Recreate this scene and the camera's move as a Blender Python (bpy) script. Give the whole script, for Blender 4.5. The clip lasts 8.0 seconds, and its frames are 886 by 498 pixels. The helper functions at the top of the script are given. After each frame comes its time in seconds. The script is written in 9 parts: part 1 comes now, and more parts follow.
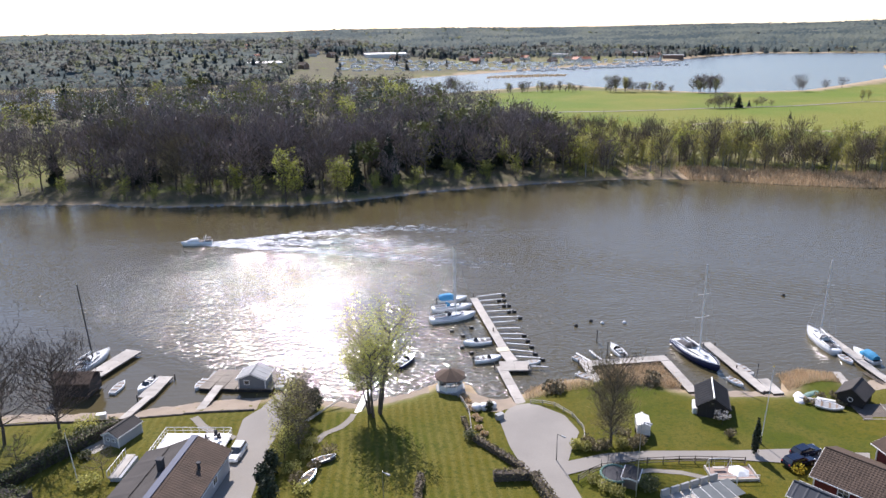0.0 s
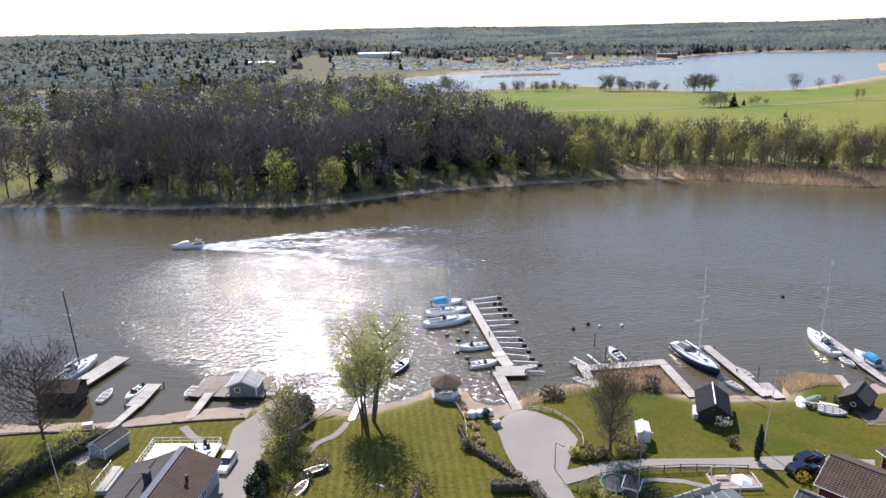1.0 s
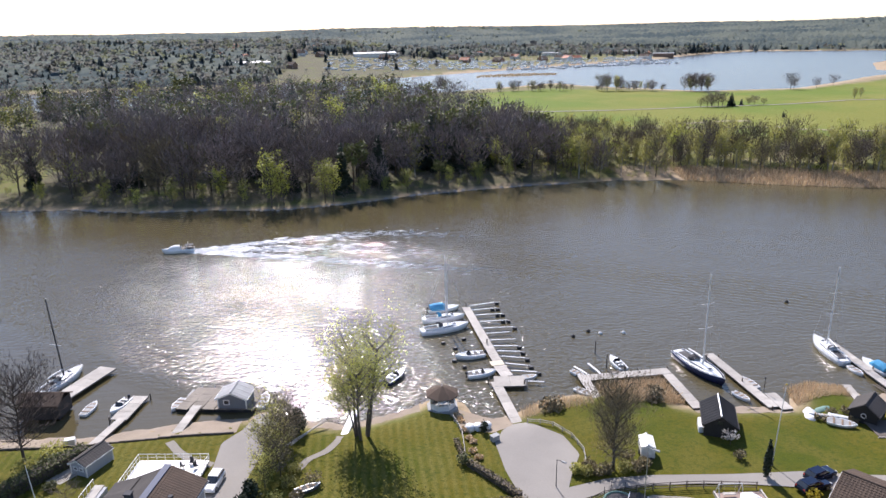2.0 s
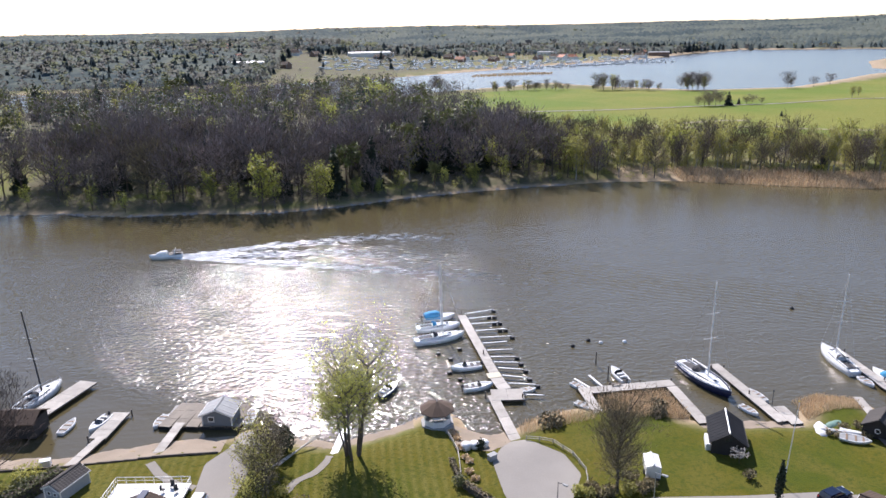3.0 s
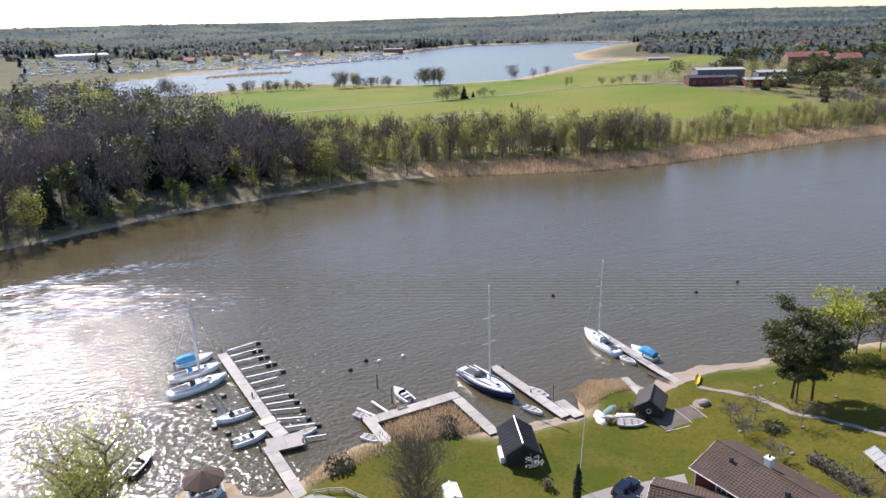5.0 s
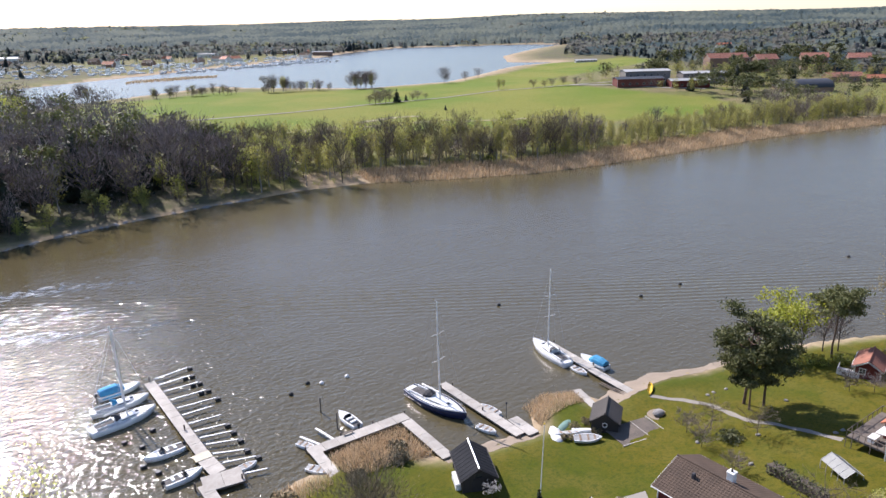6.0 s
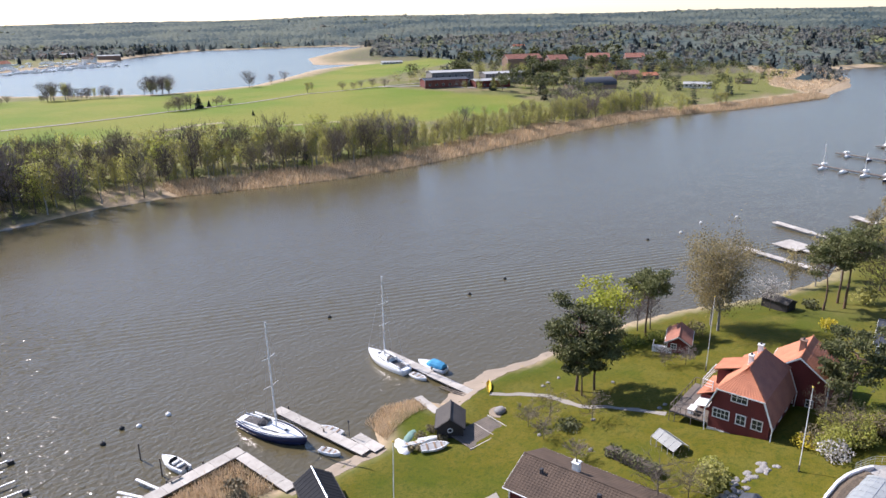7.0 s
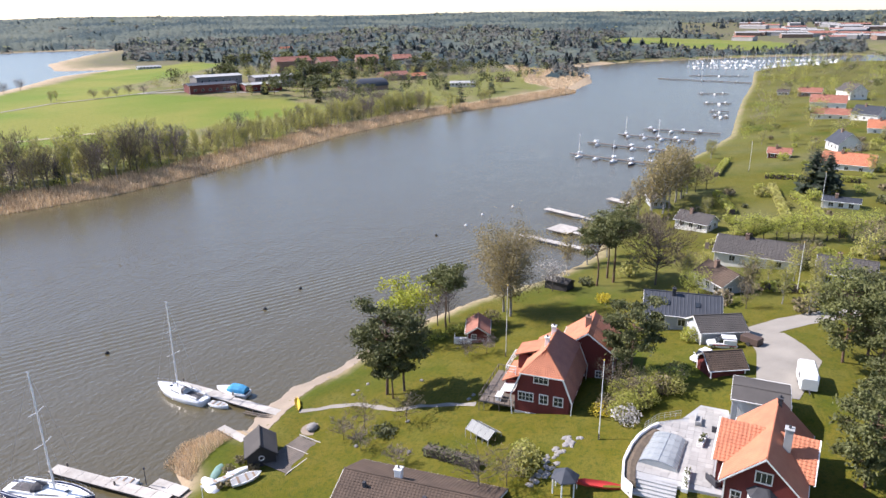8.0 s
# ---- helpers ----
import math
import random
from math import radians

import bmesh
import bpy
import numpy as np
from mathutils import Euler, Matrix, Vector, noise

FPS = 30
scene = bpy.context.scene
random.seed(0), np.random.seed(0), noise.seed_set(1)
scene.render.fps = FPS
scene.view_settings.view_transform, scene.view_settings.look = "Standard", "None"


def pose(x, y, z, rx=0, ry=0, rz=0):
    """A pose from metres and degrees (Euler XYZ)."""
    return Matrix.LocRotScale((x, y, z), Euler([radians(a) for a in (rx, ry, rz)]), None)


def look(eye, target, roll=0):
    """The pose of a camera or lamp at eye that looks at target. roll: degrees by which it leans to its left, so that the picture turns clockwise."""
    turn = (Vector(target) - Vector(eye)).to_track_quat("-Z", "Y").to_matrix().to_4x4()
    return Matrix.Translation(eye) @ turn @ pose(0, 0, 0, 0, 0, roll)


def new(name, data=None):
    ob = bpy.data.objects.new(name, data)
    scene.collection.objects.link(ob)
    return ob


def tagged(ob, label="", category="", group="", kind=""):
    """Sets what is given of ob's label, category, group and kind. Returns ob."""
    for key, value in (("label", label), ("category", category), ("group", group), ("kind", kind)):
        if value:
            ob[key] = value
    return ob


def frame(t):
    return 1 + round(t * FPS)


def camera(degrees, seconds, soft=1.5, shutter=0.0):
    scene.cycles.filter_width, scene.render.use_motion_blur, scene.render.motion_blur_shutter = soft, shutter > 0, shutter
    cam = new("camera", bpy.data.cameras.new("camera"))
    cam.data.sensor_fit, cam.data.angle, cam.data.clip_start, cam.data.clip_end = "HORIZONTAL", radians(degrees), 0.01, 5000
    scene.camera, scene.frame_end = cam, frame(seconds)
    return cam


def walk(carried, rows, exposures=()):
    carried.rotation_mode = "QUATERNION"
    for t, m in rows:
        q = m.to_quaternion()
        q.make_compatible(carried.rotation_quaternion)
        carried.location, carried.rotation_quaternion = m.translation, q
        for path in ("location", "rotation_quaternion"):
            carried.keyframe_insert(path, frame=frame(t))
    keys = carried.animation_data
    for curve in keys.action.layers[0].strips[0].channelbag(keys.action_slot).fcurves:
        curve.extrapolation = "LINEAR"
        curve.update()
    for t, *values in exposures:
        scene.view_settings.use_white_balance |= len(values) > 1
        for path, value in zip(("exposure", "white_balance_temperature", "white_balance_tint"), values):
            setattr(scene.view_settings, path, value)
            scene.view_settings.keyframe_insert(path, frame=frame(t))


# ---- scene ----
cam = camera(64.4, 8.0)
# seconds, eye, yaw, pitch, roll
PATH = [
    (0, -3.595, -10.519, 59.014, -5.025, -17.464, -0.915),
    (0.5, -3.511, -9.420, 58.938, -5.247, -17.488, -0.980),
    (1, -3.330, -7.919, 58.863, -5.470, -17.513, -1.045),
    (1.5, -3.151, -6.089, 58.831, -5.692, -17.531, -1.086),
    (3, -2.056, 1.198, 58.703, -6.124, -17.606, -1.219),
    (3.5, -1.527, 3.915, 58.592, -7.549, -17.648, -1.278),
    (4, -0.833, 6.732, 58.602, -12.206, -17.810, -1.339),
    (4.2, -0.693, 8.068, 58.633, -16.353, -17.920, -1.250),
    (4.5, -0.396, 9.846, 58.584, -23.191, -18.072, -1.384),
    (4.7, -0.013, 11.054, 58.660, -25.072, -18.137, -1.410),
    (5.8, 1.674, 17.249, 58.715, -30.343, -18.229, -1.503),
    (6, 1.968, 18.387, 58.790, -32.071, -18.164, -1.402),
    (6.5, 2.884, 20.590, 58.741, -38.452, -18.190, -1.303),
    (7, 3.590, 22.591, 58.588, -47.420, -18.306, -1.060),
    (7.5, 4.239, 24.173, 58.540, -56.378, -18.380, -0.928),
    (8, 4.900, 25.426, 58.447, -65.610, -18.418, -0.757),
]
walk(cam, [(t, pose(x, y, z, 0, 0, yaw) @ pose(0, 0, 0, 90 + pitch, 0, 0) @ pose(0, 0, 0, 0, 0, roll))
           for t, x, y, z, yaw, pitch, roll in PATH], [(0.0, 0.60, 6120, 20), (4.0, 0.60, 6120, 20), (6.5, 0.68, 6120, 20), (8.0, 0.94, 6120, 20)])

# ---- light ----
SUN_AZ, SUN_EL = 8.0, 42.5        # degrees to the left of +y, degrees up
world = bpy.data.worlds.new("world")
scene.world = world
world.use_nodes = True
wt = world.node_tree
sky = wt.nodes.new("ShaderNodeTexSky")
sky.sky_type, sky.sun_disc = "NISHITA", False
sky.sun_elevation, sky.sun_rotation = radians(SUN_EL), radians(-SUN_AZ)
sky.air_density, sky.dust_density, sky.ozone_density = 1.0, 0.25, 2.0
wt.nodes["Background"].inputs["Strength"].default_value = 0.112
wt.links.new(sky.outputs["Color"], wt.nodes["Background"].inputs["Color"])
lamp = bpy.data.lights.new("sun", "SUN")
lamp.energy, lamp.angle, lamp.color = 5.0, radians(0.53), (1.0, 0.94, 0.84)
sun = new("sun", lamp)
sun.matrix_world = look((-500 * math.sin(radians(SUN_AZ)), 500, 360), (0, 0, 0))
sun.rotation_euler = (radians(90 - SUN_EL), 0, radians(180 + SUN_AZ))
sun.location = (-100, 600, 450)

# ---- materials ----
MATS = {}


def mat(name, a, b=None, rough=0.8, scale=1.0, fine=12.0, bump=0.1, metal=0.0, translucent=0.0, island=0.0, rand=0.0, spec=0.5, stretch=(1, 1, 1), soft=0.0):
    """A surface between the colours a and b by noise at two scales, with relief; island and rand vary it from piece to piece, soft lets leaves shade as one crown."""
    if name in MATS:
        return MATS[name]
    m = bpy.data.materials.new(name)
    m.use_nodes = True
    nt = m.node_tree
    n, l = nt.nodes, nt.links
    bsdf = n["Principled BSDF"]
    b = b or tuple(c * 0.75 for c in a)
    geo = n.new("ShaderNodeNewGeometry")
    mp = n.new("ShaderNodeMapping")
    mp.inputs["Scale"].default_value = stretch
    l.new(geo.outputs["Position"], mp.inputs["Vector"])
    big, small = n.new("ShaderNodeTexNoise"), n.new("ShaderNodeTexNoise")
    big.inputs["Scale"].default_value, big.inputs["Detail"].default_value = scale, 4.0
    small.inputs["Scale"].default_value, small.inputs["Detail"].default_value = fine, 3.0
    l.new(mp.outputs[0], big.inputs["Vector"])
    l.new(mp.outputs[0], small.inputs["Vector"])
    add = n.new("ShaderNodeMath")
    add.operation = "MULTIPLY_ADD"
    l.new(small.outputs["Fac"], add.inputs[0])
    add.inputs[1].default_value = 0.5
    l.new(big.outputs["Fac"], add.inputs[2])
    ramp = n.new("ShaderNodeMapRange")
    ramp.inputs["From Min"].default_value, ramp.inputs["From Max"].default_value = 0.5, 1.0
    l.new(add.outputs[0], ramp.inputs["Value"])
    mix = n.new("ShaderNodeMix")
    mix.data_type = "RGBA"
    mix.inputs["A"].default_value, mix.inputs["B"].default_value = (*a, 1), (*b, 1)
    l.new(ramp.outputs[0], mix.inputs["Factor"])
    out = mix.outputs["Result"]
    for amount, node, socket in ((island, geo, "Random Per Island"), (rand, None, "Random")):
        if amount:
            node = node or n.new("ShaderNodeObjectInfo")
            hsv = n.new("ShaderNodeHueSaturation")
            val = n.new("ShaderNodeMapRange")
            val.inputs["To Min"].default_value, val.inputs["To Max"].default_value = 1 - amount, 1 + amount
            l.new(node.outputs[socket], val.inputs["Value"])
            l.new(val.outputs[0], hsv.inputs["Value"])
            l.new(out, hsv.inputs["Color"])
            out = hsv.outputs["Color"]
    l.new(out, bsdf.inputs["Base Color"])
    bsdf.inputs["Roughness"].default_value, bsdf.inputs["Metallic"].default_value = rough, metal
    bsdf.inputs["Specular IOR Level"].default_value = spec
    if bump:
        bp = n.new("ShaderNodeBump")
        bp.inputs["Strength"].default_value, bp.inputs["Distance"].default_value = min(1.0, bump * 4), 0.05 + bump * 0.2
        l.new(small.outputs["Fac"], bp.inputs["Height"])
        l.new(bp.outputs["Normal"], bsdf.inputs["Normal"])
    if soft:
        up, sm = n.new("ShaderNodeVectorMath"), n.new("ShaderNodeVectorMath")
        up.operation, up.inputs[1].default_value, up.inputs[2].default_value = "MULTIPLY_ADD", (1 - soft, 1 - soft, 1 - soft), (0, 0, soft)
        sm.operation = "NORMALIZE"
        l.new(geo.outputs["Normal"], up.inputs[0])
        l.new(up.outputs[0], sm.inputs[0])
        l.new(sm.outputs[0], bsdf.inputs["Normal"])
    if translucent:
        tr, ms = n.new("ShaderNodeBsdfTranslucent"), n.new("ShaderNodeMixShader")
        l.new(out, tr.inputs["Color"])
        ms.inputs["Fac"].default_value = translucent
        l.new(bsdf.outputs[0], ms.inputs[1])
        l.new(tr.outputs[0], ms.inputs[2])
        l.new(ms.outputs[0], n["Material Output"].inputs["Surface"])
    MATS[name] = m
    return m


BARK = mat("bark", (0.12, 0.095, 0.075), (0.06, 0.048, 0.04), 0.9, 2, 9, 0.3)
BARK_PALE = mat("birch_bark", (0.45, 0.42, 0.38), (0.12, 0.11, 0.1), 0.8, 3, 9, 0.2)
BARK_RED = mat("pine_bark", (0.20, 0.11, 0.06), (0.08, 0.06, 0.05), 0.9, 1, 8, 0.3)
TWIG = mat("twigs", (0.255, 0.203, 0.185), (0.165, 0.133, 0.122), 0.9, 0.08, 1.0, 0, island=0.3, rand=0.25)
TWIG_WARM = mat("budding_twigs", (0.25, 0.20, 0.11), (0.17, 0.14, 0.085), 0.9, 0.08, 1.0, 0, island=0.3, rand=0.2)
LEAF = mat("spring_leaves", (0.40, 0.42, 0.075), (0.31, 0.33, 0.06), 0.6, 0.1, 1.5, 0, translucent=0.5, island=0.2, rand=0.22, soft=0.6)
LEAF_OLIVE = mat("olive_leaves", (0.40, 0.385, 0.095), (0.30, 0.28, 0.08), 0.7, 0.1, 1.5, 0, translucent=0.45, island=0.2, rand=0.25, soft=0.6)
LEAF_YELLOW = mat("yellow_blossom_leaves", (0.42, 0.42, 0.03), (0.28, 0.32, 0.03), 0.6, 0.3, 2, 0, translucent=0.45, island=0.25, soft=0.5)
LEAF_LIME = mat("lime_leaves", (0.40, 0.405, 0.07), (0.29, 0.30, 0.055), 0.6, 0.3, 2, 0, translucent=0.5, island=0.3, soft=0.5)
NEEDLE = mat("needles", (0.042, 0.056, 0.03), (0.028, 0.04, 0.023), 0.7, 0.15, 1.5, 0, translucent=0.3, island=0.2, rand=0.25, soft=0.5)
NEEDLE_PINE = mat("pine_needles", (0.135, 0.142, 0.038), (0.075, 0.082, 0.026), 0.7, 0.15, 1.5, 0, translucent=0.25, island=0.3, rand=0.2, soft=0.25)
BUDS = mat("opening_birch_buds", (0.30, 0.245, 0.10), (0.22, 0.175, 0.08), 0.7, 0.1, 1.5, 0, translucent=0.45, island=0.2, rand=0.1, soft=0.4)
BLOSSOM = mat("white_blossom", (0.62, 0.58, 0.54), (0.45, 0.42, 0.36), 0.7, 0.3, 2, 0, translucent=0.3, island=0.25)
FORSYTHIA = mat("yellow_flowers", (0.65, 0.5, 0.03), (0.5, 0.42, 0.04), 0.7, 0.3, 2, 0, translucent=0.35, island=0.25)
HEDGE = mat("hedge_leaves", (0.12, 0.125, 0.04), (0.08, 0.088, 0.032), 0.7, 0.3, 2, 0, translucent=0.25, island=0.4, soft=0.4)
HEDGE_BROWN = mat("beech_hedge_twigs", (0.22, 0.175, 0.085), (0.15, 0.125, 0.065), 0.8, 0.3, 2, 0, translucent=0.2, island=0.4, soft=0.4)
THUJA = mat("thuja", (0.035, 0.05, 0.022), (0.025, 0.035, 0.018), 0.8, 0.5, 3, 0, translucent=0.1, island=0.35)
REED = mat("dry_reeds", (0.60, 0.455, 0.28), (0.47, 0.345, 0.205), 0.9, 0.15, 1.5, 0, translucent=0.3, island=0.3)
REED_PALE = mat("bleached_reeds", (0.68, 0.54, 0.36), (0.55, 0.42, 0.27), 0.9, 0.15, 1.5, 0, translucent=0.3, island=0.25)
# far needles, twigs and leaves: aerial haze painted in as cooler, greyer colour
HAZED_NEEDLE = mat("hazed_needles", (0.070, 0.092, 0.092), (0.052, 0.072, 0.074), 0.9, 0.004, 0.02, 0, translucent=0.35, island=0.12, soft=0.85)
TWIG_DARK = mat("dark_twigs", (0.105, 0.07, 0.058), (0.07, 0.05, 0.042), 0.9, 0.08, 1.0, 0, island=0.3)
HAZED_TWIG = mat("hazed_twigs", (0.150, 0.153, 0.136), (0.118, 0.122, 0.110), 0.9, 0.004, 0.02, 0, translucent=0.35, island=0.12, soft=0.85)
HAZED_LEAF = mat("hazed_leaves", (0.165, 0.18, 0.112), (0.13, 0.147, 0.095), 0.9, 0.004, 0.02, 0, translucent=0.35, island=0.12, soft=0.85)

# ---- tools ----
class Geo:
    """Collects faces for one mesh."""

    def __init__(self):
        self.v, self.f = [], []

    def add(self, verts, faces):
        k = len(self.v)
        self.v += [tuple(p) for p in verts]
        self.f += [tuple(i + k for i in f) for f in faces]
        return self

    def box(self, c, s, rz=0.0, bevel=0.0, rx=0.0, ry=0.0):
        """A box with its middle at c and the size s; bevel cuts its upright and top edges."""
        m = Euler((radians(rx), radians(ry), radians(rz))).to_matrix()
        hx, hy, hz = s[0] / 2, s[1] / 2, s[2] / 2
        b = min(bevel, hx * 0.9, hy * 0.9, hz * 0.9)
        if b <= 0:
            p = [(x, y, z) for z in (-hz, hz) for x, y in ((-hx, -hy), (hx, -hy), (hx, hy), (-hx, hy))]
            q = [(3, 2, 1, 0), (4, 5, 6, 7), (0, 1, 5, 4), (1, 2, 6, 5), (2, 3, 7, 6), (3, 0, 4, 7)]
        else:
            def ring(k, z):
                return [(-hx + k, -hy, z), (hx - k, -hy, z), (hx, -hy + k, z), (hx, hy - k, z), (hx - k, hy, z), (-hx + k, hy, z), (-hx, hy - k, z), (-hx, -hy + k, z)]
            top = [(x * (hx - b) / hx, y * (hy - b) / hy, hz) for x, y, z in ring(b, 0)]
            p = ring(b, -hz) + ring(b, hz - b) + top
            q = [tuple(range(7, -1, -1)), tuple(range(16, 24))]
            q += [(k + i, k + (i + 1) % 8, k + 8 + (i + 1) % 8, k + 8 + i) for k in (0, 8) for i in range(8)]
        return self.add([Vector(c) + m @ Vector(a) for a in p], q)

    def tube(self, a, b, r0, r1=None, n=6, caps=True):
        a, b = Vector(a), Vector(b)
        r1 = r0 if r1 is None else r1
        d = (b - a).normalized()
        u = d.orthogonal().normalized()
        w = d.cross(u)
        p = [a + (u * math.cos(t) + w * math.sin(t)) * r0 for t in (2 * math.pi * i / n for i in range(n))]
        p += [b + (u * math.cos(t) + w * math.sin(t)) * r1 for t in (2 * math.pi * i / n for i in range(n))]
        q = [(i, (i + 1) % n, n + (i + 1) % n, n + i) for i in range(n)]
        if caps:
            q += [tuple(range(n - 1, -1, -1)), tuple(range(n, 2 * n))]
        return self.add(p, q)

    def prism(self, outline, z0, z1):
        """An upright prism over a plan outline (counter-clockwise)."""
        n = len(outline)
        p = [(x, y, z0) for x, y in outline] + [(x, y, z1) for x, y in outline]
        return self.add(p, [tuple(range(n - 1, -1, -1)), tuple(range(n, 2 * n))] + [(i, (i + 1) % n, n + (i + 1) % n, n + i) for i in range(n)])

    def loft(self, rings, close=True, ends=True):
        n = len(rings[0])
        p = [q for r in rings for q in r]
        f = []
        for k in range(len(rings) - 1):
            for i in range(n if close else n - 1):
                j = (i + 1) % n
                f.append((k * n + i, k * n + j, (k + 1) * n + j, (k + 1) * n + i))
        if ends:
            f += [tuple(range(n - 1, -1, -1)), tuple(range((len(rings) - 1) * n, len(rings) * n))]
        return self.add(p, f)

    def mesh(self, name, material, smooth=False):
        me = bpy.data.meshes.new(name)
        me.from_pydata(self.v, [], self.f)
        me.materials.append(material)
        if smooth:
            me.shade_smooth()
        me.update()
        return me


def part(name, geo, material, parent, label="", smooth=False, m=None):
    """Links a Geo, or a mesh, as one part of a thing or of a part."""
    ob = new(name, geo.mesh(name, material, smooth) if isinstance(geo, Geo) else geo)
    ob.parent = parent
    if m is not None:
        ob.matrix_basis = m
    return tagged(ob, label)


def thing(name, x, y, z, rz=0.0, label="", category="", group="", kind=""):
    ob = new(name)
    ob.empty_display_size = 0.3
    ob.matrix_basis = pose(x, y, z, 0, 0, rz)
    return tagged(ob, label, category, group, kind)


def single(name, geo, material, label, category, x=0, y=0, z=0, rz=0, group="", kind="", smooth=False):
    ob = new(name, geo.mesh(name, material, smooth) if isinstance(geo, Geo) else geo)
    ob.matrix_basis = pose(x, y, z, 0, 0, rz)
    return tagged(ob, label, category, group, kind)


def np_mesh(name, verts, faces, material, smooth=False):
    """A mesh from arrays; faces all have the same number of corners."""
    me = bpy.data.meshes.new(name)
    verts, faces = np.asarray(verts, np.float32), np.asarray(faces, np.int32)
    me.vertices.add(len(verts))
    me.vertices.foreach_set("co", verts.ravel())
    me.loops.add(faces.size)
    me.loops.foreach_set("vertex_index", faces.ravel())
    me.polygons.add(len(faces))
    me.polygons.foreach_set("loop_start", np.arange(0, faces.size, faces.shape[1], dtype=np.int32))
    me.polygons.foreach_set("use_smooth", np.full(len(faces), smooth))
    me.materials.append(material)
    me.update(calc_edges=True)
    me.validate()
    return me


# ---- the lie of the land ----
NEAR_SHORE = [(-1500, 260), (-320, 118), (-140, 104), (-67, 96.3), (-47, 94.6), (-33, 97), (-24, 97), (-21.5, 99), (-16, 95.5), (-9, 92.9),
              (-2.7, 94.6), (2, 96.8), (4, 99), (10, 98.4), (10.6, 94), (14, 91.3), (18.5, 93), (23, 95.5), (30, 97.5), (36, 99.5), (42, 97.5), (45, 92), (48, 90),
              (54, 89.7), (61.7, 88.8), (64.5, 93), (69, 95), (74.5, 93.2), (75, 89), (79.6, 90.7), (88.4, 90.7), (97, 87.4), (107, 86.3), (121, 82.5)]
NEAR_SHORE_EAST = [(135, 77), (150, 68), (165, 62), (175, 59), (201, 62), (229, 62), (246, 60), (286, 58), (332, 46), (380, 38), (470, 39),
                   (530, 39), (657, 36), (800, 38), (860, 20), (975, -50), (1000, -130), (1000, -1500)]
FAR_SHORE = [(1160, -1500), (1150, -130), (1122, -63), (1030, 67), (899, 189), (830, 215), (760, 215), (705, 183), (640, 166), (549, 162), (466, 184),
             (397, 211), (318, 223), (267, 224), (213, 225), (176, 230), (150, 240), (121, 254), (92, 258.6), (60, 256.4), (34, 252), (14, 248),
             (-11, 238.7), (-35, 234), (-60, 238), (-83, 239), (-111, 248), (-141, 250), (-200, 262), (-320, 290), (-1500, 420)]
LAKE = [(-1600, 700), (-500, 590), (-150, 590), (28, 640), (126, 693), (193, 732), (211, 690), (288, 604), (371, 600), (445, 650), (545, 724),
        (640, 745), (600, 800), (692, 930), (850, 1060), (1050, 1200), (1000, 1290), (767, 1400), (600, 1290), (480, 1160), (300, 1050), (165, 960),
        (44, 880), (-150, 800), (-500, 760), (-1600, 900)]


def inside(x, y, poly):
    hit = np.zeros(x.shape, bool)
    for (x0, y0), (x1, y1) in zip(poly, poly[1:] + poly[:1]):
        if y0 != y1:
            hit ^= ((y0 > y) != (y1 > y)) & (x < (x1 - x0) * (y - y0) / (y1 - y0) + x0)
    return hit


def away(x, y, line):
    d = np.full(x.shape, 1e9)
    for (x0, y0), (x1, y1) in zip(line, line[1:]):
        dx, dy = x1 - x0, y1 - y0
        t = np.clip(((x - x0) * dx + (y - y0) * dy) / (dx * dx + dy * dy), 0, 1)
        d = np.minimum(d, np.hypot(x - x0 - t * dx, y - y0 - t * dy))
    return d


def step(a, b, v):
    t = np.clip((v - a) / (b - a), 0, 1)
    return t * t * (3 - 2 * t)


RIVER = NEAR_SHORE + NEAR_SHORE_EAST + FAR_SHORE
NEAR_LINE = NEAR_SHORE + NEAR_SHORE_EAST


def wobble(x, y):
    return np.sin(x * 0.9 + 1.7 * np.sin(y * 0.31)) * np.cos(y * 0.8 + 1.3 * np.sin(x * 0.27)) + 0.5 * np.sin(x * 2.3 + y * 1.9)


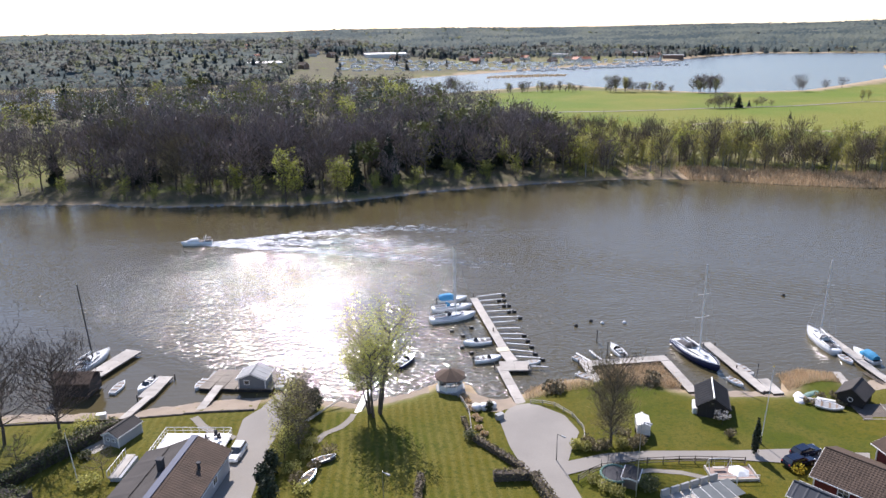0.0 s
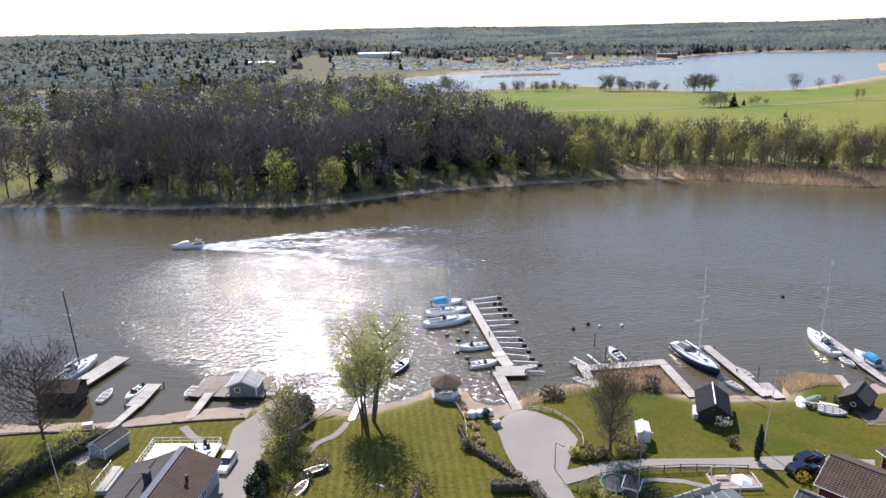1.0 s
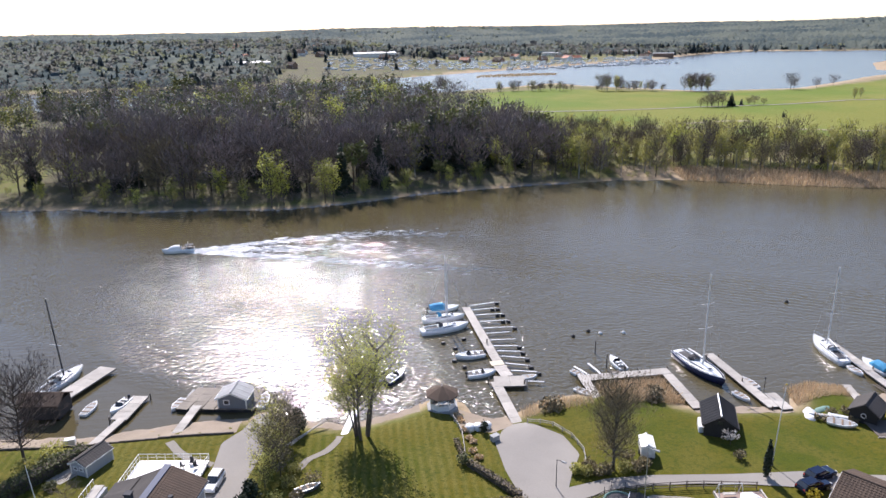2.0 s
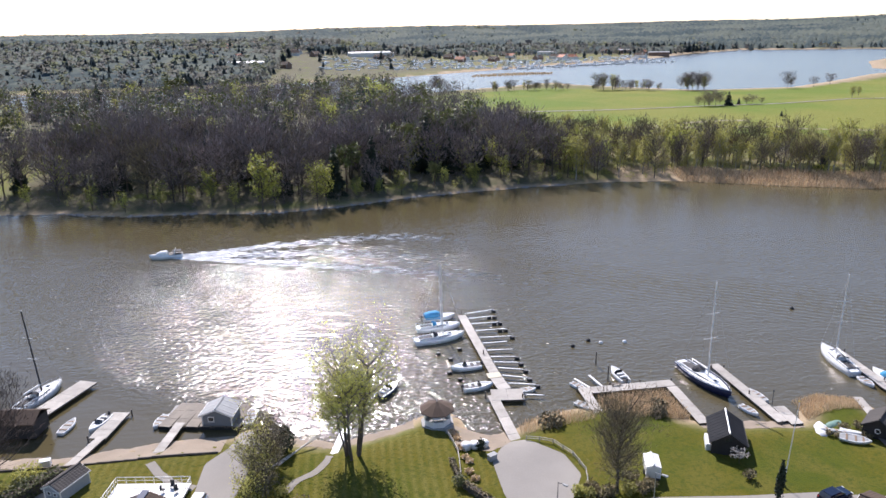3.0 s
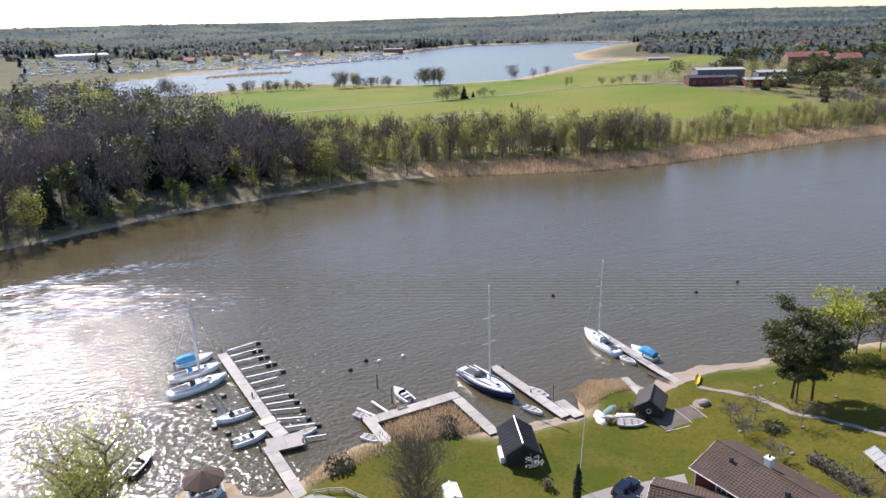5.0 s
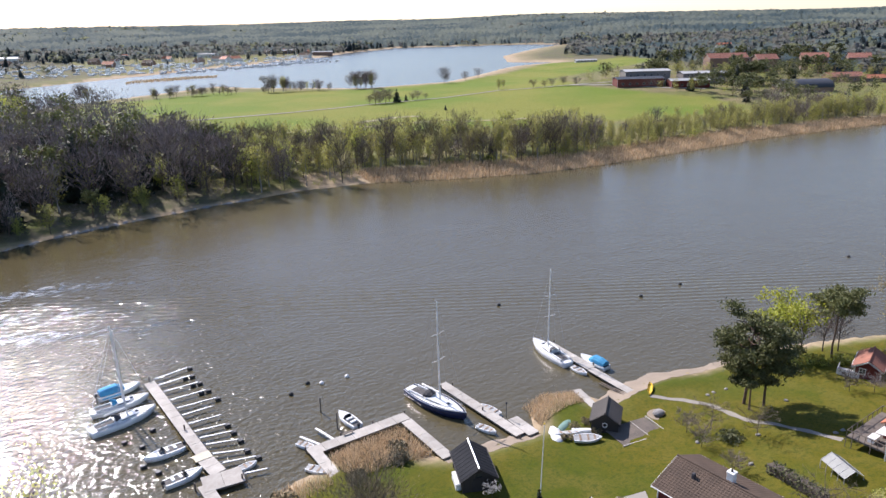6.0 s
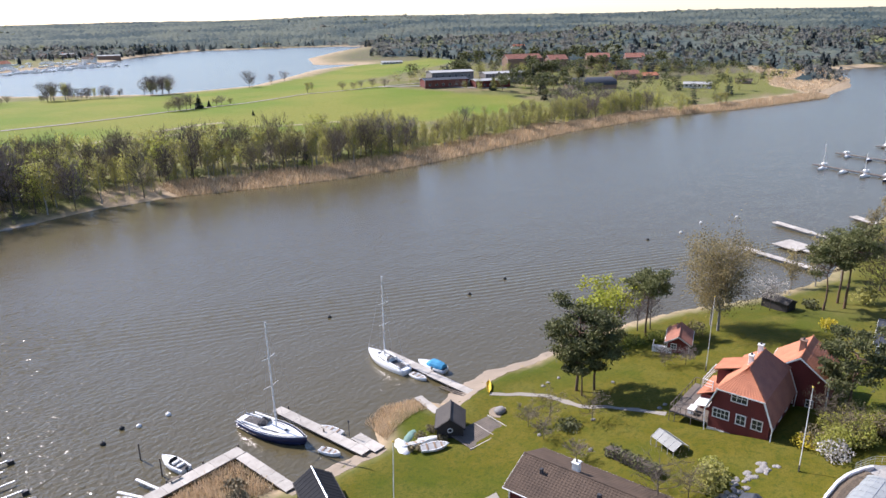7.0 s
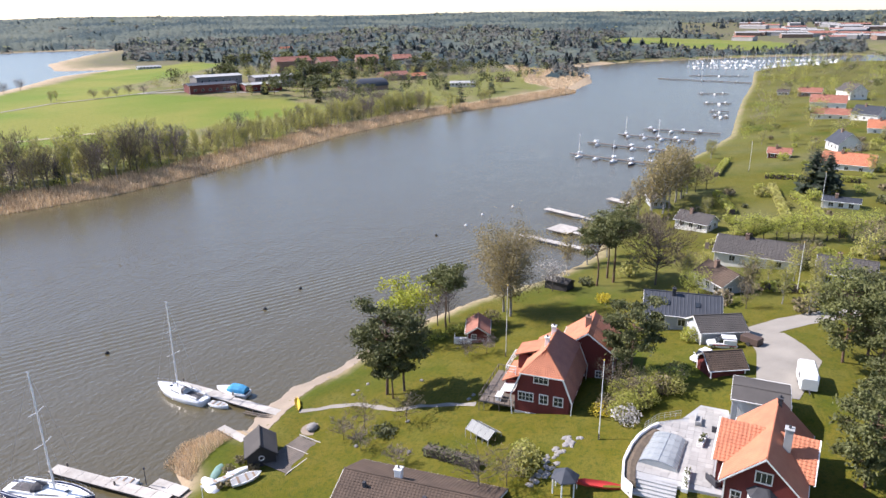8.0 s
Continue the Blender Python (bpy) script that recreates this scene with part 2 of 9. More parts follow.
def lie(x, y):
    """The ground's height, the distance from the water and the side (1 near, 0 far) at arrays of places."""
    x, y = np.asarray(x, float), np.asarray(y, float)
    dn, df, dl = away(x, y, NEAR_LINE), away(x, y, FAR_SHORE), away(x, y, LAKE + LAKE[:1])
    wet = inside(x, y, RIVER) | inside(x, y, LAKE)
    near = (dn < df) & (y < 330)
    d = np.minimum(np.minimum(dn, df), dl)
    d = np.where(wet, -d, d) + 0.25 * wobble(x, y)
    low = 0.15 + 0.95 * step(0, 6, d) + 0.018 * np.clip(d, 0, 60)
    hn = low + step(52, 80, x) * np.clip(d - 8, 0, 55) * 0.14 * (1 - 0.6 * step(110, 200, x))
    pad = step(69, 73, x) * step(97, 94, x) * step(9, 13, y) * step(37, 35, y)
    hn = hn - pad * np.maximum(hn - 8.8, 0)
    far = 0.15 + 1.2 * step(0, 10, d) + 0.012 * np.clip(d, 0, 250)
    # the knoll of the school, the wooded island, the ridges in the distance
    far = far + 6 * np.exp(-(((x - 470) / 130) ** 2 + ((y - 420) / 90) ** 2)) + 6 * step(0, 60, d) * np.exp(-(((x + 90) / 150) ** 2 + ((y - 380) / 110) ** 2))
    reach = np.hypot(x, y)
    hill = 34 * step(1250, 3000, reach) + 8 * np.sin(x * 0.0023 + 1) * np.cos(y * 0.0019) * step(1300, 2600, reach)
    west = 26 * step(780, 1500, y - 0.2 * x) * step(200, -250, x)
    ridge = 20 * np.exp(-(((x - 1150) / 320) ** 2 + ((y - 560) / 260) ** 2)) + 10 * step(1100, 2200, x) * step(200, 700, y)
    far = far + np.maximum(hill, west) * step(0, 250, d) + ridge * step(0, 120, d)
    h = np.where(near, hn, far)
    return np.where(d > 0, h, 0.15 + np.maximum(d * 0.35, -2.5)), d, near


def lie_at(x, y):
    return float(lie(np.array([x]), np.array([y]))[0][0])


def lines(start, first, ratio, stop):
    out, s = [start], first
    while abs(out[-1]) < stop:
        out.append(out[-1] + s)
        s *= ratio
    return out


gx = sorted(set(lines(-75, -1.6, 1.055, 5600)[1:] + list(np.arange(-75, 130, 1.5)) + list(np.arange(130, 300, 3.0)) + lines(300, 3.2, 1.03, 5600)))
gy = sorted(set(lines(28, -1.6, 1.08, 2500)[1:] + list(np.arange(28, 112, 1.5)) + list(np.arange(112, 230, 6.0)) + list(np.arange(230, 330, 3.0)) + lines(330, 3.2, 1.025, 5600)))
GX, GY = np.meshgrid(gx, gy)
GH, GD, GN = lie(GX, GY)
# lawns and fields, reeds and sand, woodland floor
FIELD = [(70, 372), (105, 372), (156, 350), (207, 330), (250, 312), (281, 300), (355, 282), (397, 287), (410, 330), (392, 365), (385, 425), (440, 520),
         (620, 590), (690, 620), (720, 700), (600, 720), (470, 632), (344, 575), (255, 592), (170, 650), (60, 615), (20, 560), (60, 450)]
WOOD = [(-1500, 420), (-320, 290), (-60, 238), (14, 248), (60, 256), (75, 262), (72, 300), (69, 361), (62, 450), (20, 560), (28, 640), (-150, 590), (-500, 590), (-1500, 700)]
END_FIELD = [(1105, 240), (1085, 110), (1110, 45), (1290, -35), (1480, 45), (1590, 300), (1350, 330)]
f_in = inside(GX, GY, FIELD)
fd = away(GX, GY, FIELD + FIELD[:1])
field = np.where(f_in, step(-2, 6, fd), step(4, 0, fd) * 0.5)
field = np.maximum(field, inside(GX, GY, END_FIELD) * 0.8)
wood = np.where(inside(GX, GY, WOOD), 1.0, 0.0)
reach_ = np.hypot(GX, GY)
wood = np.maximum(wood, step(1350, 1500, reach_) * (1 - GN))
wood = np.maximum(wood, ((GX > 600) & (GY > 250) & ~inside(GX, GY, FIELD)) * step(15, 60, GD) * (1 - GN) * (reach_ > 640))
wood = wood * ~inside(GX, GY, END_FIELD)
wood = np.maximum(wood, ((GX < 120) & (GY > 800)) * step(15, 60, GD) * (1 - GN))
lawn = np.where(GN, step(1.5, 4, GD), 0.0) * (1 - step(130, 170, GX) * (0.2 + 0.2 * wobble(GX * 0.07, GY * 0.09)))
dry = np.where(GN, step(2.5, 0.5, GD) * (1 - 0.6 * step(120, 150, GX)), np.where((GX > 95) & (GX < 900), step(24, 15, GD + 2 * wobble(GX * 0.2, GY * 0.2)), step(4, 1, GD)))
CLEARING = [(-172, 250), (-150, 250), (-130, 300), (-116, 345), (-138, 380), (-176, 372), (-180, 310)]
meadow = inside(GX, GY, CLEARING) + inside(GX, GY, [(345, 282), (420, 250), (560, 190), (690, 200), (760, 240), (640, 300), (430, 300)]) * 1.0
dry = np.maximum(dry, np.where(inside(GX, GY, [(560, 170), (705, 183), (765, 220), (820, 230), (770, 295), (690, 250), (600, 215)]), 1.0, 0.0))
reedbed = np.where((GX > 440) & (GY > 560) & (GY < 1300) & ~f_in, step(64, 20, GD) * 0.45, 0)
dry = np.maximum(dry, reedbed)

gm = bpy.data.materials.new("ground")
gm.use_nodes = True
nt = gm.node_tree
n, l = nt.nodes, nt.links
cover = n.new("ShaderNodeVertexColor")
cover.layer_name = "cover"
sep = n.new("ShaderNodeSeparateColor")
l.new(cover.outputs["Color"], sep.inputs[0])
gpos = n.new("ShaderNodeNewGeometry")


def noise_at(scale, detail=4.0, src=gpos.outputs["Position"]):
    t = n.new("ShaderNodeTexNoise")
    t.inputs["Scale"].default_value, t.inputs["Detail"].default_value = scale, detail
    l.new(src, t.inputs["Vector"])
    return t.outputs["Fac"]


def blend(fac, a, b, lo=None, hi=None):
    mx = n.new("ShaderNodeMix")
    mx.data_type = "RGBA"
    if lo is not None:
        mr = n.new("ShaderNodeMapRange")
        mr.inputs["From Min"].default_value, mr.inputs["From Max"].default_value = lo, hi
        l.new(fac, mr.inputs["Value"])
        fac = mr.outputs[0]
    l.new(fac, mx.inputs["Factor"])
    for s, c in (("A", a), ("B", b)):
        if isinstance(c, tuple):
            mx.inputs[s].default_value = (*c, 1)
        else:
            l.new(c, mx.inputs[s])
    return mx.outputs["Result"]


n_big, n_mid, n_fine = noise_at(0.06), noise_at(0.5), noise_at(5.0)
base = blend(n_big, (0.14, 0.15, 0.045), (0.20, 0.165, 0.085), 0.4, 0.62)           # rough grass
base = blend(n_mid, base, (0.10, 0.105, 0.04), 0.5, 0.75)
wood_c = blend(n_mid, (0.14, 0.12, 0.075), (0.10, 0.10, 0.05), 0.35, 0.65)
wood_c = blend(n_big, wood_c, (0.13, 0.15, 0.035), 0.55, 0.68)
lawn_c = blend(n_mid, (0.096, 0.088, 0.006), (0.126, 0.103, 0.013), 0.38, 0.66)
lawn_c = blend(n_big, lawn_c, (0.068, 0.083, 0.005), 0.47, 0.62)
lawn_c = blend(noise_at(0.17, 5.0), lawn_c, (0.118, 0.106, 0.016), 0.48, 0.7)
mown = n.new("ShaderNodeTexWave")                       # stripes of the mower, here and there
mown.inputs["Scale"].default_value, mown.inputs["Distortion"].default_value, mown.inputs["Detail"].default_value, mown.inputs["Detail Scale"].default_value = 0.24, 5.0, 2.0, 0.12
l.new(gpos.outputs["Position"], mown.inputs["Vector"])
stripe = n.new("ShaderNodeMath")
stripe.operation = "MULTIPLY"
l.new(mown.outputs["Fac"], stripe.inputs[0])
west = n.new("ShaderNodeSeparateXYZ")
l.new(gpos.outputs["Position"], west.inputs[0])
here = n.new("ShaderNodeMapRange")
here.inputs["From Min"].default_value, here.inputs["From Max"].default_value = 10.0, 17.0
here.inputs["To Min"].default_value, here.inputs["To Max"].default_value = 1.0, 0.16
l.new(west.outputs[0], here.inputs["Value"])
patch_ = n.new("ShaderNodeMath")
patch_.operation = "MULTIPLY"
l.new(noise_at(0.05, 1.0), patch_.inputs[0])
l.new(here.outputs[0], patch_.inputs[1])
l.new(patch_.outputs[0], stripe.inputs[1])
lawn_c = blend(stripe.outputs[0], lawn_c, (0.160, 0.138, 0.032), 0.06, 0.8)
lawn_c = blend(noise_at(1.7, 3.0), lawn_c, (0.045, 0.062, 0.007), 0.48, 0.8)
lawn_c = blend(n_fine, lawn_c, (0.040, 0.056, 0.007), 0.48, 0.82)
field_c = blend(noise_at(0.012), (0.125, 0.172, 0.020), (0.190, 0.192, 0.036), 0.42, 0.58)
field_c = blend(n_mid, field_c, (0.115, 0.15, 0.025), 0.5, 0.8)
dry_c = blend(n_mid, (0.44, 0.34, 0.22), (0.31, 0.235, 0.15), 0.35, 0.65)
dry_c = blend(n_fine, dry_c, (0.24, 0.19, 0.13), 0.5, 0.8)
far_field = n.new("ShaderNodeVertexColor")
far_field.layer_name = "more"
sep2 = n.new("ShaderNodeSeparateColor")
l.new(far_field.outputs["Color"], sep2.inputs[0])
col = blend(sep2.outputs[0], base, wood_c)
col = blend(sep2.outputs[1], col, blend(n_mid, (0.13, 0.15, 0.03), (0.17, 0.15, 0.06), 0.4, 0.65))
col = blend(sep.outputs[0], col, lawn_c)
col = blend(sep.outputs[1], col, field_c)
col = blend(sep.outputs[2], col, dry_c)
gb = n["Principled BSDF"]
l.new(col, gb.inputs["Base Color"])
gb.inputs["Roughness"].default_value = 0.95
gb.inputs["Specular IOR Level"].default_value = 0.15
gbump = n.new("ShaderNodeBump")
gbump.inputs["Strength"].default_value, gbump.inputs["Distance"].default_value = 0.6, 0.15
l.new(n_fine, gbump.inputs["Height"])
l.new(gbump.outputs[0], gb.inputs["Normal"])
nx, ny = len(gx), len(gy)
ii = (np.arange(ny - 1)[:, None] * nx + np.arange(nx - 1)[None]).ravel()
g_me = np_mesh("ground", np.stack([GX, GY, GH], -1).reshape(-1, 3), np.stack([ii, ii + 1, ii + nx + 1, ii + nx], -1), gm, True)
for layer, chans in (("cover", (lawn, field, dry)), ("more", (wood, meadow, 0 * wood))):
    att = g_me.color_attributes.new(layer, "FLOAT_COLOR", "POINT")
    att.data.foreach_set("color", np.stack([*chans, np.ones_like(lawn)], -1).astype(np.float32).ravel())
tagged(new("ground", g_me), "spring grass lawns, fields and woodland floor", "ground", kind="structure")

# ---- water ----
wm = bpy.data.materials.new("water")
wm.use_nodes = True
nt = wm.node_tree
n, l = nt.nodes, nt.links
wb = n["Principled BSDF"]
wb.inputs["Base Color"].default_value = (0.086, 0.071, 0.035, 1)
wb.inputs["Roughness"].default_value = 0.08
wb.inputs["IOR"].default_value = 1.52
wpos = n.new("ShaderNodeNewGeometry")
wmap = n.new("ShaderNodeMapping")
wmap.inputs["Rotation"].default_value = (0, 0, radians(18))
wmap.inputs["Scale"].default_value = (0.78, 1.0, 1.0)
l.new(wpos.outputs["Position"], wmap.inputs["Vector"])
waves = [noise_at(s, d, wmap.outputs[0]) for s, d in ((1.15, 2.0), (0.10, 2.0))]
total = n.new("ShaderNodeMath")
total.operation = "MULTIPLY_ADD"
l.new(waves[1], total.inputs[0])
total.inputs[1].default_value = 1.5
l.new(waves[0], total.inputs[2])
wbump = n.new("ShaderNodeBump")
wbump.inputs["Strength"].default_value, wbump.inputs["Distance"].default_value = 1.0, 0.31
sx = n.new("ShaderNodeSeparateXYZ")
l.new(wpos.outputs["Position"], sx.inputs[0])
calm = n.new("ShaderNodeMapRange")                      # the breeze ruffles the western reach, the rest lies calmer
calm.interpolation_type = "SMOOTHSTEP"
calm.inputs["From Min"].default_value, calm.inputs["From Max"].default_value = 18.0, 66.0
calm.inputs["To Min"].default_value, calm.inputs["To Max"].default_value = 1.0, 0.45
l.new(sx.outputs[0], calm.inputs["Value"])
grain = n.new("ShaderNodeMapRange")                     # facets too small to see soften the calm reach
grain.inputs["From Min"].default_value, grain.inputs["From Max"].default_value = 0.45, 1.0
grain.inputs["To Min"].default_value, grain.inputs["To Max"].default_value = 0.24, 0.08
l.new(calm.outputs[0], grain.inputs["Value"])
l.new(grain.outputs[0], wb.inputs["Roughness"])
ruffled = n.new("ShaderNodeMath")
ruffled.operation = "MULTIPLY"
l.new(total.outputs[0], ruffled.inputs[0])
l.new(calm.outputs[0], ruffled.inputs[1])
lee = n.new("ShaderNodeVectorMath")                      # still water in the lee of the western beach
lee.operation = "DOT_PRODUCT"
l.new(wpos.outputs["Position"], lee.inputs[0])
lee.inputs[1].default_value = (0.74, 1.0, 0.0)
shelter = n.new("ShaderNodeMapRange")
shelter.inputs["From Min"].default_value, shelter.inputs["From Max"].default_value = 76.0, 85.0
shelter.inputs["To Min"].default_value = 0.12
l.new(lee.outputs["Value"], shelter.inputs["Value"])
sheltered = n.new("ShaderNodeMath")
sheltered.operation = "MULTIPLY"
l.new(ruffled.outputs[0], sheltered.inputs[0])
l.new(shelter.outputs[0], sheltered.inputs[1])
smap = n.new("ShaderNodeMapping")                        # long low ripples in bands across the calm reach
smap.inputs["Rotation"].default_value = (0, 0, radians(-14))
smap.inputs["Scale"].default_value = (0.16, 1.0, 1.0)
l.new(wpos.outputs["Position"], smap.inputs["Vector"])
swell = n.new("ShaderNodeMath")
swell.operation = "MULTIPLY"
l.new(noise_at(0.75, 3.0, smap.outputs[0]), swell.inputs[0])
l.new(noise_at(0.016, 2.0, wmap.outputs[0]), swell.inputs[1])
both = n.new("ShaderNodeMath")
both.operation = "MULTIPLY_ADD"
l.new(swell.outputs[0], both.inputs[0])
both.inputs[1].default_value = 0.55
lee_n = n.new("ShaderNodeMapRange")                     # and under the island
lee_n.interpolation_type = "SMOOTHSTEP"
lee_n.inputs["From Min"].default_value, lee_n.inputs["From Max"].default_value = 162.0, 214.0
lee_n.inputs["To Min"].default_value, lee_n.inputs["To Max"].default_value = 1.0, 0.3
l.new(sx.outputs[1], lee_n.inputs["Value"])
still = n.new("ShaderNodeMath")
still.operation = "MULTIPLY"
l.new(sheltered.outputs[0], still.inputs[0])
l.new(lee_n.outputs[0], still.inputs[1])
l.new(still.outputs[0], both.inputs[2])
tmap = n.new("ShaderNodeMapping")                        # the train of waves left by a passing boat
tmap.vector_type = "TEXTURE"
tmap.inputs["Location"].default_value, tmap.inputs["Rotation"].default_value = (100.0, 128.0, 0.0), (0, 0, radians(-30))
l.new(wpos.outputs["Position"], tmap.inputs["Vector"])
train = n.new("ShaderNodeTexWave")
train.bands_direction = "Y"
train.inputs["Scale"].default_value, train.inputs["Distortion"].default_value, train.inputs["Detail"].default_value, train.inputs["Detail Scale"].default_value = 0.17, 1.6, 1.0, 0.35
l.new(tmap.outputs[0], train.inputs["Vector"])
tsep = n.new("ShaderNodeSeparateXYZ")
l.new(tmap.outputs[0], tsep.inputs[0])
off = n.new("ShaderNodeMath")
off.operation = "ABSOLUTE"
l.new(tsep.outputs[1], off.inputs[0])
band = n.new("ShaderNodeMapRange")
band.interpolation_type = "SMOOTHSTEP"
band.inputs["From Min"].default_value, band.inputs["From Max"].default_value = 16.0, 2.0
band.inputs["To Max"].default_value = 0.22
l.new(off.outputs[0], band.inputs["Value"])
tamp = n.new("ShaderNodeMath")
tamp.operation = "MULTIPLY"
l.new(train.outputs["Fac"], tamp.inputs[0])
l.new(band.outputs[0], tamp.inputs[1])
whole = n.new("ShaderNodeMath")
l.new(tamp.outputs[0], whole.inputs[0])
l.new(both.outputs[0], whole.inputs[1])
l.new(whole.outputs[0], wbump.inputs["Height"])
l.new(wbump.outputs[0], wb.inputs["Normal"])
WATER = wm
wg = Geo().add([(-5600, -1600, 0), (5600, -1600, 0), (5600, 5600, 0), (-5600, 5600, 0)], [(0, 1, 2, 3)])
tagged(new("water", wg.mesh("water", wm)), "rippled grey-brown water of the inlet", "water", kind="structure")

# ---- trees ----
def limb_paths(rng, height, spread, count, low, rise):
    """The trunk and its limbs as (start, end, radius, end radius)."""
    out, r = [], height * 0.017
    lean = rng.normal(0, 0.02, 2)
    pts = [np.array([lean[0] * z, lean[1] * z, z]) + np.r_[rng.normal(0, height * 0.008, 2), 0] * (z > 0) for z in np.linspace(0, height * 0.9, 6)]
    for i in range(5):
        out.append((pts[i], pts[i + 1], r * (1 - i * 0.18), r * (0.82 - i * 0.18)))
    for k in range(count):
        f = low + (0.88 - low) * (k + rng.random()) / count
        i = min(int(f / 0.9 * 5), 4)
        a = pts[i] + (pts[i + 1] - pts[i]) * (f / 0.9 * 5 - i)
        turn = k * 2.4 + rng.random()
        ln = spread * (1.15 - 0.75 * abs(f - 0.5)) * (0.75 + 0.4 * rng.random())
        b = a + np.array([math.cos(turn) * ln, math.sin(turn) * ln, ln * rise * (0.7 + 0.6 * rng.random())])
        mid = (a + b) / 2 + np.array([0, 0, -ln * 0.08])
        out += [(a, mid, r * 0.42, r * 0.26), (mid, b, r * 0.26, r * 0.08)]
    return out


def cards(rng, centres, size, long=1.0, up=0.3, out_from=None):
    """Small kite-shaped leaves or sprays at the centres, as arrays of corners and faces."""
    k = len(centres)
    d = rng.normal(size=(k, 3))
    if out_from is not None:
        d = d * 0.5 + (centres - out_from) / (np.linalg.norm(centres - out_from, axis=1, keepdims=True) + 1e-6) * 1.2
    d[:, 2] += up
    d /= np.linalg.norm(d, axis=1, keepdims=True)
    s = np.cross(d, rng.normal(size=(k, 3)))
    s /= np.linalg.norm(s, axis=1, keepdims=True) + 1e-9
    z = size * (0.6 + 0.8 * rng.random((k, 1)))
    v = np.stack([centres - d * z * long * 0.5, centres + s * z * 0.5, centres + d * z * long * 0.5, centres - s * z * 0.5], 1).reshape(-1, 3)
    return v, np.arange(4 * k).reshape(-1, 4)


def crown_points(rng, paths, k, blur, inner=0.35):
    ends = [(a, b) for a, b, r0, r1 in paths[5:]] or [(a, b) for a, b, r0, r1 in paths]
    pick = rng.integers(0, len(ends), k)
    t = inner + (1.12 - inner) * rng.random(k) ** 0.7
    a, b = np.array([e[0] for e in ends])[pick], np.array([e[1] for e in ends])[pick]
    return a + (b - a) * t[:, None] + rng.normal(0, blur, (k, 3))


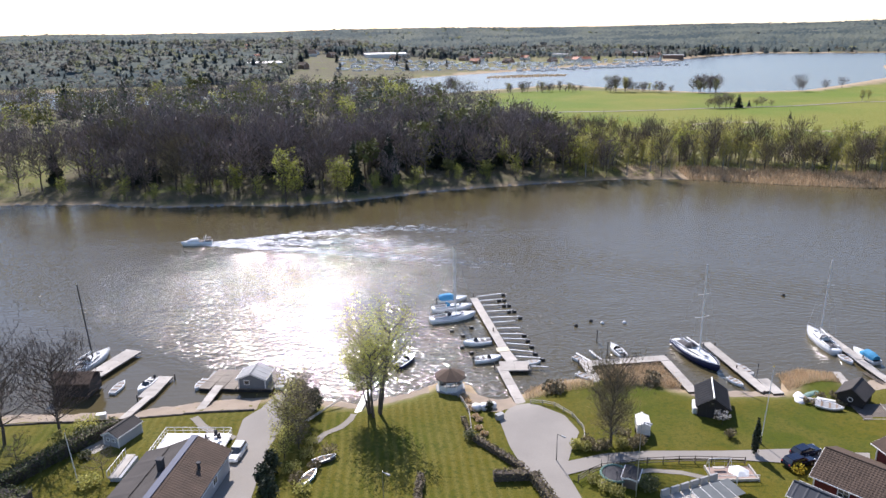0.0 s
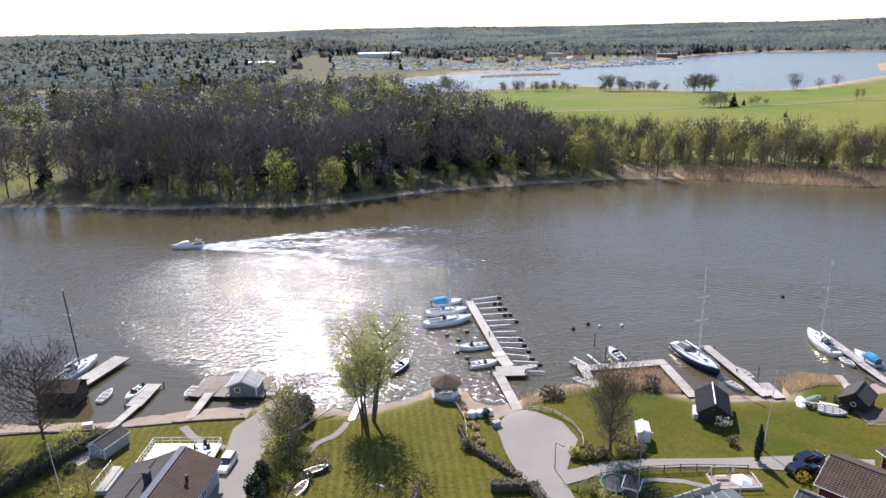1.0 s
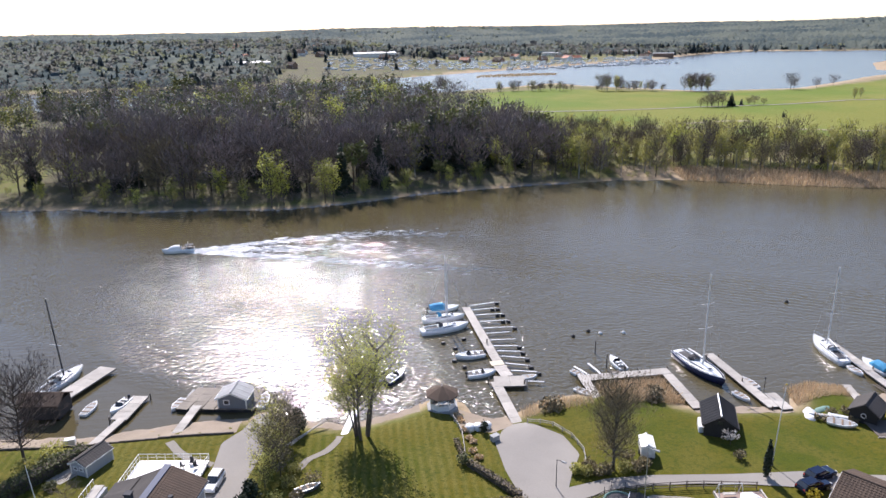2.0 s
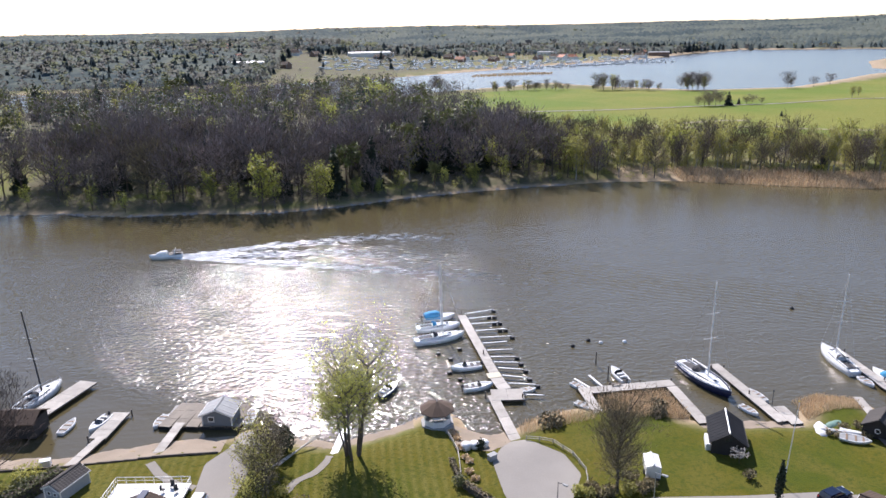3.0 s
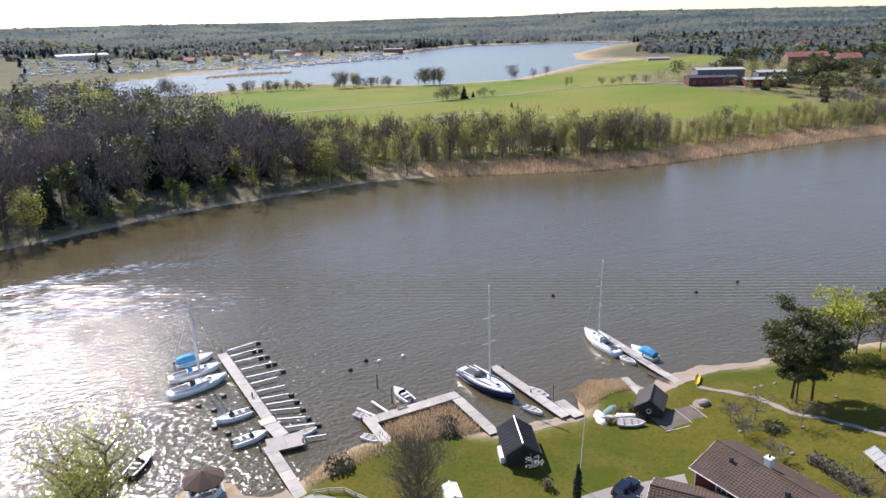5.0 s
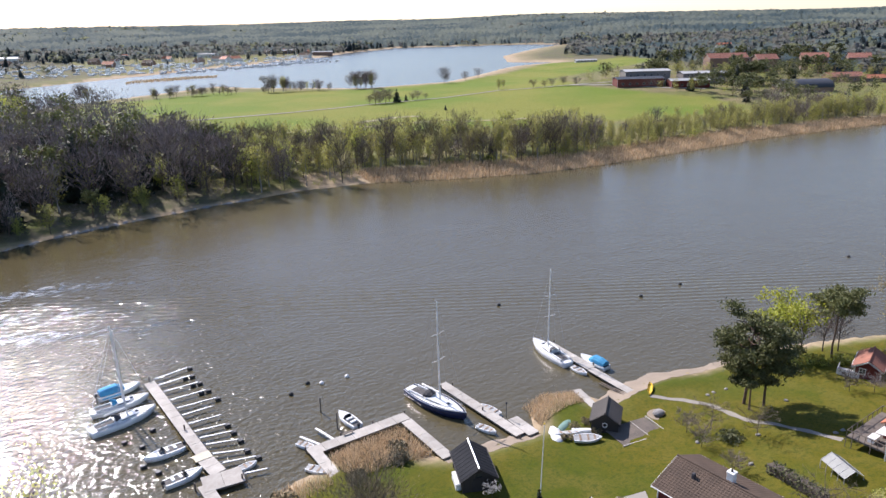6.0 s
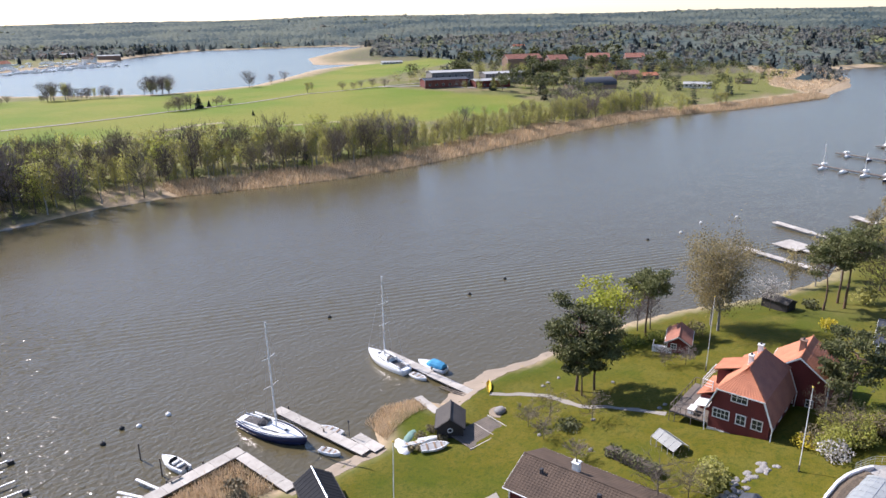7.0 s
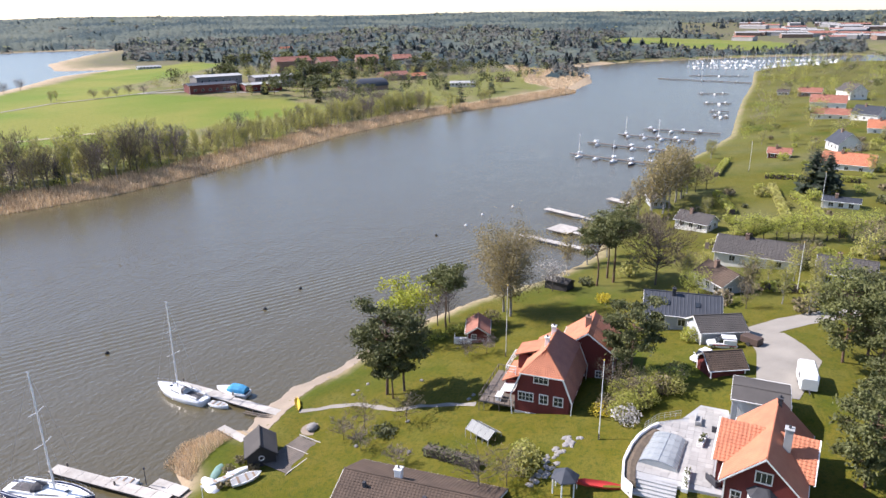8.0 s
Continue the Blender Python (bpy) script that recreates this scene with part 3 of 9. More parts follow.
def make_tree(kind, seed, height, dense=1.0):
    """(trunk Geo, crown corners, crown faces) of a tree of that kind and height."""
    rng = np.random.default_rng(seed)
    g = Geo()
    if kind == "spruce":
        g.tube((0, 0, 0), (0, 0, height), height * 0.014, 0.02, 6)
        c, d = [], []
        rows = int(15 * dense) + (5 if dense > 0.1 else 3)
        for i in range(rows):
            f = 0.08 + 0.9 * i / rows
            reach = height * 0.17 * (1 - f) ** 0.8 * (0.8 + 0.4 * rng.random()) + 0.15
            m = int(9 - 4 * f) if dense > 0.1 else 3
            for j in range(m):
                a = j * 6.28 / m + i * 1.1 + rng.normal(0, 0.2)
                for q in (0.35, 0.7, 1.0) if dense > 0.1 else (0.6,):
                    c.append((math.cos(a) * reach * q, math.sin(a) * reach * q, f * height - reach * q * 0.35 + rng.normal(0, 0.1)))
                    d.append(reach * (1.15 - 0.5 * q) * (1 if dense > 0.1 else 1.6))
        c = np.array(c)
        v, f = cards(rng, c, 1.0, 1.2, -0.2)
        mid = np.repeat(c, 4, 0)
        v = mid + (v - mid) * np.repeat(np.array(d), 4)[:, None] * 0.75
        return g, v, f
    if kind in ("clump", "grove"):
        # upright sprays: one tree, or a handful of trees side by side
        count, per = (1, int(dense * 100)) if kind == "clump" else (4, max(3, int(dense * 30)))
        vs = []
        for q in range(count):
            ox, oy = rng.normal(0, height * 0.32, 2) if count > 1 else (0, 0)
            th = height * (0.75 + 0.4 * rng.random())
            for i in range(per):
                f = (i + 0.5) / per
                zc, ln, wd = th * (0.12 + 0.62 * f), th * (0.62 - 0.3 * f), th * 0.26 * (1.05 - 0.65 * f)
                a = rng.random() * 6.28
                r = th * 0.13 * (1 - 0.6 * f) * rng.random()
                px, py = ox + math.cos(a * 2) * r, oy + math.sin(a * 2) * r
                t = np.array([rng.normal(0, 0.12), rng.normal(0, 0.12), 1.0]) * ln * 0.5
                s_ = np.array([math.cos(a), math.sin(a), rng.normal(0, 0.25)]) * wd * 0.5
                c = np.array([px, py, zc])
                vs += [c - t, c - t * 0.3 + s_, c + t, c - t * 0.3 - s_]
        v = np.array(vs)
        return g, v, np.arange(len(v)).reshape(-1, 4)
    if kind in ("puff", "puffs"):
        # rounded crowns of loose sprays: one broadleaved tree, or a handful side by side
        count, per = (1, max(9, int(dense * 125))) if kind == "puff" else (3, max(4, int(dense * 30)))
        vs = []
        for q in range(count):
            ox, oy = rng.normal(0, height * 0.34, 2) if count > 1 else (0, 0)
            th = height * (0.7 + 0.4 * rng.random())
            d = rng.normal(size=(per, 3))
            d /= np.linalg.norm(d, axis=1, keepdims=True)
            c = d * rng.random((per, 1)) ** 0.4 * np.array([0.27, 0.27, 0.36]) * th + np.array([ox, oy, th * 0.56])
            v, f = cards(rng, c, th * (0.19 if count == 1 else 0.3), 1.2, 0.5)
            vs.append(v)
        v = np.concatenate(vs)
        return g, v, np.arange(len(v)).reshape(-1, 4)
    if kind == "pine":
        paths = limb_paths(rng, height, height * 0.24, 15, 0.5, 0.25)
        c = crown_points(rng, paths, int(900 * dense), height * 0.028, 0.45)
        v, f = cards(rng, c, height * 0.036 / dense ** 0.4, 1.5, 0.2)
    elif kind == "bare":
        paths = limb_paths(rng, height, height * 0.34, 22, 0.22, 0.85)
        c = crown_points(rng, paths, int(600 * dense), height * 0.05, 0.3)
        v, f = cards(rng, c, height * 0.14, 1.0, 0.5, np.array([0, 0, height * 0.3]))
        mid = np.repeat(c, 4, 0)                                   # slender twigs
        side = (np.arange(len(v)) % 2 == 1)[:, None]
        v = np.where(side, mid + (v - mid) * (0.06 / dense ** 0.5), v)
    else:
        paths = limb_paths(rng, height, height * (0.17 if kind == "slim" else 0.25), 22, 0.22, 1.1 if kind == "slim" else 0.8)
        c = crown_points(rng, paths, int(900 * dense), height * 0.042, 0.2)
        v, f = cards(rng, c, height * 0.027 / dense ** 0.45, 1.2, 0.0)
    for a, b, r0, r1 in paths:
        g.tube(a, b, r0, r1, 5, False)
    if kind == "bare" and dense > 0.9:
        for a, b, r0, r1 in paths[5:]:
            for q in range(2):
                d = rng.normal(size=3) * np.linalg.norm(b - a) * 0.4 + (b - a) * 0.4
                st = a + (b - a) * rng.uniform(0.3, 1)
                g.tube(st, st + np.array([d[0], d[1], abs(d[2])]), max(r1 * 0.6, 0.02), 0.012, 3, False)
    return g, v, f


TREE_LOOK = {
    "bare": ("bare_tree", "bare", BARK, TWIG, "bare grey-brown tree with fine twigs", "tree"),
    "bud": ("budding_tree", "bare", BARK, TWIG_WARM, "tree with swelling olive-brown buds", "tree"),
    "leaf": ("leafing_tree", "broad", BARK, LEAF, "tree in fresh yellow-green spring leaf", "tree"),
    "slim": ("birch_tree", "slim", BARK_PALE, LEAF_OLIVE, "slender birch with thin olive-green spring foliage", "birch"),
    "brown": ("birch_tree", "slim", BARK_PALE, BUDS, "tall birch with brown-olive opening buds", "birch"),
    "spruce": ("spruce_tree", "spruce", BARK, NEEDLE, "dark green pointed spruce", "spruce"),
    "pine": ("pine_tree", "pine", BARK_RED, NEEDLE_PINE, "pine with bare reddish trunk and dark crown", "pine"),
}
TREES = {}
for kind, look_of in TREE_LOOK.items():
    for seed in range(4):
        tall = 10.0
        g, v, f = make_tree(look_of[1], 11 * seed + len(kind), tall)
        if kind not in ("spruce", "pine"):                         # one triangle a leaf or twig
            mid = np.repeat(v.reshape(-1, 4, 3).mean(1), 3, 0)
            v = v.reshape(-1, 4, 3)[:, 1:].reshape(-1, 3)
            v, f = mid + (v - mid) * 1.45, np.arange(len(v)).reshape(-1, 3)
        TREES[kind, seed] = (g.mesh("trunk", look_of[2]), np_mesh("crown", v, f, look_of[3]))


def tree(kind, x, y, height, seed=0, wide=1.0, label="", group="", ground=None):
    name, shape, bark, leafm, text, cat = TREE_LOOK[kind]
    trunk, crown = TREES[kind, seed % 4]
    ob = new(name)
    s = height / 10.0
    ob.matrix_basis = pose(x, y, (lie_at(x, y) if ground is None else ground) - 0.1, 0, 0, seed * 77 % 360) @ Matrix.Diagonal((s * wide, s * wide, s, 1))
    tagged(ob, label or text, cat, group)
    part("trunk", trunk, None, ob)
    part("crown", crown, None, ob)
    return ob


def wood_stuff(name, spots, kinds, label, dense, distant=False):
    """Many far trees in one mesh for each kind of foliage."""
    rng = np.random.default_rng(len(name))
    for kind in sorted(set(kinds)):
        shape, mtl = TREE_LOOK[kind][1], TREE_LOOK[kind][3]
        if distant:
            shape, mtl = distant if kind in ("spruce", "pine") else {"clump": "puff", "grove": "puffs"}[distant], HAZED_NEEDLE if kind in ("spruce", "pine") else HAZED_TWIG if kind in ("bare", "bud") else HAZED_LEAF
        protos = []
        for s in range(3):
            g, v, f = make_tree(shape, 900 + s, 10.0, dense)
            mid = np.repeat(v.reshape(-1, 4, 3).mean(1), 3, 0)
            v = v.reshape(-1, 4, 3)[:, 1:].reshape(-1, 3)              # one triangle a spray
            protos.append((mid + (v - mid) * (1.0 if not distant else 1.25), np.arange(len(v)).reshape(-1, 3)))
        vs, fs, k = [], [], 0
        for (x, y, z, h, w), kd in zip(spots, kinds):
            if kd != kind:
                continue
            v, f = protos[rng.integers(3)]
            a = rng.random() * 6.28
            c, s = math.cos(a) * h / 10 * w, math.sin(a) * h / 10 * w
            vs.append(np.stack([v[:, 0] * c - v[:, 1] * s + x, v[:, 0] * s + v[:, 1] * c + y, v[:, 2] * h / 10 + z], -1))
            fs.append(f + k)
            k += len(v)
        if vs:
            tagged(new(name, np_mesh(name, np.concatenate(vs), np.concatenate(fs), mtl)), label, "woodland", kind="stuff")


rng = np.random.default_rng(5)


def scatter(x0, x1, y0, y1, gap, keep):
    """Jittered places on a grid, where keep(x, y, distance from water) holds."""
    X, Y = np.meshgrid(np.arange(x0, x1, gap), np.arange(y0, y1, gap))
    X, Y = X + rng.uniform(-0.45, 0.45, X.shape) * gap, Y + rng.uniform(-0.45, 0.45, Y.shape) * gap
    H, D, N = lie(X, Y)
    ok = keep(X, Y, D, N)
    return X[ok], Y[ok], H[ok], D[ok]


# the wooded island: single trees along its edge, the rest behind them as one wood
X, Y, H, D = scatter(-240, 80, 236, 330, 8.0, lambda x, y, d, nn: (d > 8) & (d < 62) & inside(x, y, WOOD) & ~(inside(x, y, CLEARING) & (rng.random(x.shape) < 0.85)))
for i, (x, y, z, d) in enumerate(zip(X, Y, H, D)):
    u = rng.random()
    green = 0.05
    dark = 0.36 if x > -5 else 0.17
    kind = "leaf" if u < green else "slim" if u < green + 0.04 else ("spruce" if rng.random() < 0.5 else "pine") if u < green + 0.04 + dark else "bud" if u < 0.42 else "bare"
    h = {"leaf": 13, "slim": 15, "spruce": 20, "pine": 19, "bud": 18, "bare": 20}[kind] * (0.68 + 0.5 * rng.random()) * (0.7 if d < 9 else 1)
    tree(kind, x, y, h, int(rng.integers(40)), 1.0 if kind == "spruce" else 1.05, group="trees of the island", ground=z)
for k, (x, y, h) in enumerate(((-71.8, 242.6, 10), (-96, 247, 9), (-84, 243, 7), (-62, 243, 8), (-47, 240, 9), (-6, 245, 8), (2, 248, 7), (26, 256, 8), (38, 258, 9), (50, 262, 10), (-120, 254, 8), (-55.5, 244, 12.5), (-37.5, 237, 19), (-33.5, 238.5, 15), (-19.5, 240, 15), (-16.5, 241, 14), (10, 250, 9), (-74.7, 440, 20), (-21, 359, 19), (-17, 352, 17), (-9, 287, 16), (4, 440, 22), (12, 445, 19), (-106, 304, 17), (-91, 295, 16), (-146, 470, 22), (-65, 310, 17), (-150, 322, 12), (24, 330, 17))):
    tree("leaf", x, y, h, k + 5, 0.85, "tall tree in luminous yellow-green spring leaf", "leafing trees of the island")
for k, (x, y, h) in enumerate(((-44, 318, 24), (-41, 322, 21), (-128, 505, 27), (-110, 500, 26), (22, 282, 24), (28, 290, 25), (34, 286, 22), (41, 278, 19), (20, 345, 22), (26, 300, 22), (15, 292, 23), (38, 296, 20), (46, 286, 16), (-31, 470, 27), (-68, 262, 19), (-184, 520, 26), (-220, 510, 27))):
    tree("spruce" if k % 3 < 2 else "pine", x, y, h, k, 1.15, "tall nearly black conifer rising over the wood", "conifers of the island")
X, Y, H, D = scatter(-520, 80, 280, 660, 8.2, lambda x, y, d, nn: (d > 3) & ~nn & inside(x, y, WOOD) & ((d >= 62) | (y > 330) | (x < -240)) & (rng.random(x.shape) < np.where(inside(x, y, CLEARING), 0.08, np.where((x < -110) & (y > 420), 0.6, 0.92))))
kinds = [("leaf" if u < 0.025 else "slim" if u < 0.04 else "pine" if u < 0.16 else "spruce" if u < 0.32 else "bud" if u < 0.42 else "bare") for u in rng.random(len(X))]
hs = [{"leaf": 16, "slim": 17, "spruce": 23, "pine": 20, "bud": 17, "bare": 18}[k] * (0.6 + 0.55 * rng.random()) for k in kinds]
wood_stuff("woodland", list(zip(X, Y, H - 0.2, hs, np.full(len(X), 1.1))), kinds, "mixed wood of bare trees, pines and fresh green birches", 0.24)

# the belt of young trees along the far shore
X, Y, H, D = scatter(68, 420, 222, 372, 4.9, lambda x, y, d, nn: ~nn & (d > np.where(x > 118, 13, 3)) & (d < np.where(x < 110, 52, np.where(x < 250, 44, 36))) & ~inside(x, y, WOOD) & (rng.random(x.shape) < 0.8))
for i, (x, y, z, d) in enumerate(zip(X, Y, H, D)):
    u = rng.random()
    kind = "slim" if u < (0.5 if x < 200 else 0.78) else "leaf" if u < (0.56 if x < 200 else 0.84) else "bud" if u < 0.86 else "bare" if u < 0.985 else "spruce"
    h = (16.0 if x < 230 else 12.0) * (0.6 + 0.5 * rng.random())
    tree(kind, x, y, h, int(rng.integers(40)), 0.85, group="trees of the far shore", ground=z)

# woods in the distance
def distance_wood(x, y, d, nn):
    reach, turn = np.hypot(x, y), np.degrees(np.arctan2(x, y))
    fields = inside(x, y, FIELD) | inside(x, y, [(400, 250), (410, 520), (640, 750), (720, 700), (640, 520), (600, 440), (640, 335), (790, 300), (700, 215)])
    return ~nn & ~inside(x, y, END_FIELD) & ~((x > 1330) & (y < 120)) & (d > 8) & (reach > 640) & (reach < 1600) & (turn > -36) & (turn < 108) & ~fields & (y > -100) & ~((x < 640) & (y < 800) & (x > -420)) & ~((x > -110) & (x < 480) & (y > 780) & (y < 1235) & (rng.random(x.shape) < 0.96)) & ~((np.abs(x - 120) < 380) & (y > 1200) & (y < 1330) & (rng.random(x.shape) < 0.6)) & ~((x > 380) & (x < 1000) & (y > 620) & (y < 1250) & (d < 90))


X, Y, H, D = scatter(-1000, 1600, -100, 1600, 8.2, distance_wood)
keepers = rng.random(len(X)) < 0.6
X, Y, H = X[keepers], Y[keepers], H[keepers]
kinds = [("spruce" if u < 0.22 else "pine" if u < 0.36 else "slim" if u < 0.5 else "bud" if u < 0.72 else "leaf" if u < 0.78 else "bare") for u in np.clip(rng.random(len(X)) + 0.32 * wobble(X * 0.016, Y * 0.013) + 0.15 * wobble(Y * 0.05, X * 0.04), 0, 1)]
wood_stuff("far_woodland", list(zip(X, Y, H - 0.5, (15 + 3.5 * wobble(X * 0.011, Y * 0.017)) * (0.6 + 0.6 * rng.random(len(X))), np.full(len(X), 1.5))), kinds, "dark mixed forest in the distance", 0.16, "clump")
X, Y, H, D = scatter(-2800, 4800, -300, 4800, 34.0, lambda x, y, d, nn: (np.hypot(x, y) >= 1600) & (np.hypot(x, y) < 4700) & (np.degrees(np.arctan2(x, y)) > -36) & (np.degrees(np.arctan2(x, y)) < 108) & (d > 10) & ~((np.degrees(np.arctan2(x, y)) > 83) & (np.hypot(x, y) < 2300) & (rng.random(x.shape) < 0.85)))
kinds = ["spruce" if u < 0.4 else "pine" if u < 0.6 else "slim" if u < 0.75 else "bud" for u in np.clip(rng.random(len(X)) + 0.3 * wobble(X * 0.006, Y * 0.005), 0, 1)]
wood_stuff("distant_forest", list(zip(X, Y, H - 7.0, (18 + 6 * wobble(X * 0.004, Y * 0.003)) * (0.7 + 0.5 * rng.random(len(X))), np.full(len(X), 2.0))), kinds, "forest ridge on the horizon, tinted blue-green for haze", 0.12, "grove")



def canopy(name, X, Y, Z, keep, label):
    """The closed leafy roof of a distant forest over a grid of places."""
    ny_, nx_ = X.shape
    q = np.arange(ny_ * nx_).reshape(ny_, nx_)
    full = keep[:-1, :-1] & keep[1:, :-1] & keep[:-1, 1:] & keep[1:, 1:]
    f = np.stack([q[:-1, :-1], q[:-1, 1:], q[1:, 1:], q[1:, :-1]], -1)[full]
    used, f = np.unique(f, return_inverse=True)
    inner = np.zeros(keep.shape, bool)
    inner[1:-1, 1:-1] = full[:-1, :-1] & full[1:, :-1] & full[:-1, 1:] & full[1:, 1:]
    v = np.stack([X, Y, np.where(inner, Z, lie(X, Y)[0] - 0.5)], -1).reshape(-1, 3)[used]
    tagged(new(name, np_mesh(name, v, f.reshape(-1, 4), HAZED_CANOPY, True)), label, "woodland", kind="stuff")


# far canopy colours shifted towards blue-grey in place of aerial haze
HAZED_CANOPY = mat("hazed_canopy", (0.040, 0.060, 0.063), (0.118, 0.132, 0.105), 0.95, 0.006, 0.085, 0, spec=0.05, soft=0.6)
for nd in HAZED_CANOPY.node_tree.nodes:                        # stands of dark conifers and of paler birches
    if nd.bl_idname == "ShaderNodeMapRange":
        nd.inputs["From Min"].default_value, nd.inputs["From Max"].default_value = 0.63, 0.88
X, Y = np.meshgrid(np.arange(-1000, 1610, 9.0), np.arange(-100, 1610, 9.0))
X, Y = X + rng.uniform(-3, 3, X.shape), Y + rng.uniform(-3, 3, Y.shape)
H, D, N = lie(X, Y)
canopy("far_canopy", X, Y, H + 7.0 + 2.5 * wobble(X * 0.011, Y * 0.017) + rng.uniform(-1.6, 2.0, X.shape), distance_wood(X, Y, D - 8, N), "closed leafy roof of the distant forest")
A, R = np.meshgrid(np.radians(np.arange(-36, 108, 0.12)), 1590 * 1.021 ** np.arange(52))
X, Y = R * np.sin(A), R * np.cos(A)
H, D, N = lie(X, Y)
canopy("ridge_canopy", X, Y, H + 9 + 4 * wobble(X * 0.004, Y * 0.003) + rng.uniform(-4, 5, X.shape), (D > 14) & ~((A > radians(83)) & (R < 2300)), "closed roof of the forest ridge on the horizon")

# ---- surfaces of things ----
PLANK = mat("weathered_planks", (0.47, 0.44, 0.39), (0.33, 0.30, 0.26), 0.85, 0.8, 7, 0.12, rand=0.14)
PLANK_DARK = mat("dark_planks", (0.16, 0.13, 0.105), (0.10, 0.085, 0.07), 0.85, 0.8, 7, 0.12, island=0.15)
FLOAT_BLACK = mat("black_plastic", (0.018, 0.018, 0.02), (0.03, 0.03, 0.03), 0.5, 2, 20, 0.02)
STEEL = mat("galvanised_steel", (0.5, 0.51, 0.52), (0.38, 0.39, 0.40), 0.4, 2, 14, 0.02, metal=0.8)
ALU = mat("aluminium_mast", (0.72, 0.72, 0.71), (0.6, 0.6, 0.6), 0.35, 2, 14, 0.0, metal=0.6)
WHITE = mat("white_paint", (0.80, 0.79, 0.76), (0.68, 0.66, 0.62), 0.5, 0.7, 8, 0.03)
GEL = mat("white_gelcoat", (0.82, 0.82, 0.80), (0.74, 0.74, 0.71), 0.22, 0.6, 6, 0.0)
NAVY = mat("navy_gelcoat", (0.012, 0.018, 0.06), (0.02, 0.025, 0.07), 0.2, 1, 6, 0.0)
COCKPIT = mat("cockpit_lining", (0.10, 0.09, 0.085), (0.05, 0.05, 0.05), 0.8, 3, 10, 0.05)
TEAK = mat("teak", (0.30, 0.21, 0.13), (0.22, 0.15, 0.1), 0.7, 2, 18, 0.05)
CANVAS_BLUE = mat("blue_canvas", (0.05, 0.30, 0.50), (0.03, 0.2, 0.38), 0.8, 1.5, 10, 0.06)
CANVAS_GREEN = mat("green_tarpaulin", (0.16, 0.27, 0.22), (0.1, 0.18, 0.15), 0.7, 1.5, 8, 0.12)
CANVAS_DARK = mat("dark_canvas", (0.03, 0.03, 0.035), (0.05, 0.05, 0.055), 0.8, 1.5, 10, 0.06)
TARP = mat("white_tarpaulin", (0.78, 0.78, 0.76), (0.62, 0.62, 0.60), 0.5, 1.2, 6, 0.15)
GLASS = mat("window_glass", (0.025, 0.03, 0.035), (0.035, 0.04, 0.045), 0.04, 0.6, 3, 0.0, spec=0.9)
RED_WALL = mat("red_boards", (0.15, 0.024, 0.018), (0.10, 0.018, 0.015), 0.85, 0.5, 9, 0.12, stretch=(1, 1, 0.15))
DARK_WALL = mat("black_boards", (0.022, 0.02, 0.02), (0.035, 0.03, 0.028), 0.8, 0.5, 9, 0.1, stretch=(1, 1, 0.15))
GREY_WALL = mat("grey_boards", (0.42, 0.43, 0.44), (0.34, 0.35, 0.36), 0.8, 0.5, 9, 0.1, stretch=(1, 1, 0.15))
WHITE_WALL = mat("white_boards", (0.72, 0.70, 0.65), (0.6, 0.58, 0.53), 0.8, 0.5, 9, 0.1, stretch=(1, 1, 0.15))
BRICK_WALL = mat("brown_brick", (0.26, 0.17, 0.12), (0.19, 0.12, 0.09), 0.9, 0.6, 14, 0.15)
PLINTH = mat("plinth_concrete", (0.40, 0.40, 0.39), (0.3, 0.3, 0.29), 0.9, 0.6, 10, 0.1)
TILE_RED = mat("orange_clay_tiles", (0.50, 0.19, 0.095), (0.38, 0.135, 0.07), 0.75, 0.7, 9, 0.08, island=0.05)
TILE_RUST = mat("weathered_red_tiles", (0.36, 0.15, 0.095), (0.24, 0.10, 0.07), 0.8, 0.7, 7, 0.1)
TILE_BROWN = mat("brown_concrete_tiles", (0.115, 0.083, 0.062), (0.078, 0.058, 0.045), 0.85, 0.5, 7, 0.1, spec=0.15)
TILE_GREY = mat("grey_roofing", (0.105, 0.096, 0.088), (0.080, 0.074, 0.069), 0.95, 0.4, 8, 0.08, spec=0.12)
TIN_DARK = mat("dark_sheet_metal", (0.06, 0.066, 0.078), (0.045, 0.05, 0.06), 0.65, 0.5, 6, 0.02, spec=0.2)
TIN_BLACK = mat("black_sheet_metal", (0.030, 0.031, 0.034), (0.022, 0.023, 0.026), 0.8, 0.5, 6, 0.02, spec=0.08)
TIN_BLUE = mat("blue_flashing", (0.07, 0.085, 0.13), (0.06, 0.07, 0.11), 0.7, 0.5, 6, 0.0)
GRAVEL = mat("pale_gravel", (0.29, 0.265, 0.225), (0.22, 0.20, 0.17), 0.95, 0.25, 6, 0.15)
TARMAC = mat("worn_asphalt", (0.29, 0.268, 0.235), (0.235, 0.217, 0.192), 0.95, 0.15, 5, 0.08)
STONE = mat("granite", (0.30, 0.28, 0.26), (0.20, 0.19, 0.175), 0.9, 1.2, 8, 0.2)
PAVING = mat("pale_paving", (0.37, 0.355, 0.33), (0.29, 0.28, 0.26), 0.9, 0.8, 9, 0.06, rand=0.1, island=0.1)
SAND = mat("sand", (0.31, 0.25, 0.185), (0.23, 0.185, 0.135), 0.95, 0.3, 6, 0.12)
CAR_WHITE = mat("white_car_paint", (0.80, 0.80, 0.79), (0.76, 0.76, 0.75), 0.15, 1, 6, 0.0)
CAR_BLUE = mat("dark_blue_car_paint", (0.015, 0.025, 0.05), (0.02, 0.03, 0.06), 0.12, 1, 6, 0.0, metal=0.4)
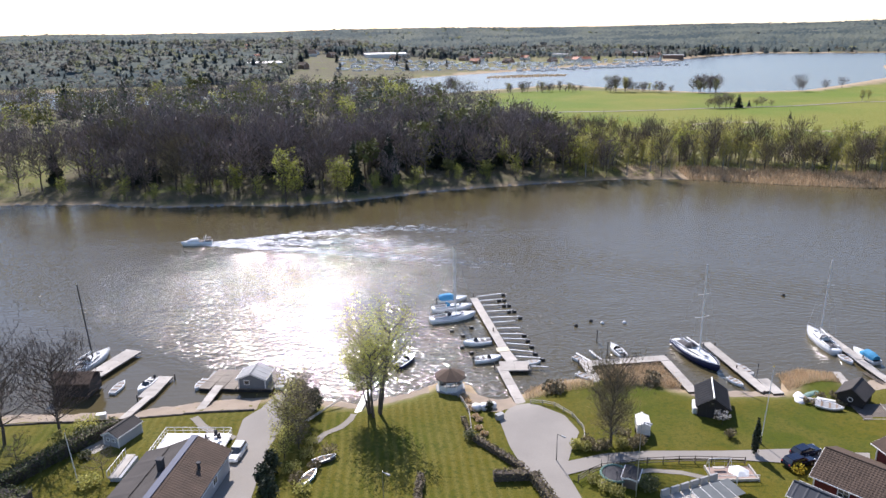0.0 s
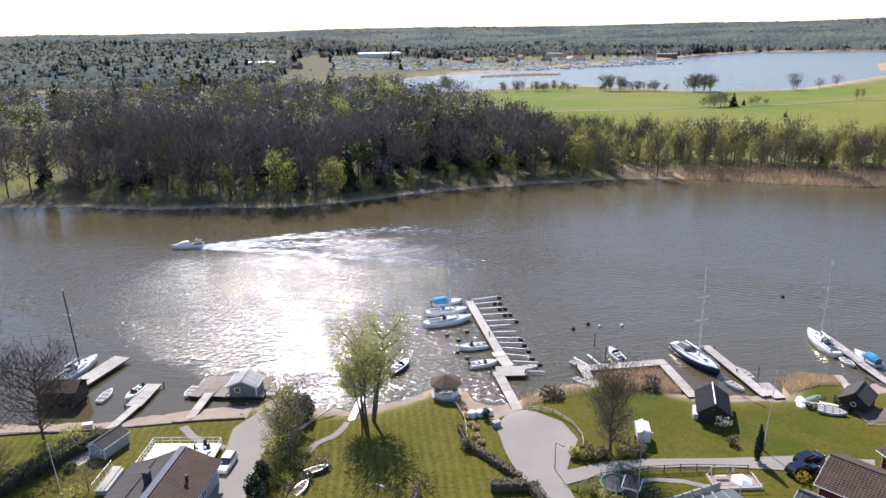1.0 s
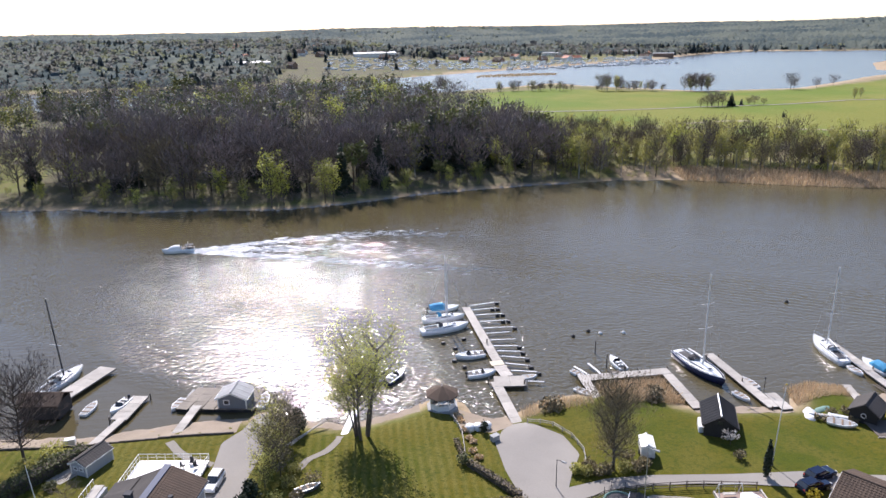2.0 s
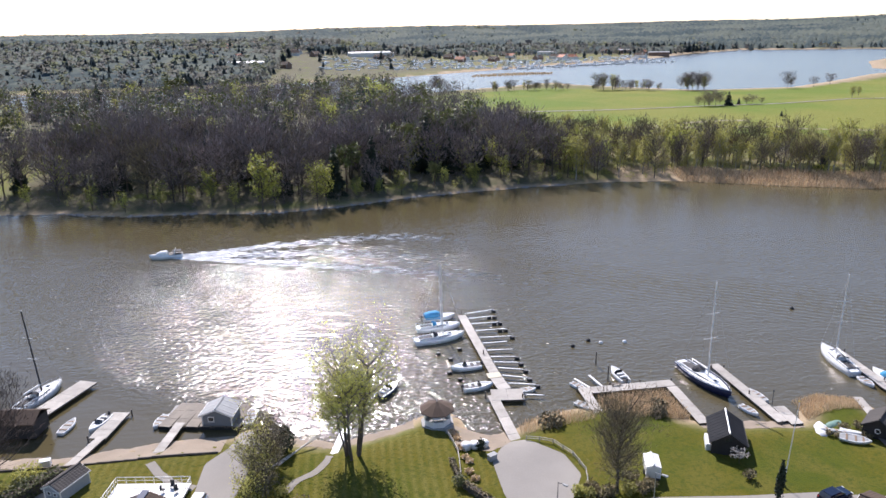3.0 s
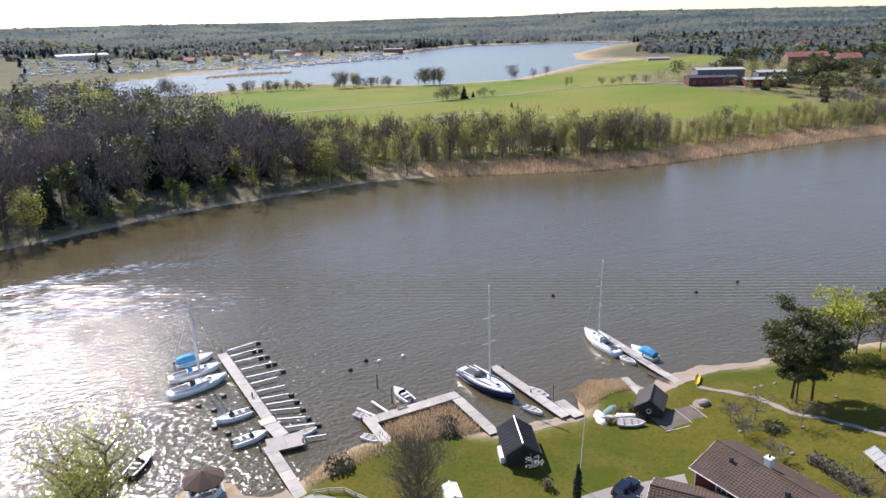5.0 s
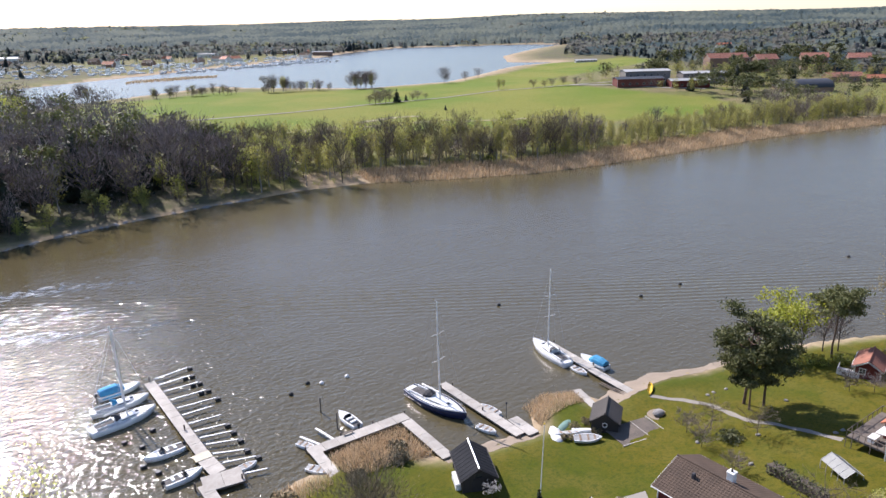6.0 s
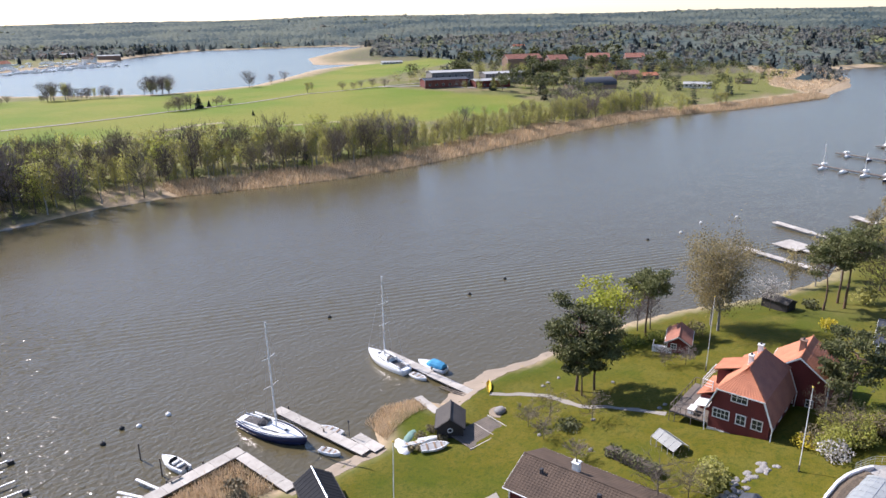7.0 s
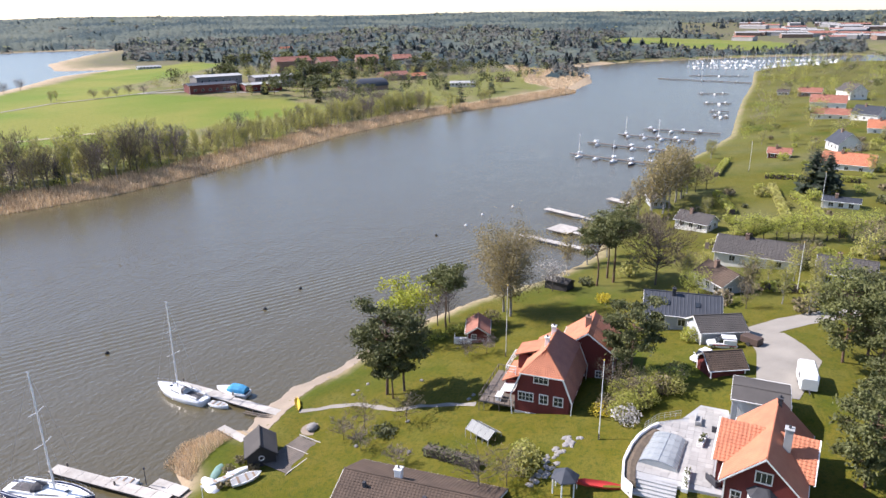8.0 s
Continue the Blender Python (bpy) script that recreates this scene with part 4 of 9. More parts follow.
RUBBER = mat("rubber", (0.02, 0.02, 0.02), (0.03, 0.03, 0.03), 0.85, 2, 12, 0.05)
YELLOW = mat("yellow_plastic", (0.6, 0.42, 0.02), (0.5, 0.35, 0.02), 0.5, 2, 12, 0.0)
RED = mat("red_paint", (0.5, 0.04, 0.03), (0.4, 0.035, 0.03), 0.5, 2, 12, 0.0)
GREENHOUSE = mat("weathered_greenhouse_glass", (0.17, 0.18, 0.17), (0.12, 0.13, 0.125), 0.35, 0.7, 6, 0.02, spec=0.3)
POOL_PLASTIC = mat("clear_plastic_cover", (0.33, 0.35, 0.35), (0.26, 0.28, 0.28), 0.25, 0.7, 6, 0.02, spec=0.3)


# ---- roads, paths, sand ----
def along(pts, k):
    p = np.array(pts, float)
    s = np.r_[0, np.cumsum(np.hypot(*np.diff(p, axis=0).T))]
    q = np.linspace(0, s[-1], k)
    return np.stack([np.interp(q, s, p[:, 0]), np.interp(q, s, p[:, 1])], -1)


def patch(name, left, right, material, label, category="path", lift=0.05, across=6, kind="structure", ragged=0.0):
    """A strip of surface between two edges, laid on the ground."""
    n = max(4, int(np.hypot(*(np.array(left[0]) - np.array(left[-1]))) / 0.8), int(sum(np.hypot(*d) for d in np.diff(np.array(left, float), axis=0)) / 0.8))
    a, b = along(left, n), along(right, n)
    t = np.linspace(0, 1, across)[None, :, None]
    p = a[:, None] * (1 - t) + b[:, None] * t
    if ragged:
        w = wobble(p[..., 0] * 1.3, p[..., 1] * 1.1)[..., None] * ragged
        d = (b - a)[:, None] / (np.linalg.norm(b - a, axis=1)[:, None, None] + 1e-6)
        p = p + d * w * np.abs(t - 0.5) * 2
    h = np.maximum(lie(p[..., 0], p[..., 1])[0], -0.3) + lift
    v = np.concatenate([p, h[..., None]], -1).reshape(-1, 3)
    i = (np.arange(n - 1)[:, None] * across + np.arange(across - 1)[None]).ravel()
    ob = new(name, np_mesh(name, v, np.stack([i, i + across, i + across + 1, i + 1], -1), material, True))
    return tagged(ob, label, category, kind=kind)


def strip(name, pts, width, material, label, category="path", lift=0.05, ragged=0.0):
    p = np.array(pts, float)
    t = np.gradient(p, axis=0)
    t /= np.linalg.norm(t, axis=1, keepdims=True)
    o = np.stack([-t[:, 1], t[:, 0]], -1) * width / 2
    return patch(name, p + o, p - o, material, label, category, lift, 4, ragged=ragged)


patch("road", [(-27.2, 45), (-27.0, 69), (-26.6, 80), (-26.6, 88.7), (-24.2, 92), (-23.2, 98)], [(-22.2, 45), (-22.0, 67), (-21.5, 79), (-20.0, 86.6), (-19.4, 92), (-19.0, 98.6)], TARMAC, "pale asphalt driveway running down to the water", "driveway", 0.06)
patch("road", [(18.2, 50), (16.6, 62), (14.0, 71), (13.2, 76.4), (13.0, 83.5), (15.0, 87.2), (16.7, 88.8)], [(22.5, 50), (20.3, 62), (19.6, 69.5), (21.8, 74.4), (24.2, 78.9), (23.2, 84), (18.7, 88.8)], TARMAC, "pale asphalt turning place above the jetty", "road", 0.06, 10)
patch("road", [(19.4, 71.4), (26, 72.8), (32.5, 72.7), (43, 71.6), (52.4, 71.0), (62, 68)], [(19.2, 68.4), (26, 70.3), (31.9, 70.7), (43, 69.4), (50.6, 67.6), (60, 64.8)], TARMAC, "narrow pale asphalt lane past the gardens", "road", 0.10)
strip("path", [(-34.4, 90.2), (-32.4, 87.4), (-30.4, 85.2), (-28.4, 83.8), (-26.8, 83.2)], 1.3, GRAVEL, "gravel path from the terrace to the landing stage", ragged=0.1)
strip("path", [(-14.9, 80.5), (-13.6, 83), (-11.2, 84.4), (-10.0, 86.4), (-9.4, 88.6)], 1.1, GRAVEL, "winding stone path to the water", ragged=0.12)
strip("path", [(81.5, 84.6), (84, 80.5), (85.3, 76.4), (84.8, 72.6), (84.6, 69.5), (86.5, 66.2), (87.6, 62.6), (88.4, 58.4)], 1.1, GRAVEL, "trodden gravel garden path", ragged=0.15)
strip("path", [(23.4, 66.4), (27, 67.6), (31, 68.2), (35, 67.2), (38, 65.6)], 0.9, GRAVEL, "curved gravel garden path", ragged=0.05)
strip("path", [(60, 454), (110, 453), (158, 451), (200, 456), (225, 460), (280, 457), (333, 463), (352, 452), (392, 434), (420, 415)], 3.2, GRAVEL, "pale farm track across the fields", lift=0.25)
strip("path", [(384, 436), (392, 418), (404, 396), (415, 372), (436, 352)], 5.0, GRAVEL, "pale drive by the school", lift=0.25)
patch("road", [(123, 24.6), (112, 22.0), (98, 21.8)], [(122, 18.0), (111, 13.2), (98, 16.6)], GRAVEL, "pale gravel yard in front of the garages", "yard", 0.06, 8)
patch("road", [(123, 24.6), (130, 19), (139, 8)], [(121.5, 19.5), (127, 14.5), (135, 4)], GRAVEL, "gravel lane between the houses", "lane", 0.05, 8)
DRY_GRASS = mat("dry_ditch_grass", (0.33, 0.29, 0.15), (0.20, 0.17, 0.09), 0.95, 0.12, 1.2, 0.1)
for pts, w in (([(176, 384), (190, 386), (204, 388), (216, 384)], 5.0), ([(150, 372), (178, 367), (200, 364), (222, 359)], 3.0), ([(128, 373), (145, 376), (160, 378)], 3.0), ([(224, 351), (250, 340), (280, 326)], 4.0)):
    strip("ditch", pts, w, DRY_GRASS, "strip of dry grass along a ditch in the field", "ditch", lift=0.2, ragged=1.2)
# sandy beaches at the waterline
patch("beach", [(-66, 97.4), (-47, 95.8), (-33, 98.2), (-25, 98.4)], [(-66, 92.9), (-47, 92.0), (-33, 91.6), (-25, 91.4)], SAND, "strip of brown sand along the water", "beach", 0.04, ragged=0.3)
patch("beach", [(-18, 97), (-9, 93.8), (-2.7, 95.4), (3, 97.8)], [(-18, 93.5), (-9, 91.2), (-2.7, 92.9), (3, 95.4)], SAND, "strip of stony sand along the lawn", "beach", 0.04, ragged=0.3)
patch("beach", [(75.2, 90.4), (79.8, 91.8), (88.4, 91.6), (97, 88.4), (107, 87.0)], [(73.6, 86.4), (80, 86.6), (88.4, 87.6), (97, 85.8), (107, 85.4)], SAND, "small pale sand beach by the jetty", "beach", 0.05, ragged=0.3)
patch("beach", [(46, 92.6), (54, 90.8), (61, 89.8)], [(46, 88.6), (54, 87.2), (61, 86.6)], SAND, "narrow sand edge beside the jetty", "beach", 0.05, ragged=0.3)
patch("beach", [(8.6, 95.4), (14, 92.4), (18, 93.6)], [(8.6, 87.2), (13, 86.4), (16.4, 88.0)], SAND, "stony slipway beside the jetty", "beach", 0.05, ragged=0.3)

# low timber wall behind the western beach
g = Geo()
for k in range(22):
    x = -66 + k * 1.85
    g.box((x + 0.92, 91.5 + 0.02 * k * 0 - 0.1 * math.sin(k), lie_at(x, 91.4) + 0.02), (1.83, 0.22, 0.5), -1.5, 0.03)
single("retaining_wall", g, PLANK_DARK, "low dark timber edge between lawn and beach", "wall", kind="structure")


# ---- landing stages ----
PLANK_MID = mat("brown_planks", (0.25, 0.215, 0.17), (0.18, 0.155, 0.125), 0.85, 0.8, 7, 0.12, rand=0.15)


def deck(parent, a, b, width, z=0.62, plank=0.0, material=PLANK, name="deck_board", thick=0.07):
    """Cross planks from a to b, one mesh a board where they can be told apart, else bays."""
    a, b = Vector((*a, z)), Vector((*b, z))
    ln = (b - a).length
    rz = math.degrees(math.atan2(b.y - a.y, b.x - a.x))
    k = max(1, round(ln / (plank or 2.4)))
    me = Geo().box((0, 0, 0), (ln / k - 0.03, width, thick), 0, 0.012).mesh(name, material)
    for i in range(k):
        c = a + (b - a) * (i + 0.5) / k
        part(name, me, None, parent, m=pose(c.x, c.y, c.z + 0.006 * (i % 2), 0, 0, rz))
    beam = Geo()
    side = Vector((-(b - a).y, (b - a).x, 0)).normalized() * (width / 2 - 0.12)
    for s in (-1, 1):
        beam.box((a + b) / 2 + side * s + Vector((0, 0, -0.16)), (ln, 0.14, 0.22), rz, 0.02)
    part("beam", beam, PLANK_DARK, parent)


def pier(label, runs, piles=(), z=0.62, name="jetty", group="", material=PLANK):
    ob = thing(name, 0, 0, 0, 0, label, "jetty", group)
    for a, b, w in runs:
        deck(ob, a, b, w, z, material=material)
    for x, y, h in piles:
        part("pile", Geo().tube((x, y, -1.5), (x, y, h), 0.13, 0.12, 8), PLANK_DARK, ob)
    return ob


# long jetty with its gangway, head and mooring arms
main = pier("long grey plank jetty with mooring arms", [((17.55, 88.6), (16.5, 102.8), 1.75), ((16.1, 136.8), (18.35, 108.6), 1.75)],
            [(16.2, 137.2, 1.6), (17.6, 118, 1.5), (15.4, 103, 1.3), (21.2, 101.2, 1.4)])
deck(main, (18.2, 108.6), (18.9, 104.4), 2.2, 0.64)
deck(main, (16.3, 102.8), (21.6, 102.3), 3.6, 0.66)
part("ramp", Geo().box((18.0, 109.4, 0.72), (1.8, 2.4, 0.05), -85, 0.01), mat("pale_boards", (0.62, 0.56, 0.42), (0.5, 0.45, 0.34), 0.8, 2, 8, 0.05), main, "fresh pale boards")
starts = [(16.9, 137.6), (17.0, 135.0), (17.3, 132.2), (17.6, 128.7), (17.8, 125.4), (18.1, 122.7), (18.3, 119.6), (18.5, 116.9), (18.7, 114.7), (18.9, 112.5), (19.1, 109.6), (19.7, 106.6), (21.6, 102.4)]
ends = [(23.3, 138.9), (22.9, 135.5), (23.4, 132.2), (23.9, 128.7), (24.5, 125.1), (23.2, 122.8), (23.6, 119.3), (23.5, 116.2), (23.7, 113.7), (23.9, 110.9), (23.9, 107.8), (24.7, 105.3), (25.0, 101.6)]
for k, ((ax, ay), (bx, by)) in enumerate(zip(starts, ends)):
    arm = part("mooring_arm", Geo().tube((ax, ay - 0.25, 0.55), (bx, by, 0.5), 0.06, 0.06, 6).tube((ax, ay + 0.25, 0.55), (bx, by, 0.5), 0.06, 0.06, 6).box(((ax + bx) / 2, (ay + by) / 2, 0.6), (abs(bx - ax) * 0.9, 0.2, 0.03), math.degrees(math.atan2(by - ay, bx - ax))), STEEL, main, "galvanised mooring arm")
    if k not in (5, 6, 12):
        for j in range(2 if k in (1, 2, 3) else 1):
            part("float", Geo().box((bx - 1.15 * j, by, 0.18), (0.85, 0.75, 0.6), 0, 0.09), FLOAT_BLACK, arm, "black plastic float")
part("ladder", Geo().tube((21.7, 101.0, -0.3), (21.7, 101.0, 1.5), 0.04).tube((21.7, 101.5, -0.3), (21.7, 101.5, 1.5), 0.04), STEEL, main)
for x, y in ((9.4, 120.3), (11.4, 117.6), (12.1, 109.7), (13.6, 121.5), (10.6, 112.4)):
    single("mooring_buoy", Geo().box((0, 0, 0.15), (0.8, 0.7, 0.6), 12, 0.12), FLOAT_BLACK, "black plastic mooring float on the water", "buoy", x, y, 0, group="floats by the jetty")

# angled jetty round the reed bed
ang = pier("broad angled plank jetty round a reed bed", [((32.0, 90.6), (31.8, 101.0), 1.7), ((30.9, 101.9), (47.3, 102.4), 2.1), ((46.5, 101.2), (46.7, 89.7), 1.8)],
           [(30.9, 103, 0.9), (36.6, 103.4, 0.95), (42, 103.6, 0.95), (47.4, 103.4, 0.95), (45.6, 95, 0.8), (33, 96, 0.8)])
for a, b in (((31.4, 106.4), (33.0, 102.9)), ((34.2, 107.2), (35.2, 103.0))):
    part("mooring_arm", Geo().box(((a[0] + b[0]) / 2, (a[1] + b[1]) / 2, 0.6), (math.dist(a, b), 0.38, 0.14), math.degrees(math.atan2(b[1] - a[1], b[0] - a[0])), 0.03), WHITE, ang, "pale mooring arm")
part("bench", Geo().box((37.6, 102.9, 0.95), (1.7, 0.4, 0.07), 0, 0.02).box((37.0, 102.9, 0.8), (0.1, 0.35, 0.3)).box((38.2, 102.9, 0.8), (0.1, 0.35, 0.3)), PLANK_DARK, ang)
for x, y, h in ((37.0, 111.9, 2.6), (37.2, 106.0, 2.8)):
    single("mooring_post", Geo().tube((0, 0, -1.5), (0.05, 0, h), 0.12, 0.1, 8), PLANK_DARK, "dark wooden mooring post standing in the water", "post", x, y, 0, group="mooring posts")

two = pier("straight plank jetty with a square landing", [((57.1, 107.8), (58.5, 88.4), 1.8)], [(56.1, 106.5, 1.2), (58.3, 106.4, 1.1), (57.8, 97, 1.2), (58.0, 88, 1.0)])
deck(two, (60.2, 92.6), (60.2, 87.4), 1.9, 0.66)
lp = part("lamp_post", Geo().tube((59.5, 93.2, 0.6), (59.5, 93.2, 3.0), 0.05, 0.05, 8), CANVAS_DARK, two)
part("lamp_head", Geo().tube((59.5, 93.2, 3.0), (59.5, 93.2, 3.3), 0.14, 0.1, 8), CANVAS_DARK, lp)
three = pier("plank jetty running out from the beach", [((81.6, 109.0), (81.3, 97.5), 1.9), ((81.0, 97.4), (80.7, 85.2), 1.6)], [(80.6, 109, 1.3), (82.6, 108.8, 1.2), (82.2, 98, 1.2), (79.7, 92, 0.9)])
for k in range(2):
    part("old_beam", Geo().tube((79.0 + k * 0.5, 93.4, 0.3), (79.3 + k * 0.4, 88.0, 0.5), 0.1, 0.1, 6), PLANK_DARK, three)
pier("short old plank landing stage", [((74.0, 93.4), (72.7, 87.8), 1.4)], z=0.7)
west = pier("floating plank jetty with a narrow gangway", [((-46.1, 91.6), (-43.9, 99.3), 1.4)], [(-45.9, 99, 1.1), (-41.6, 106, 1.1)])
deck(west, (-44.5, 98.8), (-43.2, 106.2), 2.7, 0.6)
raft = thing("bathing_raft", 0, 0, 0, 0, "square floating wooden platform with a gangway", "platform")
for k in range(6):
    t = (k + 0.5) / 6
    deck(raft, (-36.4 + 12.9 * t, 100.9 - 1.9 * t), (-34.2 + 11.4 * t, 107.9 - 2.1 * t), 2.0, 0.6, material=PLANK_MID)
deck(raft, (-34.7, 90.8), (-32.9, 101.4), 1.5, 0.72)
part("hull_float", Geo().box((-29.5, 103.4, 0.2), (12.4, 6.6, 0.45), -9), FLOAT_BLACK, raft)
rail = Geo()
for k in range(5):
    rail.tube((-33.4 + k * 2.2, 107.6 - k * 0.42, 0.6), (-33.4 + k * 2.2, 107.6 - k * 0.42, 1.3), 0.03)
part("rail", rail, STEEL, raft)
for k, (x, y) in enumerate(((35.1, 119.8), (38.8, 121.8), (40.8, 120.4), (45.4, 120.1), (85.9, 130.4), (114.0, 116.3), (126.6, 116.2), (175.0, 104.6))):
    white = k in (2, 3)
    single("mooring_buoy", Geo().loft([[(r * math.cos(t), r * math.sin(t), z) for t in (i * math.pi / 5 for i in range(10))] for r, z in ((0.12, -0.25), (0.36, -0.1), (0.42, 0.12), (0.3, 0.36), (0.08, 0.46))]).tube((0, 0, 0.44), (0, 0, 0.62), 0.04), WHITE if white else RUBBER, ("white" if white else "dark") + " round mooring buoy on the water", "buoy", x, y, 0, smooth=True, group="mooring buoys")
for x, y in ((187.0, 100.6), (199.7, 100.3), (212.1, 94.6)):
    single("mooring_buoy", Geo().loft([[(r * math.cos(t), r * math.sin(t), z) for t in (i * math.pi / 4 for i in range(8))] for r, z in ((0.2, -0.25), (0.5, 0.0), (0.3, 0.4), (0.05, 0.5))]), WHITE, "white round mooring buoy on the water", "buoy", x, y, 0, smooth=True, group="mooring buoys")
# docks further up the shore
for label, runs in (("plank dock with a broad head", [((211.5, 83.6), (206.8, 72.4), 2.4), ((206.8, 72.4), (203, 64), 1.5)]),
                    ("wide pale floating bathing platform", [((193.5, 76.2), (191.0, 69.4), 7.0), ((190, 69.4), (187, 62), 1.6)]),
                    ("long narrow plank dock", [((182.5, 82.6), (176.2, 61.4), 2.2)]),
                    ("short plank dock by the trees", [((231.6, 68.2), (227.0, 61.0), 2.8)])):
    pier(label, runs, z=0.7, group="docks along the shore")

# ---- boats ----
def half(u, stern):
    return (stern + (1 - stern) * math.sin(min(1, u / 0.45) * math.pi / 2)) * (1 - max(0.0, (u - 0.42) / 0.58) ** 2.3)


def hull_geo(L, B, free, draft, stern, n=12, flare=0.9):
    rings, edge = [], []
    for i in range(n + 1):
        u = i / n
        b, zs = max(0.02, B / 2 * half(u, stern)), free * (0.88 + 0.3 * u * u)
        k = 1 - 0.75 * max(0, u - 0.6) / 0.4
        x = (u - 0.5) * L
        x2 = x - 0.05 * L * max(0, u - 0.8) / 0.2
        rings.append([(x, b, zs), (x, b * 0.97, zs * 0.55), (x2, b * flare, 0.02), (x2, b * 0.5 * k, -draft * 0.7 * k), (x2, 0, -draft * k), (x2, -b * 0.5 * k, -draft * 0.7 * k), (x2, -b * flare, 0.02), (x, -b * 0.97, zs * 0.55), (x, -b, zs)])
        edge.append((x, b, zs))
    return rings, edge


def plate(edge, inset, z, u0=0.0, u1=1.0):
    """A deck-like plate between stations."""
    k0, k1 = int(u0 * (len(edge) - 1)), int(u1 * (len(edge) - 1))
    g, rows = Geo(), []
    for x, b, zs in edge[k0:k1 + 1]:
        w = max(0.01, b - inset)
        rows.append([(x, w, zs + z), (x, 0, zs + z + 0.03 * w), (x, -w, zs + z)])
    return g.loft(rows, close=False, ends=False)


def rim(edge, inset, h, w):
    """A raised edge round the deck."""
    g = Geo()
    for s in (1, -1):
        g.loft([[(x, s * max(0.0, b - inset), zs), (x, s * max(0.0, b - inset - w), zs), (x, s * max(0.0, b - inset - w), zs + h), (x, s * max(0.0, b - inset), zs + h)] for x, b, zs in edge])
    return g


def cabin(L0, L1, w0, w1, z0, h, slope=0.25):
    """A low coachroof with sloping ends and rounded shoulders."""
    def ring(x, w, zt):
        return [(x, w, z0), (x, w * 0.92, z0 + zt * 0.75), (x, w * 0.6, z0 + zt), (x, -w * 0.6, z0 + zt), (x, -w * 0.92, z0 + zt * 0.75), (x, -w, z0)]
    return Geo().loft([ring(L0, w0, 0.3 * h), ring(L0 + slope, w0, h), ring((L0 + L1) / 2, (w0 + w1) / 2, h * 0.95), ring(L1 - slope * 2, w1, h * 0.7), ring(L1, w1 * 0.8, 0.05)])


def sailboat(x, y, rz, L, mast, hullm, label, boot=None, hood=CANVAS_DARK, lean=0.0, spar=WHITE):
    ob = thing("sailing_boat", x, y, 0, rz, label, "sailing boat", "moored sailing boats")
    B, free = L * 0.31, L * 0.1
    rings, edge = hull_geo(L, B, free, 0.6, 0.62, 14)
    part("hull", Geo().loft(rings), hullm, ob, smooth=True)
    part("deck", plate(edge, 0.03, -0.01), GEL, ob, "white deck", smooth=True)
    part("toe_rail", rim(edge, 0.0, 0.07, 0.06), GEL if hullm is NAVY else ALU, ob)
    zd = free * 0.98
    co = part("coachroof", cabin(-0.12 * L, 0.26 * L, B * 0.30, B * 0.2, zd - 0.02, 0.42), GEL, ob)
    for s in (1, -1):
        part("window", Geo().box((0.04 * L, s * B * 0.275, zd + 0.2), (0.22 * L, 0.03, 0.14), -s * 6, 0.01), GLASS, co)
    part("hatch", Geo().box((0.2 * L, 0, zd + 0.34), (0.55, 0.55, 0.06), 0, 0.02), GLASS, co)
    part("cockpit", Geo().box((-0.28 * L, 0, zd + 0.05), (0.26 * L, B * 0.42, 0.06), 0, 0.02), COCKPIT, ob, "dark open cockpit")
    for s in (1, -1):
        part("coaming", Geo().box((-0.28 * L, s * B * 0.26, zd + 0.15), (0.28 * L, 0.22, 0.28), 0, 0.06), GEL, ob)
    part("sprayhood", Geo().loft([[(-0.13 * L + dx, B * 0.3 * math.cos(t) * k, zd + 0.35 + 0.75 * math.sin(t) * k) for t in (i * math.pi / 6 for i in range(7))] for dx, k in ((-0.02 * L, 1.0), (0.02 * L, 0.95), (0.08 * L, 0.55))], close=False, ends=False), hood, ob, "folded dark sprayhood")
    wheel = Geo()
    for i in range(10):
        a, b = i * 0.628, (i + 1) * 0.628
        wheel.tube((-0.33 * L, 0.5 * math.cos(a), zd + 0.75 + 0.5 * math.sin(a)), (-0.33 * L, 0.5 * math.cos(b), zd + 0.75 + 0.5 * math.sin(b)), 0.025, n=5)
    part("wheel", wheel, STEEL, ob)
    mx = 0.06 * L
    m = part("mast", Geo().tube((mx, 0, zd + 0.3), (mx - lean, 0, mast), 0.14, 0.1, 8), spar, ob)
    for f in (0.42, 0.68):
        z = zd + (mast - zd) * f
        for s in (1, -1):
            part("spreader", Geo().tube((mx - lean * f, 0, z), (mx - lean * f - 0.15, s * B * 0.36 * (1.25 - f * 0.5), z + 0.1), 0.06, 0.045, 6), WHITE, m)
    part("masthead", Geo().box((mx - lean, 0, mast + 0.08), (0.5, 0.08, 0.12)), ALU, m)
    part("boom", Geo().tube((mx, 0, zd + 1.35), (mx - 0.34 * L, 0.25, zd + 1.25), 0.08, 0.07, 8), ALU, ob)
    part("furled_sail", Geo().tube((mx - 0.1, 0, zd + 1.5), (mx - 0.33 * L, 0.25, zd + 1.4), 0.16, 0.11, 8), WHITE if hood is CANVAS_DARK else hood, ob)
    wires = Geo()
    tip = (mx - lean, 0, mast)
    for p in ((0.5 * L, 0, zd + 0.15), (-0.49 * L, 0, zd), (mx - 0.3, B * 0.46, zd), (mx - 0.3, -B * 0.46, zd)):
        wires.tube(tip, p, 0.014, 0.014, 3, False)
    part("rigging", wires, STEEL, ob)
    for k in range(1, len(edge) - 1):
        (x0, b0, z0), (x1, b1, z1) = edge[k], edge[k + 1]
